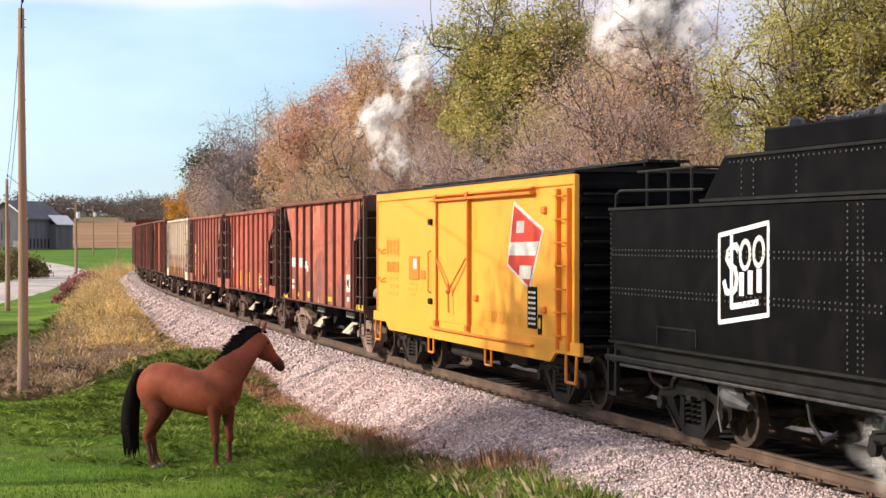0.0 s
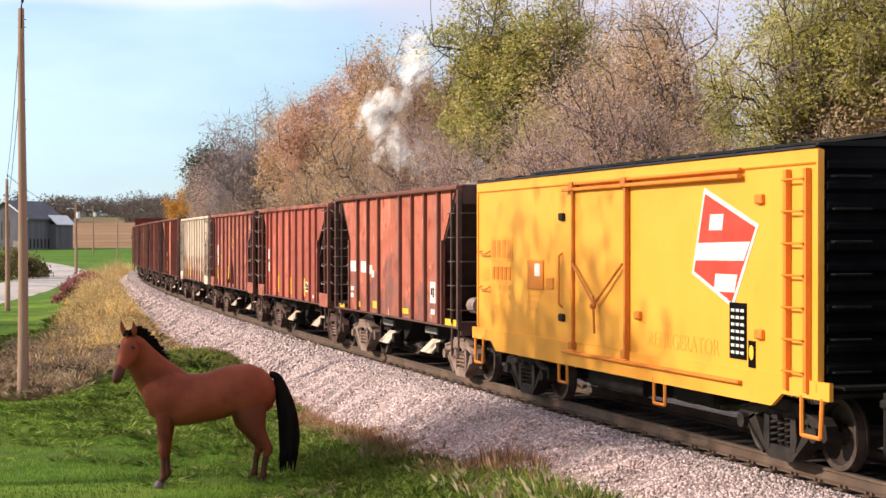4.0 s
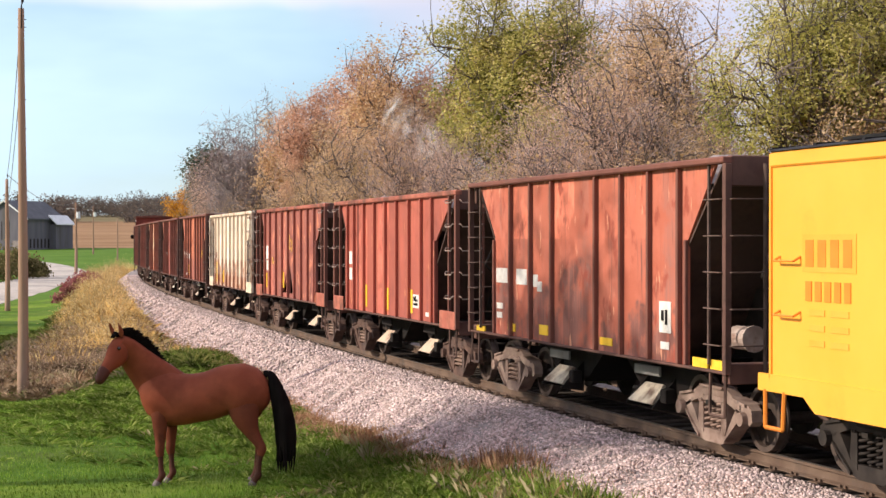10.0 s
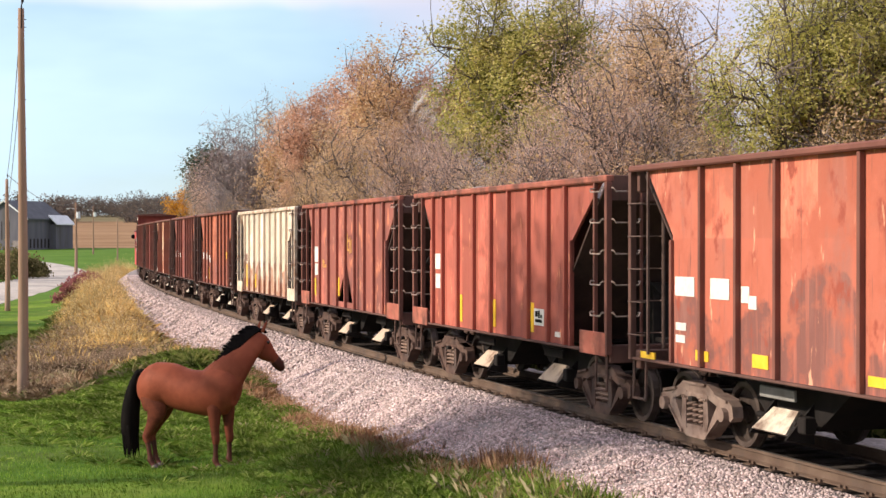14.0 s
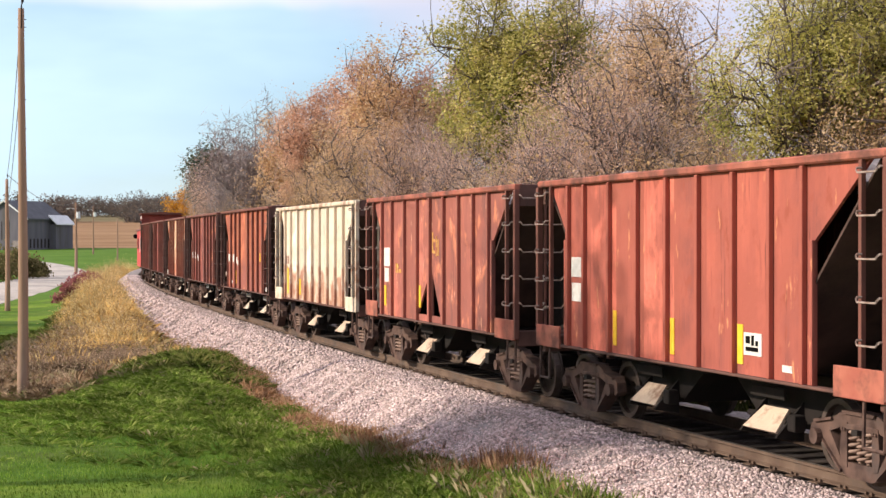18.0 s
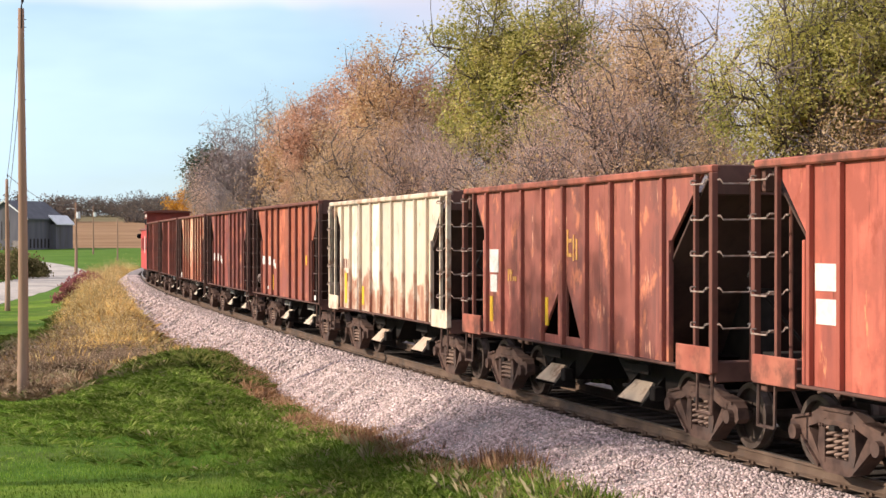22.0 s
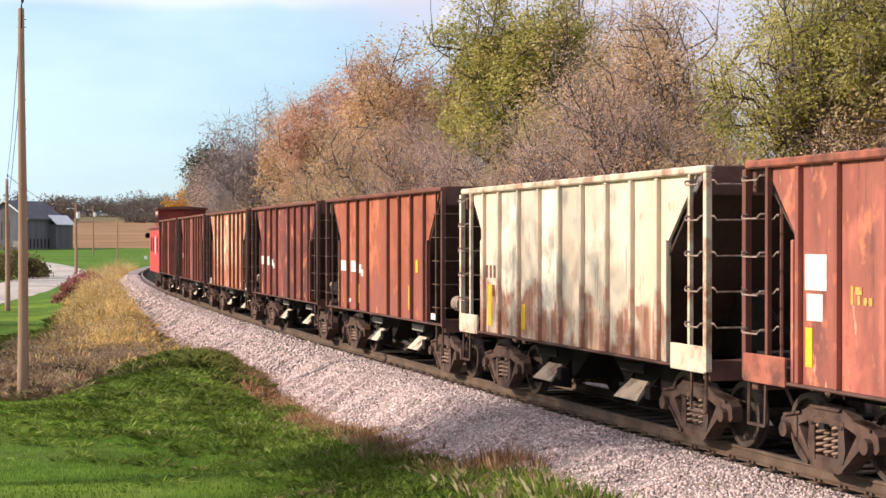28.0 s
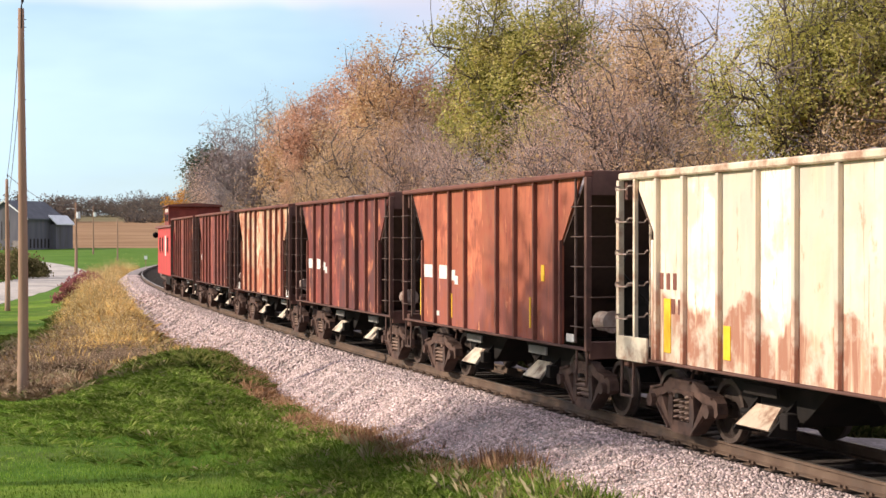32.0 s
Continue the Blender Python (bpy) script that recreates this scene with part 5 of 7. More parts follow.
    part("injector", Shape().ball((X(-22.75), -1.25, 0.72), 0.32, 10, 6, (0.9, 0.4, 0.42)).tube((X(-22.75), -1.28, 0.70), (X(-23.25), -1.28, 0.62), 0.13, 0.05, 8).box(X(-22.55), X(-23.0), -1.36, -1.2, 0.80, 0.95, 0.02).path([(X(-22.5), -1.3, 0.95), (X(-22.45), -1.3, 0.5), (X(-22.55), -1.3, 0.25)], 0.02), M_FITTING, car, "grey cast steam fitting")
    part("hose", Shape().path([(X(-24.6), -1.3, 0.95), (X(-24.75), -1.32, 0.6), (X(-25.0), -1.32, 0.42), (X(-25.3), -1.3, 0.55)], 0.03), M_BLACK2, car)
    truck(car, X(-21.3), M_BLACK2, 0.9)
    truck(car, X(-26.6), M_BLACK2, 0.9)
    coupler(car, x0 + 0.2)
    return car


CARS.append((tender(), -25.2, 3.0))


# ---- caboose ----
# darker than the walls: weathered paint, with the cupola's shade in the colour
M_CUPOLA = mat("cupola_shaded_red", (0.20, 0.045, 0.035), (0.28, 0.07, 0.05), rough=0.75, scale=2, stain=(0.12, 0.035, 0.03), stain_scale=1.2)


def caboose():
    car = thing("caboose", "red wooden caboose with raised cupola at the tail", "caboose")
    L = 4.1
    for e in (-1, 1):
        a, b = sorted((1.38 * e, 1.34 * e))
        wl = part("side_wall", Shape().box(-L, L, a, b, 0.95, 3.30), M_CABOOSE, car)
        part("side_mark", Shape().box(0.6, 1.3, a - 0.004 if e < 0 else a, b if e < 0 else b + 0.004, 1.9, 2.9), M_WHITE, wl)
        for x in (-2.6, -0.9, 2.4):
            wn = part("window", Shape().box(x - 0.3, x + 0.3, a - 0.02, b + 0.02, 2.1, 2.8, 0.02), M_BLACK, wl)
            part("window_frame", Shape().box(x - 0.36, x + 0.36, a - 0.03, b + 0.03, 2.04, 2.10).box(x - 0.36, x + 0.36, a - 0.03, b + 0.03, 2.8, 2.86), M_CABOOSE, wn)
    for e in (-1, 1):
        part("end_wall", Shape().box(min(e * L, e * (L - 0.05)), max(e * L, e * (L - 0.05)), -1.34, 1.34, 0.95, 3.4), M_CABOOSE, car)
        part("platform", Shape().box(min(e * L, e * (L + 0.85)), max(e * L, e * (L + 0.85)), -1.35, 1.35, 0.92, 1.02), M_DARK, car)
        rl = Shape().path([(e * (L + 0.8), -1.3, 1.0), (e * (L + 0.8), -1.3, 2.05), (e * (L + 0.8), 1.3, 2.05), (e * (L + 0.8), 1.3, 1.0)], 0.03)
        rl.path([(e * (L + 0.8), -1.3, 2.0), (e * (L + 0.8), -1.3, 3.4)], 0.025).path([(e * (L + 0.8), 1.3, 2.0), (e * (L + 0.8), 1.3, 3.4)], 0.025)
        part("end_rail", rl, M_CABOOSE, car)
        truck(car, e * 2.9)
        coupler(car, e * (L + 0.7))
    part("marker_lamp", Shape().ball((-L - 0.3, -1.48, 2.95), 0.16), M_BLACK, car)
    part("roof", Shape().prism([(-1.5, 3.30), (1.5, 3.30), (1.4, 3.42), (0, 3.56), (-1.4, 3.42)], "x", -L - 0.9, L + 0.9), T_RUST, car)
    cu = part("cupola", Shape().box(-0.9, 1.7, -1.28, 1.28, 3.40, 4.35), M_CUPOLA, car)
    part("cupola_roof", Shape().prism([(-1.42, 4.35), (1.42, 4.35), (1.3, 4.44), (0, 4.52), (-1.3, 4.44)], "x", -1.15, 1.95), T_RUST, cu)
    for x in (-0.4, 0.5, 1.25):
        part("window", Shape().box(x - 0.20, x + 0.20, -1.30, 1.30, 3.62, 3.98), M_BLACK, cu)
    marks(car, [(-0.3 + 0.36 * k, 4.08, 0.24, 0.16) for k in range(5)], -1.285, M_WHITE, "faded_mark")
    part("under_frame", Shape().box(-L, L, -1.2, 1.2, 0.78, 0.95).box(-1.5, 1.0, -1.15, 0.9, 0.45, 0.8), M_DARK, car)
    return car


CARS.append((caboose(), 98.3, 2.9))

# ---- the train's way ----
SPEED, GAIN = 1.787, 0.00141


def gone(t):
    """Metres that the train has run, counted from 16 s."""
    return SPEED * (t - 16) + GAIN * (t - 16) ** 2 / 2


def car_pose(middle, half, t):
    s = middle - gone(t)
    a, b = on_track(s - half), on_track(s + half)
    d = a - b
    return Matrix.Translation((a + b) / 2) @ Matrix.Rotation(math.atan2(d.y, d.x), 4, "Z")


def run_train():
    for car, middle, half in CARS:
        walk(car, [(t, car_pose(middle, half, t)) for t in range(0, 33, 2)])
    step = 0.32
    for ws, car in WHEELS:
        m = ws.matrix_basis.copy()
        walk(ws, [(k * step, m @ Matrix.Rotation((gone(k * step) - gone(0)) / 0.42, 4, "Y")) for k in range(101)])


# ---- trees ----
M_LEAF_RUST = leaf_mat("leaf_rust", (0.30, 0.165, 0.085), (0.60, 0.395, 0.215), (0.84, 0.64, 0.42), drift=0.45)
M_LEAF_PINK = leaf_mat("leaf_russet", (0.31, 0.165, 0.11), (0.60, 0.365, 0.255), (0.86, 0.62, 0.47), drift=0.45)
M_LEAF_OLIVE = leaf_mat("leaf_olive", (0.26, 0.19, 0.09), (0.64, 0.45, 0.26), (0.90, 0.67, 0.48), 0.5, drift=0.5)
# dark and pale tones also carry the crown's shadows and highlights in the colour
M_LEAF_GREEN = leaf_mat("leaf_green", (0.12, 0.14, 0.04), (0.42, 0.39, 0.11), (0.86, 0.72, 0.33), 0.5, drift=0.55)
# brightened copy of the green leaf, offsets the shade of neighbouring trees
M_LEAF_GREEN_LIT = leaf_mat("leaf_green_lit", (0.20, 0.22, 0.06), (0.54, 0.50, 0.15), (0.90, 0.78, 0.38), 0.6, drift=0.6)
M_LEAF_GOLD = leaf_mat("leaf_gold", (0.46, 0.20, 0.03), (0.62, 0.30, 0.04), (0.70, 0.42, 0.09))
M_LEAF_DARK = leaf_mat("leaf_dark", (0.05, 0.08, 0.065), (0.10, 0.13, 0.095), (0.19, 0.21, 0.14), 0.3)
M_LEAF_GREY = leaf_mat("leaf_grey_brown", (0.37, 0.24, 0.185), (0.62, 0.42, 0.32), (0.84, 0.63, 0.52), 0.5, drift=0.4)
M_LEAF_TAN = leaf_mat("leaf_tan", (0.34, 0.22, 0.10), (0.58, 0.39, 0.20), (0.74, 0.53, 0.33), drift=0.3)
M_LEAF_FAR = leaf_mat("leaf_far", (0.09, 0.085, 0.085), (0.15, 0.13, 0.115), (0.24, 0.18, 0.14))


def leaf_cloud(rng, centers, spread, count, l0, l1, core=None, clump=0.0, corners=4):
    """Small four-cornered leaves about the tips of the twigs, as arrays. core: they turn outwards from it; clump: how unevenly the tips bear."""
    wgt = rng.random(len(centers)) ** (1 + 2 * clump) if clump else np.ones(len(centers))
    c = centers[rng.choice(len(centers), count, p=wgt / wgt.sum())] + rng.normal(size=(count, 3)) * spread
    nrm = rng.normal(size=(count, 3))
    if core is not None:
        out = c - np.asarray(core)
        out /= np.linalg.norm(out, axis=1)[:, None] + 1e-6
        nrm = nrm * 0.55 + out * 0.8 + np.array([0, 0, 0.45])
    nrm /= np.linalg.norm(nrm, axis=1)[:, None]
    a = np.cross(nrm, rng.normal(size=(count, 3)))
    a /= np.linalg.norm(a, axis=1)[:, None]
    b = np.cross(nrm, a)
    ln = rng.uniform(l0, l1, count)[:, None]
    w = ln * rng.uniform(0.5, 0.8, (count, 1))
    v = np.stack([c - a * ln * 0.5, c + b * w * 0.5 - a * ln * 0.05, c + a * ln * 0.5, c - b * w * 0.5 + a * ln * 0.05], 1)
    if corners == 3:
        v = v[:, :3] + np.stack([-b * w * 0.25, b * w * 0.25, -b * w * 0.25], 1)
    return v.reshape(-1, 3), np.arange(count * corners).reshape(-1, corners)


def branching(rng, height, width, lean=0.0, forks=5, trunk_r=0.2, start=0.25):
    """Limbs of a tree: a list of (from, to, radius, radius) and the tips."""
    segs, tips = [], []

    def grow(p, d, length, r, level):
        n = 4
        for k in range(n):
            d = (d + Vector(rng.normal(size=3)) * 0.16 + Vector((0, 0, 0.05))).normalized()
            q = p + d * (length / n)
            segs.append((p, q, r * (1 - 0.16 * k), r * (1 - 0.16 * (k + 1))))
            p = q
            if level < 3 and (level > 0 or k >= 1):
                for _ in range(2 if level < 2 else 2):
                    side = Vector(rng.normal(size=3))
                    side = (side - d * side.dot(d)).normalized()
                    e = (d * 0.55 + side * rng.uniform(0.6, 1.1) + Vector((0, 0, 0.15))).normalized()
                    grow(p, e, length * rng.uniform(0.42, 0.62), r * 0.5, level + 1)
        if level >= 2:
            tips.append(p)

    base = Vector((0, 0, -0.3))
    top = Vector((lean * height, 0, height * start))
    segs.append((base, top, trunk_r * 1.3, trunk_r))
    for k in range(forks):
        a = 2 * math.pi * (k + rng.uniform(0, 0.6)) / forks
        d = Vector((math.cos(a) * width, math.sin(a) * width, height * rng.uniform(0.45, 0.75))).normalized()
        grow(top, d, height * (1 - start) * rng.uniform(0.62, 0.85), trunk_r * 0.6, 1)
    grow(top, Vector((lean, 0, 1)), height * (1 - start) * 0.85, trunk_r * 0.75, 1)
    return segs, tips


def limb_mesh(segs, m, min_r=0.011):
    v, f = [], []
    for a, b, r0, r1 in segs:
        n = 6 if r0 > 0.07 else 4 if r0 > 0.03 else 3
        q = (b - a).to_track_quat("Z", "Y")
        k = len(v)
        for p, r in ((a, r0), (b, r1)):
            r = max(r, min_r)
            for i in range(n):
                t = 2 * math.pi * i / n
                v.append(p + q @ Vector((math.cos(t) * r, math.sin(t) * r, 0)))
        f += [(k + i, k + (i + 1) % n, k + n + (i + 1) % n, k + n + i) for i in range(n)]
    me = bpy.data.meshes.new("limbs")
    me.from_pydata(v, [], f)
    me.materials.append(m)
    return me


def make_tree(seed, height, width, leafm, leaves, l0, l1, spread, twigs=900, forks=5, trunk_r=0.2, start=0.22, clump=0.6, fine=0.011, twigm=None):
    """One tree with trunk, limbs, twigs and a crown of single leaves; returns its meshes."""
    rng = np.random.default_rng(seed)
    segs, tips = branching(rng, height, width, rng.uniform(-0.05, 0.05), forks, trunk_r, start)
    zmax = max(p.z for p in tips)
    k = height / zmax
    rmax = np.percentile([math.hypot(p.x, p.y) for p in tips], 88)
    kx = width / max(rmax, 0.1)
    fit = lambda p: Vector((p.x * kx, p.y * kx, p.z * k))
    near = lambda p: math.hypot(p.x, p.y) < 1.22 * width and p.z < 1.02 * height
    segs = [(fit(a), fit(b), r0, r1) for a, b, r0, r1 in segs]
    segs = segs[:1] + [q for q in segs[1:] if near(q[1])]
    tips = np.array([p for p in map(fit, tips) if near(p)])
    trunk = limb_mesh(segs[:1], M_BARK)
    limbs = limb_mesh(segs[1:], twigm or M_BARK, fine)
    tv, tf = leaf_cloud(rng, tips, spread * 0.6, twigs, 0.8, 1.5)
    # twigs: the leaf outline drawn out thin
    tv = tv.reshape(-1, 4, 3)
    mid = (tv[:, 1] + tv[:, 3]) / 2
    dv = (tv[:, 1] - tv[:, 3])
    dv = dv / (np.linalg.norm(dv, axis=1)[:, None] + 1e-6) * fine
    tv[:, 1], tv[:, 3] = mid + dv, mid - dv
    twig = np_mesh("twigs", tv.reshape(-1, 3), tf, twigm or M_TWIG)
    crown = None
    if leaves:
        lv, lf = leaf_cloud(rng, tips, spread, leaves, l0, l1, (0, 0, height * 0.5), clump, 3)
        crown = np_mesh("crown", lv, lf, leafm)
    return trunk, limbs, twig, crown


def plant(meshes, label, x, y, turn, scale=1.0, group="trees behind the railway"):
    t = thing("tree", label, "tree", group, at=Matrix.Translation((x, y, gz(x, y))) @ Matrix.Rotation(radians(turn), 4, "Z") @ Matrix.Scale(scale, 4))
    for nm, me in zip(("trunk", "branch_frame", "twig_spray", "crown"), meshes):
        if me:
            ob = part(nm, me, None, t)
            if nm in ("twig_spray", "crown"):
                ob["kind"] = "stuff"
    return t


def at_px(px_x, y):
    return (px_x - 784) / 2850.0 * y


L_RUST = "autumn tree with thinning rust-brown leaves"
L_GREEN = "tall tree with yellow-green autumn leaves"
L_OLIVE = "leafy tree turning olive and tan"
L_DARK = "slim tree with dark blue-green leaves"
L_BARE = "nearly bare grey-brown tree with fine twigs"
T_RUST_A = make_tree(11, 15.5, 3.7, M_LEAF_PINK, 38000, 0.11, 0.23, 0.40, 1100)
T_RUST_B = make_tree(12, 15.0, 3.4, M_LEAF_RUST, 36000, 0.11, 0.23, 0.40, 1100)
T_OLIVE_A = make_tree(13, 12.0, 3.4, M_LEAF_OLIVE, 28000, 0.065, 0.135, 0.40, 1300)
T_OLIVE_B = make_tree(14, 11.0, 3.0, M_LEAF_OLIVE, 25000, 0.06, 0.125, 0.40, 1500)
T_GREEN_A = make_tree(15, 14.5, 2.7, M_LEAF_GREEN, 44000, 0.085, 0.17, 0.30, 400, forks=7, trunk_r=0.15, start=0.44, clump=1.3)
T_GREEN_B = make_tree(16, 11.5, 2.3, M_LEAF_GREEN_LIT, 30000, 0.06, 0.12, 0.26, 400, forks=7, trunk_r=0.13, start=0.42, clump=1.1)
T_BARE_A = make_tree(17, 15.0, 3.6, M_LEAF_GREY, 2500, 0.08, 0.16, 0.6, 5200, forks=8, fine=0.022, twigm=M_TWIG_DARK)
T_BARE_B = make_tree(18, 12.5, 3.0, M_LEAF_GREY, 24000, 0.06, 0.12, 0.55, 2600)
T_DARK = make_tree(20, 12.0, 1.7, M_LEAF_DARK, 9000, 0.2, 0.4, 0.45, 200, start=0.5, clump=1.3)

for meshes, label, px_x, y, turn, sc in (
        (T_BARE_B, L_BARE, 372, 205, 20, 1.15), (T_DARK, L_DARK, 362, 212, 80, 1.36), (T_BARE_B, L_BARE, 398, 198, 200, 1.22), (T_BARE_A, L_BARE, 420, 186, 140, 1.06), (T_BARE_A, L_BARE, 446, 150, 10, 1.20),
        (T_OLIVE_A, L_OLIVE, 432, 150, 33, 0.78), (T_RUST_B, L_RUST, 542, 142, 60, 1.08), (T_RUST_A, L_RUST, 584, 130, 0, 1.12), (T_RUST_B, L_RUST, 628, 124, 200, 1.04),
        (T_OLIVE_A, L_OLIVE, 522, 118, 70, 0.80), (T_RUST_A, L_RUST, 684, 114, 120, 1.12), (T_RUST_B, L_RUST, 733, 106, 15, 1.15), (T_OLIVE_A, L_OLIVE, 632, 98, 250, 0.92),
        (T_RUST_A, L_RUST, 756, 110, 222, 1.08), (T_BARE_B, L_BARE, 735, 80, 90, 0.74), (T_OLIVE_B, L_OLIVE, 672, 84, 100, 0.76), (T_BARE_B, L_BARE, 785, 95, 33, 0.92),
        (T_GREEN_A, L_GREEN, 884, 74, 40, 1.14), (T_GREEN_A, L_GREEN, 958, 72, 130, 1.12), (T_BARE_B, L_BARE, 815, 68, 10, 0.66), (T_OLIVE_B, L_OLIVE, 900, 62, 40, 0.66), (T_BARE_B, L_BARE, 900, 84, 250, 0.9),
        (T_OLIVE_B, L_OLIVE, 1068, 78, 77, 1.5), (T_OLIVE_A, L_OLIVE, 1100, 64, 12, 1.12), (T_OLIVE_B, L_OLIVE, 1185, 62, 200, 1.12), (T_BARE_B, L_BARE, 1120, 52, 60, 0.75),
        (T_BARE_B, L_BARE, 1240, 66, 45, 0.78), (T_OLIVE_A, L_OLIVE, 1205, 52, 160, 0.66), (T_BARE_B, L_BARE, 985, 55, 22, 0.66), (T_BARE_B, L_BARE, 1310, 60, 100, 0.66),
        (T_OLIVE_B, L_OLIVE, 1300, 46, 110, 0.62), (T_GREEN_B, L_GREEN, 1408, 46, 0, 1.04), (T_GREEN_B, L_GREEN, 1485, 48, 90, 1.08), (T_OLIVE_B, L_OLIVE, 1560, 44, 30, 0.74), (T_GREEN_B, L_GREEN, 1600, 46, 210, 1.12),
        (T_BARE_B, L_BARE, 1500, 62, 75, 0.8), (T_OLIVE_A, L_OLIVE, 1690, 44, 75, 0.9)):
    plant(meshes, label, at_px(px_x, y), y, turn, sc)

T_GOLD = make_tree(19, 12.5, 2.8, M_LEAF_GOLD, 9000, 0.25, 0.5, 0.6, 300)
plant(T_GOLD, "round golden-orange autumn tree", at_px(326, 300), 300, 0, 0.98, "trees in the distance")

# scrub along the foot of the woods
_rng = np.random.default_rng(31)
_n = 90000
_y = _rng.uniform(26, 190, _n)
_w = -_rng.uniform(5.5, 13.0, _n)
_sx = np.interp(_y, _Y, _X) - _w * 1.0 + 0
_hz = np.abs(_rng.normal(0, 1.0, _n)) * 2.8 * (0.6 + 0.5 * np.sin(_y * 0.33 + 2 * np.sin(_y * 0.11)))
_cc = np.stack([_sx, _y, ground_z(_sx, _y) + 0.1 + np.abs(_hz)], 1)
_lv, _lf = leaf_cloud(_rng, _cc, 0.02, _n, 0.07, 0.17)
tagged(new("scrub", np_mesh("scrub", _lv, _lf, M_LEAF_TAN)), "tangled tan and olive underbrush below the trees", "underbrush", kind="stuff")

# ---- grass and weeds ----
M_GRASS = leaf_mat("grass_blade", (0.09, 0.18, 0.02), (0.155, 0.275, 0.035), (0.30, 0.40, 0.09), 0.3, 0.55, 0.5)
M_GRASS_BANK = leaf_mat("bank_grass_blade", (0.10, 0.19, 0.026), (0.18, 0.29, 0.05), (0.34, 0.40, 0.12), 0.4, 0.9, 0.55)
M_DRY_GOLD = leaf_mat("dry_gold_grass", (0.50, 0.31, 0.12), (0.84, 0.60, 0.25), (0.94, 0.78, 0.44), 0.5, 0.6, 0.5)
M_DRY_BROWN = leaf_mat("dry_brown_weed", (0.27, 0.185, 0.12), (0.50, 0.365, 0.25), (0.74, 0.57, 0.43), 0.45, 0.4, 0.5)
M_DRY_RUST = leaf_mat("dry_rust_weed", (0.30, 0.165, 0.095), (0.50, 0.30, 0.18), (0.66, 0.45, 0.30), 0.4)
M_DRY_PALE = leaf_mat("pale_straw", (0.45, 0.38, 0.22), (0.58, 0.50, 0.32), (0.68, 0.60, 0.42), 0.3)
M_WEED_GREEN = leaf_mat("weed_green", (0.10, 0.15, 0.035), (0.22, 0.27, 0.075), (0.40, 0.38, 0.16), 0.4)
M_GRASS_TUFT = leaf_mat("tussock_blade", (0.14, 0.24, 0.035), (0.27, 0.39, 0.075), (0.50, 0.56, 0.20), 0.5, 0.5, 0.6)
M_SUMAC = leaf_mat("dark_red_shrub", (0.22, 0.06, 0.075), (0.34, 0.12, 0.13), (0.44, 0.22, 0.19), 0.3)
M_PLUME = leaf_mat("grass_plume", (0.60, 0.38, 0.15), (0.84, 0.61, 0.27), (0.94, 0.80, 0.50), 0.5, 0.6, 0.5)
M_BRUSH = leaf_mat("roadside_brush", (0.085, 0.085, 0.035), (0.16, 0.14, 0.06), (0.27, 0.22, 0.11), 0.35)
M_TUFT_ADDED = leaf_mat("dark_added_tuft", (0.025, 0.035, 0.012), (0.055, 0.07, 0.02), (0.12, 0.11, 0.045), 0.3)


def blades(rng, x, y, h, width, lean=0.35):
    """Single blades, two triangles' height each bent to one side, as arrays."""
    n = len(x)
    z = ground_z(x, y) - 0.02
    a = rng.uniform(0, 2 * np.pi, n)
    d = np.stack([np.cos(a), np.sin(a), np.zeros(n)], 1)
    b = np.stack([-np.sin(a), np.cos(a), np.zeros(n)], 1)
    p = np.stack([x, y, z], 1)
    up = np.array([0, 0, 1.0])
    ln = rng.uniform(0, lean, n)[:, None] * h[:, None]
    w = (width * rng.uniform(0.7, 1.3, n))[:, None]
    mid = p + up * h[:, None] * 0.55 + b * ln * 0.35
    tip = p + up * h[:, None] + b * ln
    v = np.stack([p - d * w, p + d * w, mid + d * w * 0.7, tip, mid - d * w * 0.7], 1)
    return v.reshape(-1, 3), np.arange(n * 5).reshape(-1, 5)


def strew(name, label, m, x, y, h, width, seed, lean=0.35, cat="grass"):
    rng = np.random.default_rng(seed)
    v, f = blades(rng, x, y, h, width, lean)
    return tagged(new(name, np_mesh(name, v, f, m)), label, cat, kind="stuff")


def tussocks(name, label, m, x, y, per, radius, height, width, seed, cat="grass", spread=1.0):
    """Tufts: blades that rise from one root and bend outwards. x, y, radius, height: one value for each tuft."""
    rng = np.random.default_rng(seed)
    n = len(x) * per
    a = rng.uniform(0, 2 * np.pi, n)
    q = np.sqrt(rng.random(n))
    rad, hh = np.repeat(radius, per), np.repeat(height, per)
    d = np.stack([np.cos(a), np.sin(a), np.zeros(n)], 1)
    side = np.stack([-np.sin(a), np.cos(a), np.zeros(n)], 1)
    px, py = np.repeat(x, per) + d[:, 0] * q * rad * 0.6, np.repeat(y, per) + d[:, 1] * q * rad * 0.6
    h = hh * rng.uniform(0.45, 1.1, n) * (1 - 0.45 * q)
    p = np.stack([px, py, ground_z(px, py) - 0.02], 1)
    up = np.array([0, 0, 1.0])
    bend = (rad * q * spread * rng.uniform(0.3, 1.2, n))[:, None] + 0.15 * h[:, None]
    w = (width * rng.uniform(0.6, 1.4, n))[:, None]
    mid = p + up * h[:, None] * 0.62 + d * bend * 0.45
    tip = p + up * h[:, None] * (1 - 0.25 * q[:, None]) + d * bend
    v = np.stack([p - side * w, p + side * w, mid + side * w * 0.75, tip, mid - side * w * 0.75], 1)
    return tagged(new(name, np_mesh(name, v.reshape(-1, 3), np.arange(n * 5).reshape(-1, 5), m)), label, cat, kind="stuff")


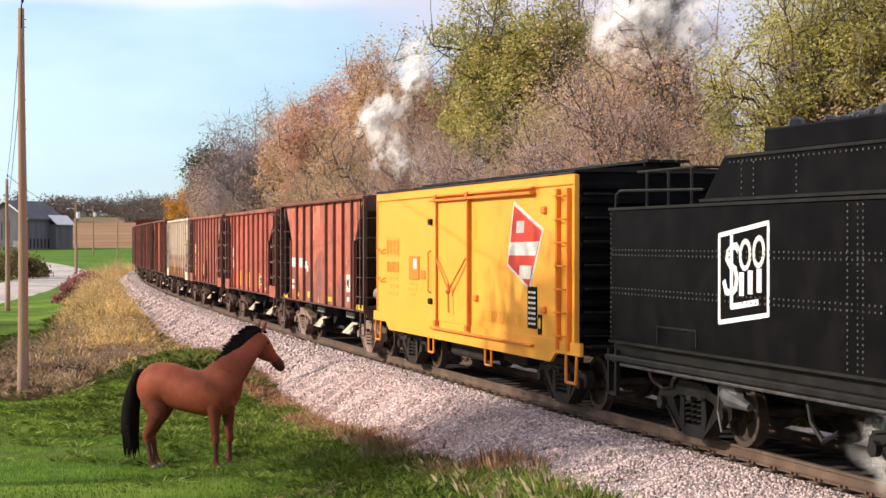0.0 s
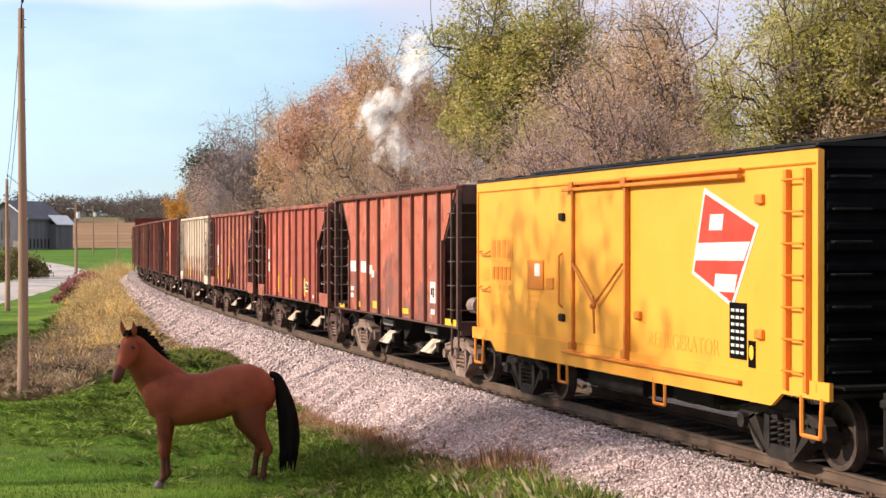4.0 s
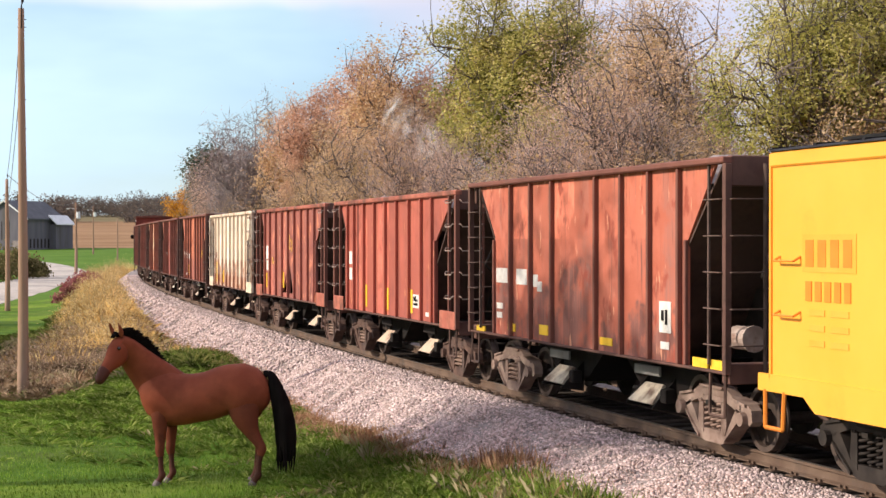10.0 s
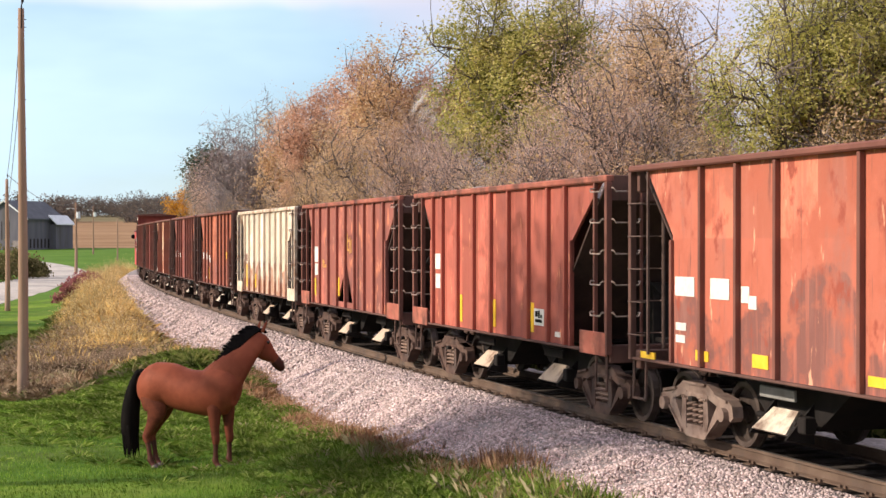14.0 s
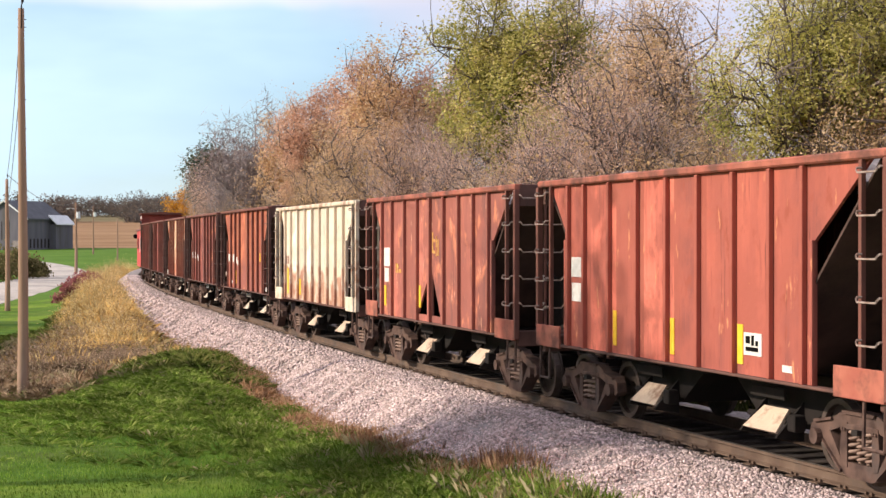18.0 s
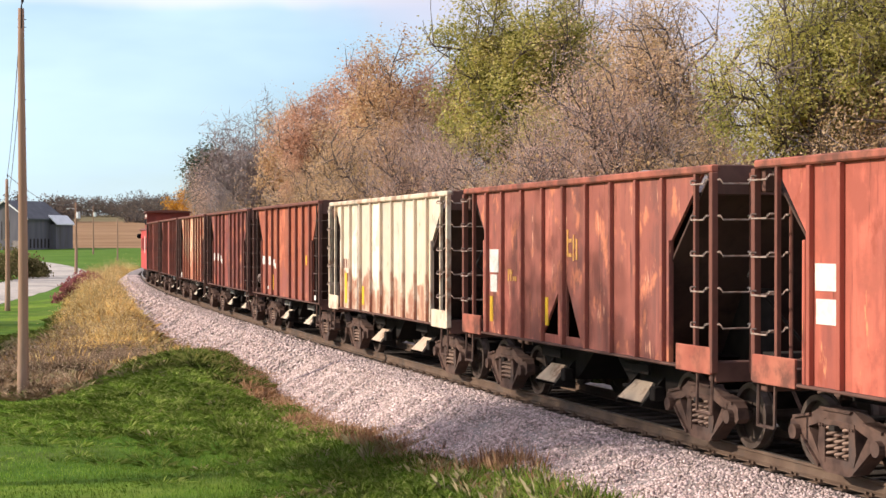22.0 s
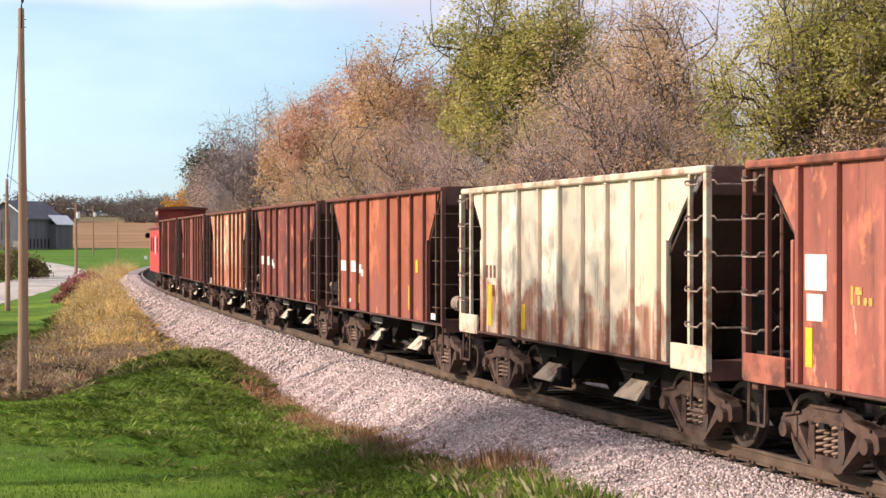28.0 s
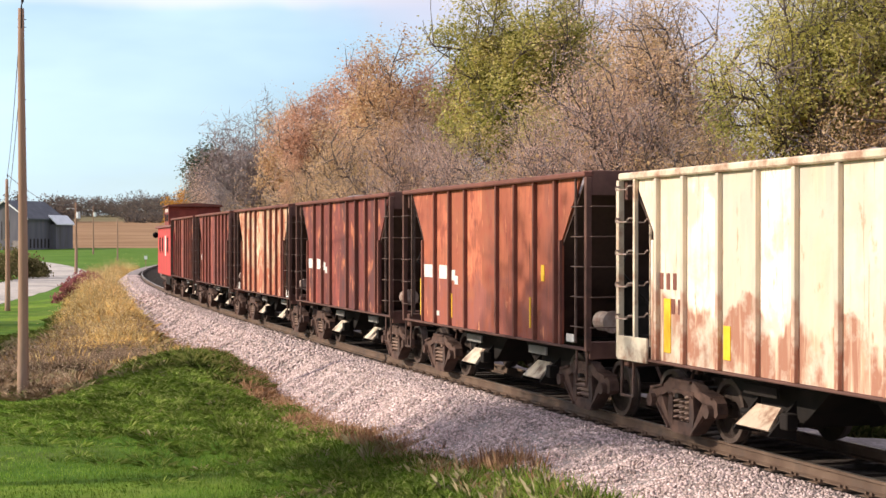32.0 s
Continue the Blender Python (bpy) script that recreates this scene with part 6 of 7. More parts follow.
def fuzz(name, label, m, x, y, z, seed, cat="weeds", l0=0.015, l1=0.05):
    """Seed heads and broken bits that stand about the tufts: x, y, z one value for each."""
    rng = np.random.default_rng(seed)
    v, f = leaf_cloud(rng, np.stack([x, y, z], 1), 0.001, len(x), l0, l1)
    return tagged(new(name, np_mesh(name, v, f, m)), label, cat, kind="stuff")


def along(rng, n, s0, s1, w0, w1):
    s, w = rng.uniform(s0, s1, n), rng.uniform(w0, w1, n)
    th = np.interp(s, _S, _TH)
    return np.interp(s, _S, _X) - w * np.sin(th), np.interp(s, _S, _Y) + w * np.cos(th), s, w


def tufted(rng, x, y, scale, seed):
    """Patchiness between 0 and 1 over the ground."""
    return 0.5 + 0.5 * np.sin(x * scale + 1.7 * np.sin(y * scale * 0.7 + seed)) * np.sin(y * scale * 0.9 + seed * 2)


# lawn
_rng = np.random.default_rng(41)
_x, _y, _s, _w = along(_rng, 150000, 3, 34, 5.0, 17.0)
_k = np.abs(_x / _y) < 0.33
_x, _y, _w = _x[_k], _y[_k], _w[_k]
strew("lawn_grass", "short bright green mown grass", M_GRASS, _x, _y, _rng.uniform(0.03, 0.085, len(_x)), 0.006, 42)
# rough grass of the bank and the mound
_x, _y, _s, _w = along(_rng, 100000, 0, 50, 3.3, 7.6)
_k = _rng.random(len(_x)) < np.clip((8.0 - _w) / 2.5, 0.1, 1)
strew("bank_grass", "green grass on the bank", M_GRASS_BANK, _x[_k], _y[_k], _rng.uniform(0.03, 0.11, _k.sum()), 0.0045, 43, 0.9)
_x, _y, _s, _w = along(_rng, 2600, 1, 37, 3.5, 7.4)
_k = _rng.random(len(_x)) < np.clip((7.0 - _w) / 2.2, 0.03, 1) * (0.35 + 0.65 * tufted(_rng, _x, _y, 0.8, 1))
_n = _k.sum()
tussocks("grass_tussocks", "green grass tussocks on the bank", M_GRASS_TUFT, _x[_k], _y[_k], 46, _rng.uniform(0.12, 0.30, _n), _rng.uniform(0.07, 0.19, _n), 0.004, 52)
_x, _y, _s, _w = along(_rng, 130, 2, 36, 3.6, 7.0)
_n = len(_x)
tussocks("straw_tufts", "pale straw tufts on the bank", M_DRY_PALE, _x, _y, 20, _rng.uniform(0.12, 0.28, _n), _rng.uniform(0.10, 0.22, _n), 0.0011, 53)
_x, _y, _s, _w = along(_rng, 520, 1.5, 13, 3.05, 4.3)
tussocks("grass_tussocks", "tall wispy green grass at the edge of the ballast", M_GRASS_TUFT, _x, _y, 34, _rng.uniform(0.10, 0.22, 520), _rng.uniform(0.12, 0.32, 520), 0.0018, 59, "grass", 0.7)
_x, _y, _s, _w = along(_rng, 420, 2.5, 8.4, 2.85, 3.6)
tussocks("grass_tussocks", "long green and yellow grass leaning over the ballast", M_GRASS_TUFT, _x, _y, 30, _rng.uniform(0.12, 0.26, 420), _rng.uniform(0.24, 0.46, 420), 0.0016, 64, "grass", 0.6)
_x, _y, _s, _w = along(_rng, 170, 1.5, 13, 3.0, 4.4)
tussocks("straw_tufts", "tall pale straw stalks at the edge of the ballast", M_DRY_PALE, _x, _y, 9, _rng.uniform(0.14, 0.28, 170), _rng.uniform(0.25, 0.50, 170), 0.0009, 60, "grass", 0.9)
_x, _y, _s, _w = along(_rng, 1100, 6.4, 16, 2.8, 3.45)
_h = _rng.uniform(0.24, 0.44, 1100) * (0.85 + 0.5 * np.exp(-((_s - 8.6) / 1.1) ** 2)) * (0.75 + 0.4 * tufted(_rng, _x, _y, 2.6, 3))
tussocks("rusty_weeds", "standing rust-brown weed stalks at the edge of the ballast", M_DRY_RUST, _x, _y, 26, _rng.uniform(0.08, 0.20, 1100), _h, 0.0013, 61, "weeds", 0.4)
_x, _y, _s, _w = along(_rng, 900, 7.5, 19, 3.15, 3.95)
tussocks("rusty_weeds", "brown dry weeds along the grass edge", M_DRY_RUST, _x, _y, 24, _rng.uniform(0.10, 0.22, 900), _rng.uniform(0.08, 0.26, 900), 0.0016, 62, "weeds", 0.6)
# rusty dry weeds along the foot of the ballast
_x, _y, _s, _w = along(_rng, 2300, 3, 50, 3.0, 4.6)
_k = (tufted(_rng, _x, _y, 0.9, 3) > _rng.random(len(_x))) & (_rng.random(len(_x)) < np.clip(1.0 - abs(_w - 3.6) * 1.3, 0, 1) * np.clip((_s - 6) / 12, 0.15, 1))
_n = _k.sum()
tussocks("rusty_weeds", "dry reddish-brown weeds at the ballast's foot", M_DRY_RUST, _x[_k], _y[_k], 30, _rng.uniform(0.10, 0.28, _n), _rng.uniform(0.05, 0.17, _n), 0.0018, 44, "weeds")
_fs = 10 + 38 * _rng.random(42000) ** 0.8
_fw = 3.75 + _rng.normal(0, 0.32, 42000) + 0.25 * np.sin(_fs * 0.9) + 0.15 * np.sin(_fs * 2.3)
_th = np.interp(_fs, _S, _TH)
_px, _py = np.interp(_fs, _S, _X) - _fw * np.sin(_th), np.interp(_fs, _S, _Y) + _fw * np.cos(_th)
fuzz("rusty_weeds", "low rust-orange dry weeds along the ballast", M_DRY_RUST, _px, _py, ground_z(_px, _py) + np.abs(_rng.normal(0, 0.10, 42000)) + 0.02, 73, "weeds", 0.014, 0.042)
_x, _y, _s, _w = along(_rng, 560, 4, 20, 3.75, 5.6)
tussocks("grass_tussocks", "long green grass at the top of the bank", M_GRASS_TUFT, _x, _y, 40, _rng.uniform(0.12, 0.28, 560), _rng.uniform(0.10, 0.26, 560), 0.0028, 57)
_x, _y, _s, _w = along(_rng, 620, 5.5, 24, 3.3, 4.3)
_n = len(_x)
tussocks("rusty_weeds", "taller thin brown weeds above the bank", M_DRY_RUST, _x, _y, 26, _rng.uniform(0.08, 0.20, _n), _rng.uniform(0.12, 0.40, _n) * np.where(tufted(_rng, _x, _y, 1.1, 5) > 0.5, 1.15, 0.6), 0.0011, 48, "weeds", 0.5)
_x, _y, _s, _w = along(_rng, 1100, 15, 40, 3.45, 4.35)
tussocks("rusty_weeds", "low tan weeds between grass and ballast", M_DRY_RUST, _x, _y, 26, _rng.uniform(0.12, 0.30, 1100), _rng.uniform(0.05, 0.16, 1100), 0.002, 49, "weeds")
# brown weeds by the pole and the mound
_x, _y, _s, _w = along(_rng, 3900, 24, 66, 4.2, 13.5)
_mound = np.hypot((_x + 5.6) / 2.9, (_y - 37) / 5.5) > 0.8 + 0.3 * _rng.random(len(_x))
_k = (tufted(_rng, _x, _y, 0.5, 7) * 1.0 > _rng.random(len(_x))) & _mound & (_w < np.interp(_s, [24, 34, 40, 46, 54], [13, 9.6, 8.0, 6.9, 5.6]) + _rng.normal(0, 0.4, len(_x)))
_n = _k.sum()
_bh = _rng.uniform(0.14, 0.58, _n)
tussocks("brown_weeds", "dull pinkish-brown withered weeds", M_DRY_BROWN, _x[_k], _y[_k], 56, _rng.uniform(0.25, 0.6, _n), _bh, 0.0017, 45, "weeds")
_i = _rng.integers(0, _n, 60000)
_px, _py = _x[_k][_i] + _rng.normal(0, 0.28, 60000), _y[_k][_i] + _rng.normal(0, 0.28, 60000)
fuzz("weed_seed_heads", "dry brown seed heads on withered weeds", M_DRY_BROWN, _px, _py, ground_z(_px, _py) + _bh[_i] * _rng.uniform(0.35, 1.15, 60000), 71)
_x, _y, _s, _w = along(_rng, 5600, 23, 62, 3.9, 13.0)
_k = (tufted(_rng, _x, _y, 0.7, 4) > _rng.random(len(_x)) * 1.05) & (_s > 22.5 + (_w - 4) * 1.0) & (_w < np.interp(_s, [24, 36, 44, 54], [13, 11, 9.5, 7.0]))
_n = _k.sum()
tussocks("weed_grass", "rough dark green grass among withered weeds", M_WEED_GREEN, _x[_k], _y[_k], 48, _rng.uniform(0.2, 0.5, _n), _rng.uniform(0.14, 0.40, _n), 0.003, 46)
_x, _y = _rng.normal(-6.0, 1.5, 1500), _rng.normal(37.0, 4.0, 1500)
_k = beside(_x, _y)[1] > 4.5 + _rng.normal(0, 0.25, 1500)
_x, _y = _x[_k], _y[_k]
tussocks("grass_tussocks", "rough green grass over a low mound", M_GRASS_TUFT, _x, _y, 44, _rng.uniform(0.2, 0.42, len(_x)), _rng.uniform(0.08, 0.24, len(_x)), 0.0034, 54)
_x, _y, _s, _w = along(_rng, 120, 24, 44, 5.5, 9.5)
_n = len(_x)
tussocks("straw_tufts", "pale straw tufts by the wooden pole", M_DRY_PALE, _x, _y, 36, _rng.uniform(0.2, 0.4, _n), _rng.uniform(0.2, 0.5, _n), 0.0022, 50)
_x, _y, _s, _w = along(_rng, 900, 25, 46, 4.6, 11.0)
_k = (tufted(_rng, _x, _y, 0.45, 9) > 0.35 + 0.5 * _rng.random(900)) & (_s > 24 + (_w - 4) * 1.6) & (_w < np.interp(_s, [34, 46], [9.0, 7.0]))
_n = _k.sum()
tussocks("golden_grass", "straw-gold grass tufts among brown weeds", M_DRY_GOLD, _x[_k], _y[_k], 40, _rng.uniform(0.2, 0.45, _n), _rng.uniform(0.3, 0.75, _n), 0.003, 58)
# dark tufts added along the ballast's far foot to blacken the view under cars
_x, _y, _s, _w = along(_rng, 1000, -8, 70, -4.6, -2.5)
tussocks("weed_grass", "dark tufts added behind the track to blacken the view under the cars", M_TUFT_ADDED, _x, _y, 30, _rng.uniform(0.3, 0.6, 1000), _rng.uniform(0.4, 0.85, 1000), 0.008, 56)
# tall golden grass
_x, _y, _s, _w = along(_rng, 4600, 37, 165, 2.7, 8.8)
_edge = np.interp(_s, [37, 50, 80, 110, 165], [7.4, 6.8, 5.7, 5.3, 5.3])
_k = (_w < _edge) & (_rng.random(len(_x)) < 0.35 + 0.65 * tufted(_rng, _x, _y, 0.55, 2)) & ((_s > 50) | (_w > 4.5)) & (_w > np.interp(_s, [37, 60, 85], [3.75, 3.6, 2.75]))
_n = _k.sum()
_h = _rng.uniform(0.5, 1.05, _n) * np.interp(_s[_k], [41, 55, 85, 120], [0.8, 1.15, 1.6, 2.0]) * np.clip((_w[_k] - np.interp(_s[_k], [60, 85], [3.0, 2.2])) / 1.2, 0.35, 1) * np.clip((_edge[_k] + 0.9 - _w[_k]) / 1.8, 0.3, 1) * (0.62 + 0.62 * tufted(_rng, _x[_k], _y[_k], 1.5, 6))
tussocks("golden_grass", "tall dry golden prairie grass beside the ballast", M_DRY_GOLD, _x[_k], _y[_k], 44, _rng.uniform(0.25, 0.6, _n), _h, 0.0042, 47)
_i = _rng.integers(0, _n, 90000)
_px, _py = _x[_k][_i] + _rng.normal(0, 0.30, 90000), _y[_k][_i] + _rng.normal(0, 0.30, 90000)
fuzz("grass_plumes", "feathery pale plumes on golden grass", M_PLUME, _px, _py, ground_z(_px, _py) + _h[_i] * _rng.uniform(0.5, 1.12, 90000), 72, "grass", 0.02, 0.07)


def bush(name, label, m, x, y, r, h, n, size, seed, group=""):
    """A shrub: stems and a crown of single leaves in uneven clumps."""
    rng = np.random.default_rng(seed)
    t = thing(name, label, "shrub", group, at=Matrix.Translation((x, y, gz(x, y))))
    tips = np.stack([rng.normal(0, r * 0.45, 40), rng.normal(0, r * 0.45, 40), h * (0.25 + 0.7 * rng.random(40))], 1)
    tips[:, 2] *= np.clip(1.15 - (np.hypot(tips[:, 0], tips[:, 1]) / (r * 1.3)) ** 2, 0.25, 1)
    sh = Shape()
    for p in tips[::2]:
        sh.tube((p[0] * 0.15, p[1] * 0.15, -0.1), tuple(p), 0.03, 0.01, 4)
    part("stems", sh, M_BARK, t)
    v, f = leaf_cloud(rng, tips, r * 0.16, n, size * 0.6, size * 1.3)
    part("crown", np_mesh("crown", v, f, m), None, t)
    return t


for i, (px_x, y, r, h) in enumerate(((136, 92, 0.9, 1.0), (150, 98, 1.0, 1.25), (163, 105, 1.0, 1.2), (122, 84, 0.7, 0.8))):
    bush("shrub", "low dark red shrub beside the road", M_SUMAC, at_px(px_x, y), y, r, h, 1500, 0.16, 60 + i, "red shrubs by the road")
for i, (px_x, y, r, h, ) in enumerate(((42, 172, 2.2, 2.2), (68, 178, 1.5, 1.4), (12, 170, 2.6, 3.0), (-30, 160, 3.6, 3.2))):
    bush("shrub", "dull olive-brown roadside shrub", M_BRUSH, at_px(px_x, y), y, r, h, 2600, 0.3, 70 + i, "dark shrubs by the road")

# far woods on the hill, and hedges between the fields
_rng = np.random.default_rng(51)
_c = []
for px0, px1, yy, h0, h1, n in ((-60, 130, 640, 6, 11, 60), (90, 330, 820, 5, 10, 110), (215, 330, 700, 6, 12, 45), (225, 330, 640, 1.5, 3.5, 40), (-200, -50, 640, 6, 11, 40), (330, 900, 700, 6, 12, 60)):
    for _ in range(n):
        q = _rng.uniform(px0, px1)
        d = yy + _rng.uniform(-25, 25)
        hh, x0 = _rng.uniform(h0, h1), at_px(q, d)
        for _k in range(12):
            _c.append((x0 + _rng.normal(0, hh * 0.22), d + _rng.normal(0, hh * 0.22), gz(x0, d) + hh * _rng.uniform(0.15, 1.0)))
_lv, _lf = leaf_cloud(_rng, np.array(_c), 0.8, 70000, 0.4, 1.0)
tagged(new("far_woods", np_mesh("far_woods", _lv, _lf, M_LEAF_FAR)), "dark autumn woods along the far ridge", "woods", kind="stuff")

T_HIGH = make_tree(21, 13.2, 3.2, M_LEAF_OLIVE, 6000, 0.12, 0.22, 0.5, 700, start=0.70)
# trees out of view on the sunny side, whose shade falls in patches across the grass and the ballast
for x, y, turn, sc, me in ((-22.6, 20.2, 120, 1.2, T_HIGH), (-20.5, 16.0, 200, 0.72, T_BARE_B)):
    plant(me, L_BARE if me is T_BARE_B else L_OLIVE, x, y, turn, sc, "trees beside the lawn")
T_LOW = make_tree(24, 9.4, 3.2, M_LEAF_OLIVE, 22000, 0.16, 0.30, 0.6, 400, start=0.12)
for x, y, turn, sc in ((-25.5, 35.0, 30, 0.84), (-27.5, 43.5, 140, 0.92), (-29, 50, 250, 0.9), (-31, 57, 80, 0.9), (-33, 64.5, 200, 0.9)):
    plant(T_LOW, L_OLIVE, x, y, turn, sc, "trees beyond the road")


# ---- road ----
_rc = [(-16, 16), (-22, 56), (-29.4, 96), (-32.9, 118), (-37.4, 143), (-42, 170), (-46.5, 198), (-55, 228), (-70, 262), (-92, 300)]
_pts = []
for i in range(len(_rc) - 1):
    for k in range(12):
        t = k / 12
        p0, p1, p2, p3 = (_rc[max(0, min(len(_rc) - 1, i + j))] for j in (-1, 0, 1, 2))
        _pts.append(tuple(0.5 * (2 * p1[a] + (p2[a] - p0[a]) * t + (2 * p0[a] - 5 * p1[a] + 4 * p2[a] - p3[a]) * t * t + (3 * p1[a] - p0[a] - 3 * p2[a] + p3[a]) * t ** 3) for a in (0, 1)))
_rv = []
for i, p in enumerate(_pts):
    a, b = Vector(_pts[max(0, i - 1)]), Vector(_pts[min(len(_pts) - 1, i + 1)])
    d = (b - a).normalized()
    nrm = Vector((-d.y, d.x))
    for o in (-3.2, -2.2, 0, 2.2, 3.2):
        q = Vector(p) + nrm * o
        _rv.append((q.x, q.y, gz(q.x, q.y) + (0.10 if abs(o) < 3 else 0.02)))
road = tagged(new("road", np_mesh("road", _rv, grid_faces(len(_pts), 5), M_ROAD, True)), "pale sunlit country road curving past the line", "road", kind="structure")


# ---- poles and wires ----
def utility_pole(x, y, h, r, label, arm=False, transformer=False, z=None):
    p = thing("utility_pole", label, "utility pole", "utility poles", at=Matrix.Translation((x, y, gz(x, y) - 0.3 if z is None else z)))
    rr = []
    for k in range(13):
        t = k / 12
        q = r * (1.12 - 0.55 * t)
        rr.append([(q * math.cos(2 * math.pi * i / 14) + 0.02 * math.sin(t * 5), q * math.sin(2 * math.pi * i / 14), h * t) for i in range(14)])
    part("shaft", Shape().rings(rr), M_POLE, p, smooth=True)
    if arm:
        part("crossarm", Shape().box(-0.9, 0.9, -0.06, 0.06, h - 0.7, h - 0.58, 0.01), M_POLE, p)
    part("top_pin", Shape().path([(0.0, -0.06, h - 0.45), (0.0, -0.05, h + 0.05), (0.01, 0, h + 0.16)], 0.018, 6), M_GRIME, p, "iron pin")
    part("insulator", Shape().tube((0.01, 0, h + 0.14), (0.01, 0, h + 0.26), 0.035, 0.028, 8), M_GRIME, p)
    for z in (0.25, 0.42, 2.05, 2.7):
        part("bolt", Shape().tube((-0.095, 0, h - z), (0.095, 0, h - z), 0.010, n=6), M_GRIME, p)
    if transformer:
        part("transformer", Shape().tube((0.32, -0.1, h - 2.0), (0.32, -0.1, h - 1.2), 0.24, 0.24, 14), M_TIN, p, "pale grey transformer can")
        part("lamp_arm", Shape().path([(0, 0, h - 0.9), (-0.6, 0, h - 0.7), (-0.9, 0, h - 0.75)], 0.03).box(-1.15, -0.85, -0.1, 0.1, h - 0.85, h - 0.72), M_TIN, p)
    return p


POLES = []
for px_x, y, h, r, tr in ((39.5, 36.2, 9.03, 0.118, False), (13, 82, 7.0, 0.13, False), (134.5, 200, 9.2, 0.19, True), (165, 300, 9.3, 0.15, True), (208, 262, 7.2, 0.13, False)):
    x = at_px(px_x, y)
    utility_pole(x, y, h, r, "weathered brown wooden utility pole" if y < 150 else "distant wooden utility pole by the field", transformer=tr)
    POLES.append((x, y, gz(x, y) - 0.08 + h))
utility_pole(-13.0, -6.0, 9.6, 0.115, "weathered brown wooden utility pole", )
_ends = [(-13.0, -6.0, gz(-13, -6) + 9.3)] + POLES[:1]
for i, (a, b, sag) in enumerate(((_ends[0], POLES[0], 0.1), (POLES[0], POLES[1], 0.5), (POLES[1], POLES[2], 1.0), (POLES[2], POLES[3], 1.0))):
    a, b = Vector(a), Vector(b)
    pts = [a.lerp(b, k / 14) - Vector((0, 0, 4 * sag * (k / 14) * (1 - k / 14))) for k in range(15)]
    tagged(new("power_line", Shape().path(pts, 0.011 if i < 2 else 0.02, 4).mesh("power_line", M_WIRE)), "thin dark overhead wire between wooden poles", "overhead wire", "overhead wires")
    if i == 1:
        low = [p - Vector((0, 0, 1.4)) for p in pts]
        tagged(new("power_line", Shape().path(low, 0.011, 4).mesh("power_line", M_WIRE)), "thin dark overhead wire between wooden poles", "overhead wire", "overhead wires")


# ---- barn ----
def barn():
    y = 332.0
    x = at_px(9, y)
    axis = Vector((math.cos(radians(70)), math.sin(radians(70)), 0))
    L, W, H, R = 6.8, 5.3, 6.6, 10.1
    mid = Vector((x, y, 0)) + axis * L
    b = thing("barn", "weathered grey wooden barn with dark gable roof", "barn", at=Matrix.Translation((mid.x, mid.y, gz(x, y) - 0.1)) @ Matrix.Rotation(radians(70), 4, "Z"))
    # the gable end faces -x, the long side that shows faces -y
    part("wall", Shape().prism([(-W, 0), (W, 0), (W, H), (0, R), (-W, H)], "x", -L, -L + 0.25), M_BARN, b)
    part("wall", Shape().prism([(-W, 0), (W, 0), (W, H), (0, R), (-W, H)], "x", L - 0.25, L), M_BARN, b)
    for e in (-1, 1):
        part("wall", Shape().box(-L + 0.25, L - 0.25, min(e * W, e * (W - 0.25)), max(e * W, e * (W - 0.25)), 0, H), M_BARN, b)
        k = 0.5
        dz = (R - H) / W
        part("roof", Shape().prism([(0, R + 0.05), (0, R + 0.3), (e * (W + k), H - k * dz + 0.3), (e * (W + k), H - k * dz + 0.05)], "x", -L - 0.4, L + 0.4), M_BARNROOF, b)
        part("rake_board", Shape().prism([(0, R + 0.0), (0, R + 0.34), (e * (W + k), H - k * dz + 0.34), (e * (W + k), H - k * dz + 0.0)], "x", -L - 0.5, -L - 0.4), M_TIN, b, "pale rake board")
    part("foundation", Shape().box(-L - 0.12, -L, -W, -W + 3.4, 0, 2.0), M_BALLAST, b, "pale stone foundation")
    for i in range(7):
        part("board_gap", Shape().box(-L - 0.03, -L, -W + 4.2 + i * 0.9, -W + 4.4 + i * 0.9, 2.2, 6.0), M_DARK, b)
    for i in range(6):
        part("board_gap", Shape().box(-L + 1.0 + i * 1.3, -L + 1.5 + i * 1.3, -W - 0.03, -W, 0.5, 2.4), M_DARK, b)
    lean = part("lean_to", Shape().box(1.2, L + 0.8, -W - 1.6, -W, 0, 5.4), M_BARN, b)
    part("lean_to_roof", Shape().prism([(-W - 2.0, 5.3), (-W - 2.0, 5.5), (-W + 0.0, 7.4), (-W + 0.0, 7.1)], "x", 0.9, L + 1.1), M_TIN, lean, "bright sheet metal roof")
    return b


barn()
_sg = thing("roadside_sign", "small pale roadside sign on a post", "sign", at=Matrix.Translation((at_px(258, 230), 230, gz(at_px(258, 230), 230))))
part("post", Shape().box(-0.05, 0.05, -0.05, 0.05, -0.2, 1.6), M_POLE, _sg)
part("board", Shape().box(-0.22, 0.22, -0.07, -0.05, 1.2, 1.7), M_TIN, _sg)


# ---- horse ----
M_COAT = mat("bay_coat", (0.20, 0.050, 0.027), (0.27, 0.074, 0.040), rough=0.6, scale=2.6, stain=(0.165, 0.044, 0.024), stain_amt=0.48, stain_scale=1.6, bump=0.08, bscale=60, spec=0.08)
M_COAT_LEG = mat("leg_coat", (0.125, 0.035, 0.02), (0.18, 0.052, 0.029), rough=0.6, scale=3, stain=(0.08, 0.025, 0.016), stain_scale=3, spec=0.08)
M_COAT_DARK = mat("dark_points", (0.055, 0.019, 0.013), (0.095, 0.030, 0.020), rough=0.6, scale=4, spec=0.2)
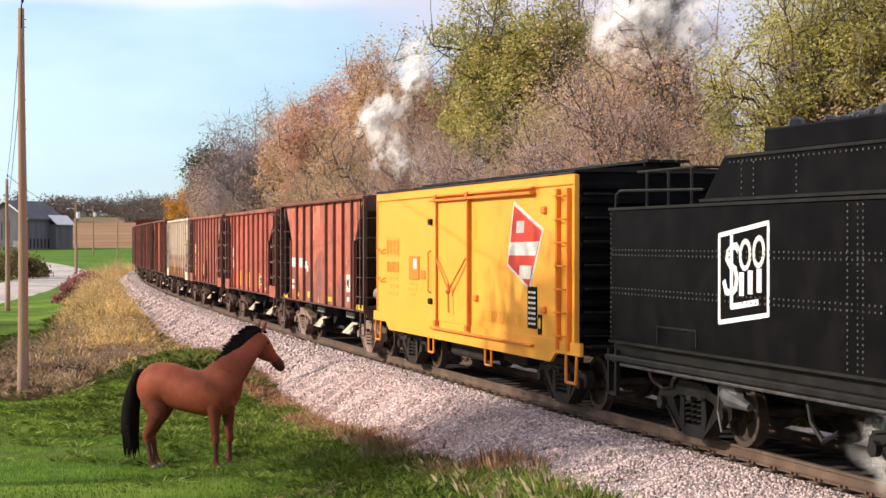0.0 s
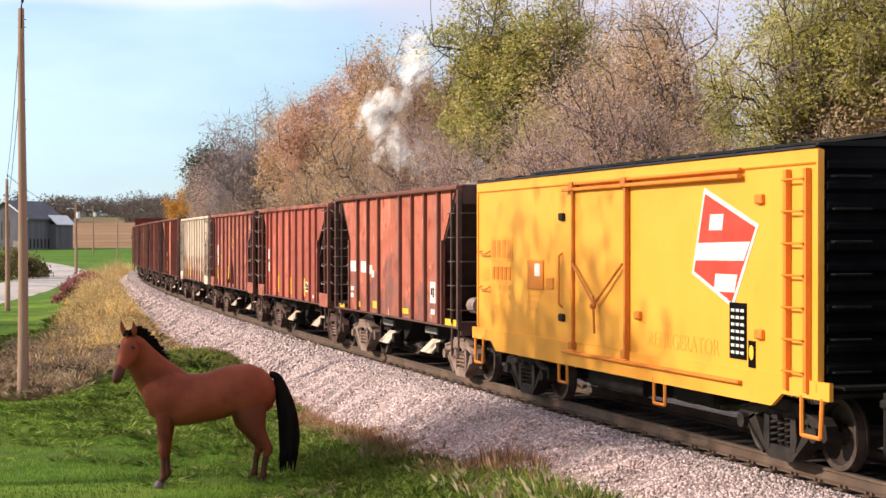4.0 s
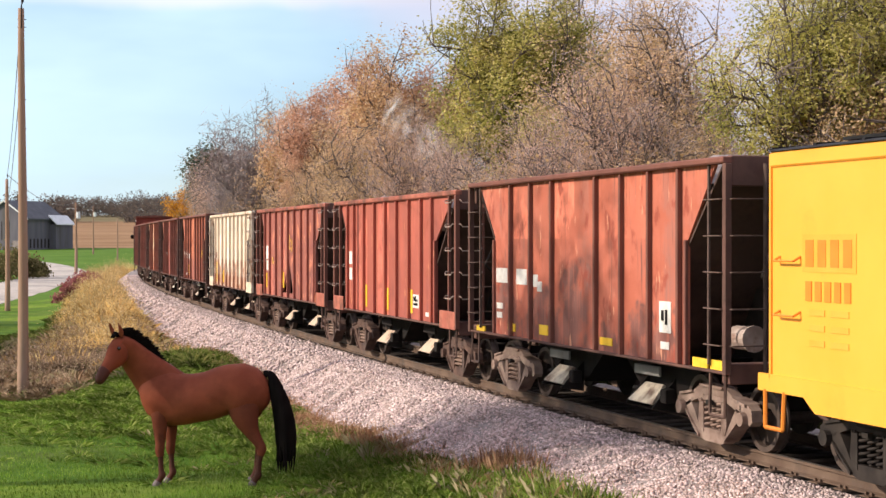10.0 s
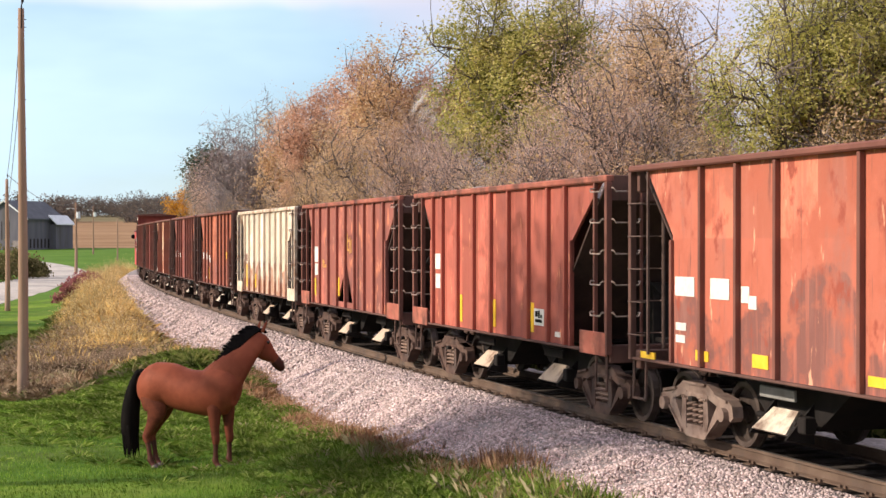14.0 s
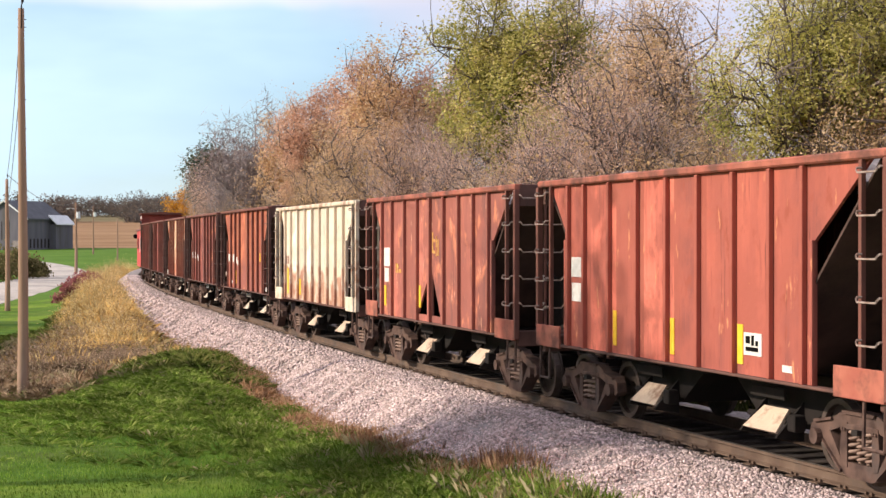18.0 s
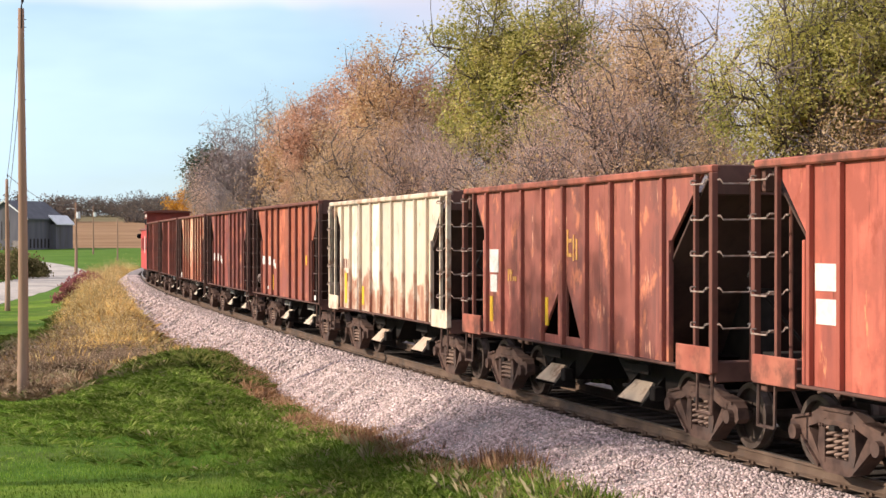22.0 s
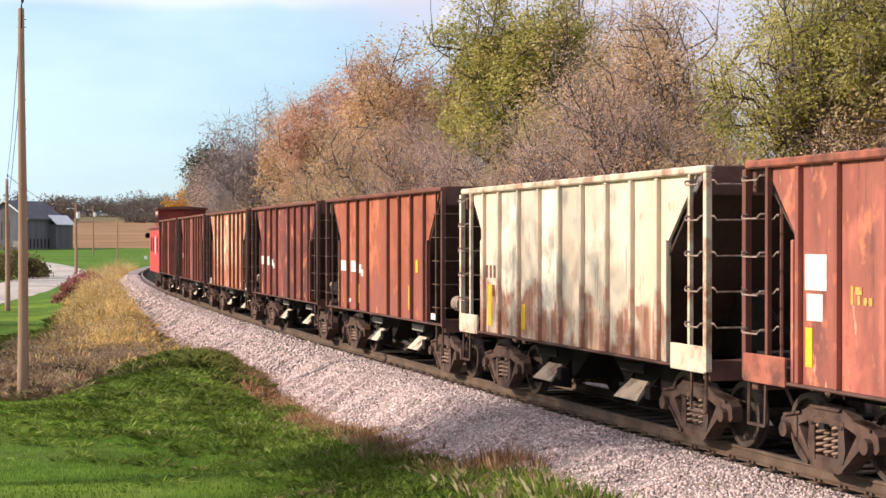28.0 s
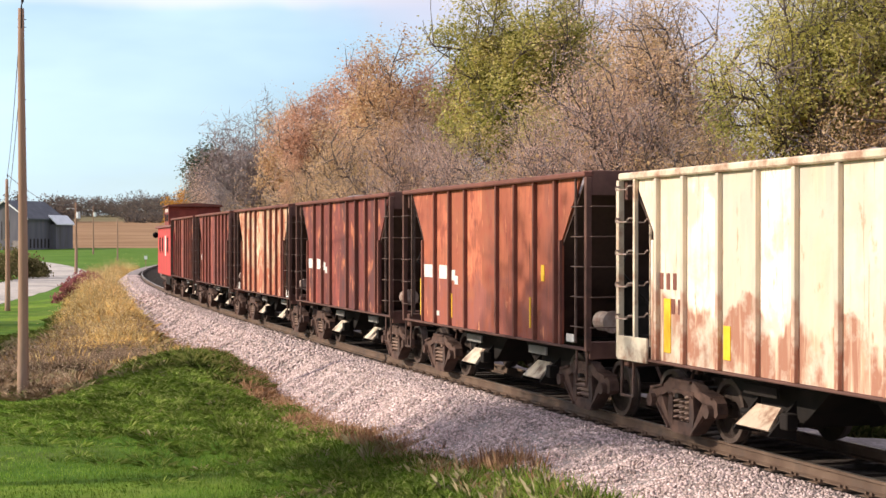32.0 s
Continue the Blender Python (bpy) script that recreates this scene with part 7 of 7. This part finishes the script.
M_HAIR = mat("black_hair", (0.005, 0.004, 0.004), (0.010, 0.008, 0.0075), rough=0.75, scale=14, streak=5, spec=0.04)
M_HOOF = mat("hoof_horn", (0.10, 0.08, 0.082), (0.15, 0.12, 0.122), rough=0.5, scale=9)
M_EYE = mat("eye", (0.01, 0.008, 0.007), rough=0.15, spec=0.6)


def loft(ctrl, n=18, steps=5):
    """Rings along a curve. ctrl: (x, y, z, half width, half height) from end to end; rings stay square to the curve."""
    c = np.array(ctrl, float)
    out = []
    m = len(c)
    for i in range(m - 1):
        p0, p1, p2, p3 = (c[max(0, min(m - 1, i + j))] for j in (-1, 0, 1, 2))
        for k in range(steps if i < m - 2 else steps + 1):
            t = k / steps
            out.append(0.5 * (2 * p1 + (p2 - p0) * t + (2 * p0 - 5 * p1 + 4 * p2 - p3) * t * t + (3 * p1 - p0 - 3 * p2 + p3) * t ** 3))
    rings = []
    for i, q in enumerate(out):
        a, b = out[max(0, i - 1)][:3], out[min(len(out) - 1, i + 1)][:3]
        t = Vector(b - a).normalized()
        u = Vector((0, 1, 0))
        u = (u - t * u.dot(t)).normalized()
        v = t.cross(u)
        ctr = Vector(q[:3])
        rings.append([ctr + u * (max(q[3], 0.004) * math.cos(2 * math.pi * j / n)) + v * (max(q[4], 0.004) * math.sin(2 * math.pi * j / n)) for j in range(n)])
    return rings


def sect(x, top, bot, w):
    return (x, 0, (top + bot) / 2, w, (top - bot) / 2)


def horse():
    h = thing("horse", "bay brown horse with black mane and tail standing on grass", "horse")
    body = Shape().rings(loft([sect(-0.97, 1.52, 1.36, 0.05), sect(-0.92, 1.64, 1.22, 0.15), sect(-0.80, 1.74, 1.08, 0.24), sect(-0.58, 1.80, 0.98, 0.30), sect(-0.34, 1.78, 1.04, 0.30), sect(-0.08, 1.69, 0.97, 0.31),
                                sect(0.18, 1.65, 0.92, 0.315), sect(0.42, 1.67, 0.88, 0.30), sect(0.60, 1.72, 0.89, 0.29), sect(0.78, 1.68, 0.93, 0.27), sect(0.92, 1.52, 1.02, 0.19), sect(0.95, 1.36, 1.16, 0.05)], 22))
    part("body", body, M_COAT, h, smooth=True)
    part("neck", Shape().rings(loft([(0.50, 0, 1.36, 0.19, 0.34), (0.72, 0.01, 1.53, 0.175, 0.33), (0.92, 0.09, 1.76, 0.145, 0.265), (1.06, 0.21, 1.96, 0.12, 0.21), (1.15, 0.33, 2.09, 0.11, 0.175), (1.19, 0.41, 2.17, 0.09, 0.12)], 18)), M_COAT, h, smooth=True)
    # the head hangs in a frame of its own, turned to the horse's left
    hd = pose(1.17, 0.36, 2.12, 0, 0, 62) @ pose(0, 0, 0, 0, 46, 0) @ Matrix.Scale(1.06, 4)
    head = part("head", Shape().rings(loft([(-0.09, 0, 0.00, 0.05, 0.06), (-0.02, 0, -0.015, 0.10, 0.145), (0.10, 0, -0.05, 0.115, 0.18), (0.24, 0, -0.05, 0.098, 0.15), (0.38, 0, -0.035, 0.07, 0.098), (0.50, 0, -0.035, 0.062, 0.084)], 16)), M_COAT, h, at=hd, smooth=True)
    part("muzzle", Shape().rings(loft([(0.44, 0, -0.034, 0.066, 0.092), (0.54, 0, -0.04, 0.069, 0.088), (0.62, 0, -0.05, 0.06, 0.068), (0.66, 0, -0.06, 0.03, 0.035)], 16)), M_COAT_DARK, head, smooth=True)
    for e in (-1, 1):
        part("eye", Shape().ball((0.12, e * 0.098, 0.045), 0.027, 10, 8), M_EYE, head, smooth=True)
        part("nostril", Shape().ball((0.62, e * 0.045, -0.03), 0.014, 8, 6), M_EYE, head)
        part("ear", Shape().rings(loft([(-0.05, e * 0.065, 0.10, 0.035, 0.022), (-0.085, e * 0.085, 0.17, 0.04, 0.02), (-0.115, e * 0.09, 0.24, 0.022, 0.012), (-0.13, e * 0.085, 0.285, 0.004, 0.004)], 10)), M_COAT, head, smooth=True)
    # mane: overlapping locks along the crest, and a forelock
    rr = random.Random(3)
    crest = [Vector(p) for p in ((0.66, 0.0, 1.76), (0.80, 0.05, 1.93), (0.93, 0.12, 2.07), (1.03, 0.22, 2.20), (1.10, 0.31, 2.28), (1.13, 0.36, 2.31))]
    mane = Shape()
    for i in range(46):
        t = i / 45 * (len(crest) - 1.001)
        p = crest[int(t)].lerp(crest[int(t) + 1], t - int(t))
        d = (crest[int(t) + 1] - crest[int(t)]).normalized()
        n = Vector((-d.z, 0, d.x)).normalized()
        L = (0.105 + 0.04 * rr.random()) * (0.6 + 0.6 * math.sin(math.pi * min(1, 0.15 + t / 6)))
        mane.rings(loft([(*(p - n * 0.09 + d * rr.uniform(-0.02, 0.02)), 0.045, 0.03), (*(p + n * 0.01), 0.05, 0.034), (*(p + n * L - d * 0.05 + Vector((0, rr.uniform(-0.05, 0.03), 0))), 0.010, 0.008)], 6, 2))
    part("mane", mane, M_HAIR, h, "short black standing mane")
    fl = Shape()
    for i in range(8):
        a = hd @ Vector((-0.06, rr.uniform(-0.05, 0.05), 0.10))
        b = hd @ Vector((0.03, rr.uniform(-0.05, 0.05), 0.155))
        fl.rings(loft([(*a, 0.03, 0.025), (*((a + b) / 2 + Vector((0, 0, 0.05))), 0.035, 0.03), (*b, 0.008, 0.008)], 6, 2))
    part("forelock", fl, M_HAIR, h)
    tail = Shape().rings(loft([(-0.88, 0, 1.64, 0.04, 0.05), (-0.98, 0, 1.62, 0.06, 0.06), (-1.04, 0, 1.48, 0.11, 0.095), (-1.12, 0, 1.22, 0.14, 0.135), (-1.18, 0, 0.92, 0.155, 0.155), (-1.20, 0, 0.60, 0.14, 0.15), (-1.19, 0, 0.36, 0.08, 0.08)], 14))
    for i in range(26):
        a = rr.uniform(0, 2 * math.pi)
        x, y = -1.19 + 0.125 * math.cos(a), 0.12 * math.sin(a)
        tail.rings(loft([(x, y, 0.75, 0.03, 0.025), (x - 0.01, y, 0.5, 0.026, 0.02), (x + rr.uniform(-0.03, 0.03), y * 1.1, rr.uniform(0.16, 0.36), 0.004, 0.004)], 6, 3))
    part("tail", tail, M_HAIR, h, "long black tail", smooth=True)
    for e in (-1, 1):
        dx = 0.035 * e
        y = 0.155 * e
        fore = [(0.60 + dx, y * 0.95, 1.22, 0.10, 0.17), (0.62 + dx, y, 1.02, 0.10, 0.125), (0.62 + dx, y, 0.84, 0.085, 0.10), (0.62 + dx, y, 0.64, 0.066, 0.072), (0.63 + dx, y, 0.53, 0.064, 0.068), (0.62 + dx, y, 0.44, 0.05, 0.052)]
        low = [(0.62 + dx, y, 0.47, 0.044, 0.048), (0.615 + dx, y, 0.36, 0.036, 0.040), (0.61 + dx, y, 0.24, 0.037, 0.043), (0.60 + dx, y, 0.17, 0.046, 0.055), (0.63 + dx, y, 0.115, 0.040, 0.043), (0.66 + dx, y, 0.07, 0.047, 0.052)]
        lg = part("leg", Shape().rings(loft(fore, 14)), M_COAT_LEG, h, smooth=True)
        part("lower_leg", Shape().rings(loft(low, 12)), M_COAT_DARK, lg, smooth=True)
        part("hoof", Shape().rings(loft([(0.655 + dx, y, 0.085, 0.046, 0.05), (0.675 + dx, y, 0.04, 0.058, 0.064), (0.685 + dx, y, 0.0, 0.066, 0.074)], 12)), M_HOOF, lg)
        dx, y = -0.05 * e, 0.15 * e
        hind = [(-0.60, y * 0.7, 1.40, 0.14, 0.27), (-0.60, y * 0.85, 1.18, 0.135, 0.25), (-0.60 + dx, y, 0.98, 0.11, 0.19), (-0.68 + dx, y, 0.80, 0.075, 0.115), (-0.78 + dx, y, 0.64, 0.056, 0.078), (-0.82 + dx, y, 0.55, 0.054, 0.072), (-0.79 + dx, y, 0.46, 0.045, 0.052)]
        low = [(-0.80 + dx, y, 0.49, 0.046, 0.056), (-0.78 + dx, y, 0.38, 0.039, 0.044), (-0.765 + dx, y, 0.25, 0.038, 0.043), (-0.755 + dx, y, 0.17, 0.047, 0.055), (-0.72 + dx, y, 0.115, 0.041, 0.044), (-0.69 + dx, y, 0.07, 0.048, 0.052)]
        lg = part("leg", Shape().rings(loft(hind, 16)), M_COAT_LEG, h, smooth=True)
        part("lower_leg", Shape().rings(loft(low, 12)), M_COAT_DARK, lg, smooth=True)
        part("hoof", Shape().rings(loft([(-0.695 + dx, y, 0.085, 0.046, 0.05), (-0.675 + dx, y, 0.04, 0.058, 0.062), (-0.665 + dx, y, 0.0, 0.065, 0.072)], 12)), M_HOOF, lg)
    return h


HORSE = horse()
# one turn on the spot: seconds, heading in degrees, place on the grass
TURN = ((0, -24, -4.12, 26.40), (0.5, 10, -4.26, 25.90), (1, 52, -4.18, 24.30), (1.5, 92, -3.96, 23.40), (2, 126, -3.46, 22.90), (2.5, 155, -3.40, 22.90), (3, 173, -3.43, 23.40), (3.5, 184, -3.42, 23.40), (4.25, 196, -3.44, 23.35), (5, 212, -3.52, 23.35), (5.5, 238, -3.50, 23.50), (6, 272, -3.48, 23.80), (6.5, 305, -3.78, 25.20))


def horse_pose(k):
    n = len(TURN)
    t, a, x, y = TURN[k % n]
    return t + 7.0 * (k // n), Matrix.Translation((x, y, gz(x, y) - 0.02)) @ Matrix.Rotation(radians(a), 4, "Z") @ Matrix.Rotation(radians(7.0 * math.sin(radians(a))), 4, "Y")


HORSE.scale = (0.985, 1.0, 0.985)


def turn_horse():
    rows = [horse_pose(k) for k in range(2 * len(TURN) + 8)]
    rows = [r for r in rows if r[0] < 17.6] + [(17.85, horse_pose(2 * len(TURN) + 7)[1])]
    away = Matrix.Translation((0, 0, -6.0)) @ rows[-1][1]
    walk(HORSE, rows + [(17.90, away), (18.5, away), (32.0, away)])


# ---- steam ----
def steam_mat(name, thick):
    """Soft white vapour; thick: how dense each piece is at its middle."""
    m = bpy.data.materials.new(name)
    m.use_nodes = True
    n, l = m.node_tree.nodes, m.node_tree.links
    n.remove(n["Principled BSDF"])
    uv = n.new("ShaderNodeTexCoord")
    mp = n.new("ShaderNodeMapping")
    mp.inputs["Location"].default_value, mp.inputs["Scale"].default_value = (-1, -1, 0), (2, 2, 1)
    g = n.new("ShaderNodeTexGradient")
    g.gradient_type = "SPHERICAL"
    l.new(uv.outputs["UV"], mp.inputs[0])
    l.new(mp.outputs[0], g.inputs[0])
    no = n.new("ShaderNodeTexNoise")
    no.inputs["Scale"].default_value, no.inputs["Detail"].default_value = 1.6, 5
    l.new(uv.outputs["Object"], no.inputs["Vector"])
    r = n.new("ShaderNodeMapRange")
    r.inputs[1].default_value, r.inputs[2].default_value = 0.38, 0.62
    l.new(no.outputs[0], r.inputs[0])
    mu = n.new("ShaderNodeMath")
    mu.operation = "MULTIPLY"
    l.new(r.outputs[0], mu.inputs[0])
    l.new(g.outputs[1], mu.inputs[1])
    m2 = n.new("ShaderNodeMath")
    m2.operation = "MULTIPLY"
    m2.inputs[1].default_value = thick
    m2.use_clamp = True
    l.new(mu.outputs[0], m2.inputs[0])
    tr, di, tl, a1, mx = n.new("ShaderNodeBsdfTransparent"), n.new("ShaderNodeBsdfDiffuse"), n.new("ShaderNodeBsdfTranslucent"), n.new("ShaderNodeMixShader"), n.new("ShaderNodeMixShader")
    di.inputs[0].default_value = tl.inputs[0].default_value = (0.9, 0.89, 0.88, 1)
    a1.inputs[0].default_value = 0.3
    l.new(di.outputs[0], a1.inputs[1])
    l.new(tl.outputs[0], a1.inputs[2])
    l.new(m2.outputs[0], mx.inputs[0])
    l.new(tr.outputs[0], mx.inputs[1])
    l.new(a1.outputs[0], mx.inputs[2])
    l.new(mx.outputs[0], n["Material Output"].inputs[0])
    return m


M_STEAM, M_WISP = steam_mat("steam", 0.85), steam_mat("steam_wisp", 0.42)
PUFFS = []


def puff(label, lobes, rows, seed, m=None, per=2):
    """A drifting puff of steam: thin soft pieces round a few lobes. lobes: x, y, z, radius about its own middle."""
    rng = np.random.default_rng(seed)
    v, f, uv = [], [], []
    for x, y, z, r in lobes:
        for _ in range(per):
            c = np.array([x, y, z]) + rng.normal(size=3) * r * 0.36
            nr = np.array([-0.62, -0.70, 0.30]) + rng.normal(size=3) * 0.12
            nr /= np.linalg.norm(nr)
            e1 = np.cross(nr, rng.normal(size=3))
            e1 /= np.linalg.norm(e1)
            e2 = np.cross(nr, e1) * r * rng.uniform(1.05, 1.45)
            e1 = e1 * r * rng.uniform(1.05, 1.45)
            k = len(v)
            v += [c - e1 - e2, c + e1 - e2, c + e1 + e2, c - e1 + e2]
            f.append((k, k + 1, k + 2, k + 3))
            uv += [(0, 0), (1, 0), (1, 1), (0, 1)]
    me = np_mesh("steam_puff", np.array(v), np.array(f), m or M_STEAM)
    lay = me.uv_layers.new(name="UVMap")
    lay.data.foreach_set("uv", np.array(uv, np.float32).ravel())
    ob = tagged(new("steam_puff", me), label, "steam", "puffs of steam", "stuff")
    PUFFS.append((ob, rows))
    return ob


_tr = lambda x, y, z: Matrix.Translation((x, y, z))
puff("white billowing steam drifting before the trees", [(-0.75, 0, -0.3, 0.8), (-0.5, 0, -0.2, 0.7), (0.05, 0, 0.35, 0.8), (0.75, 0, 0.6, 0.85), (1.4, 0, 1.1, 0.95), (1.75, 0, 2.0, 0.95), (1.8, 0, 2.9, 0.85), (-0.1, 0, -1.05, 0.75), (0.5, 0, -1.75, 0.75), (1.4, 0, -2.3, 0.7)],
     [(0, _tr(-3.0, 76, 8.7)), (3.5, _tr(-3.0, 76, 8.9)), (5.0, _tr(-2.6, 78, 11.6)), (6.0, _tr(-2.0, 84, 21)), (32, _tr(-2, 84, 60))], 1)
puff("faint steam thinning before the trees", [(0, 0, 0, 0.8), (0.8, 0, -0.5, 0.9), (1.7, 0, -1.4, 0.9), (2.6, 0, -1.9, 0.8)],
     [(0, _tr(-2.8, 77, 7.8)), (6, _tr(-2.9, 77, 8.6)), (9, _tr(-2.6, 77, 9.0)), (13, _tr(-1.8, 81, 9.6)), (17, _tr(0, 95, 12)), (32, _tr(0, 110, 20))], 2, M_WISP, 1)
puff("bright steam cloud above the tender", [(0, 0, 0, 1.0), (1.0, 0, 0.2, 1.2), (2.0, 0, 0.4, 1.3), (3.0, 0, 0.0, 1.1), (1.6, 0, 1.2, 1.2), (2.6, 0, 1.2, 1.2)],
     [(0, _tr(6.2, 60, 10.8)), (1.5, _tr(6.8, 60, 11.6)), (4, _tr(8.4, 61, 16)), (32, _tr(18, 64, 60))], 3, None, 3)
puff("low steam blowing out under the tender", [(0, 0, 0, 0.26), (0.3, 0, -0.15, 0.32), (0.6, 0.1, -0.2, 0.34)],
     [(0, _tr(4.75, 17.5, 0.3)), (1.0, _tr(5.5, 15.9, 0.3)), (2.5, _tr(6.8, 12.0, 0.3)), (32, _tr(20, -20, 0.4))], 4, None, 3)


def drift_steam():
    for ob, rows in PUFFS:
        walk(ob, rows)


def motions():
    run_train()
    turn_horse()
    drift_steam()


motions()
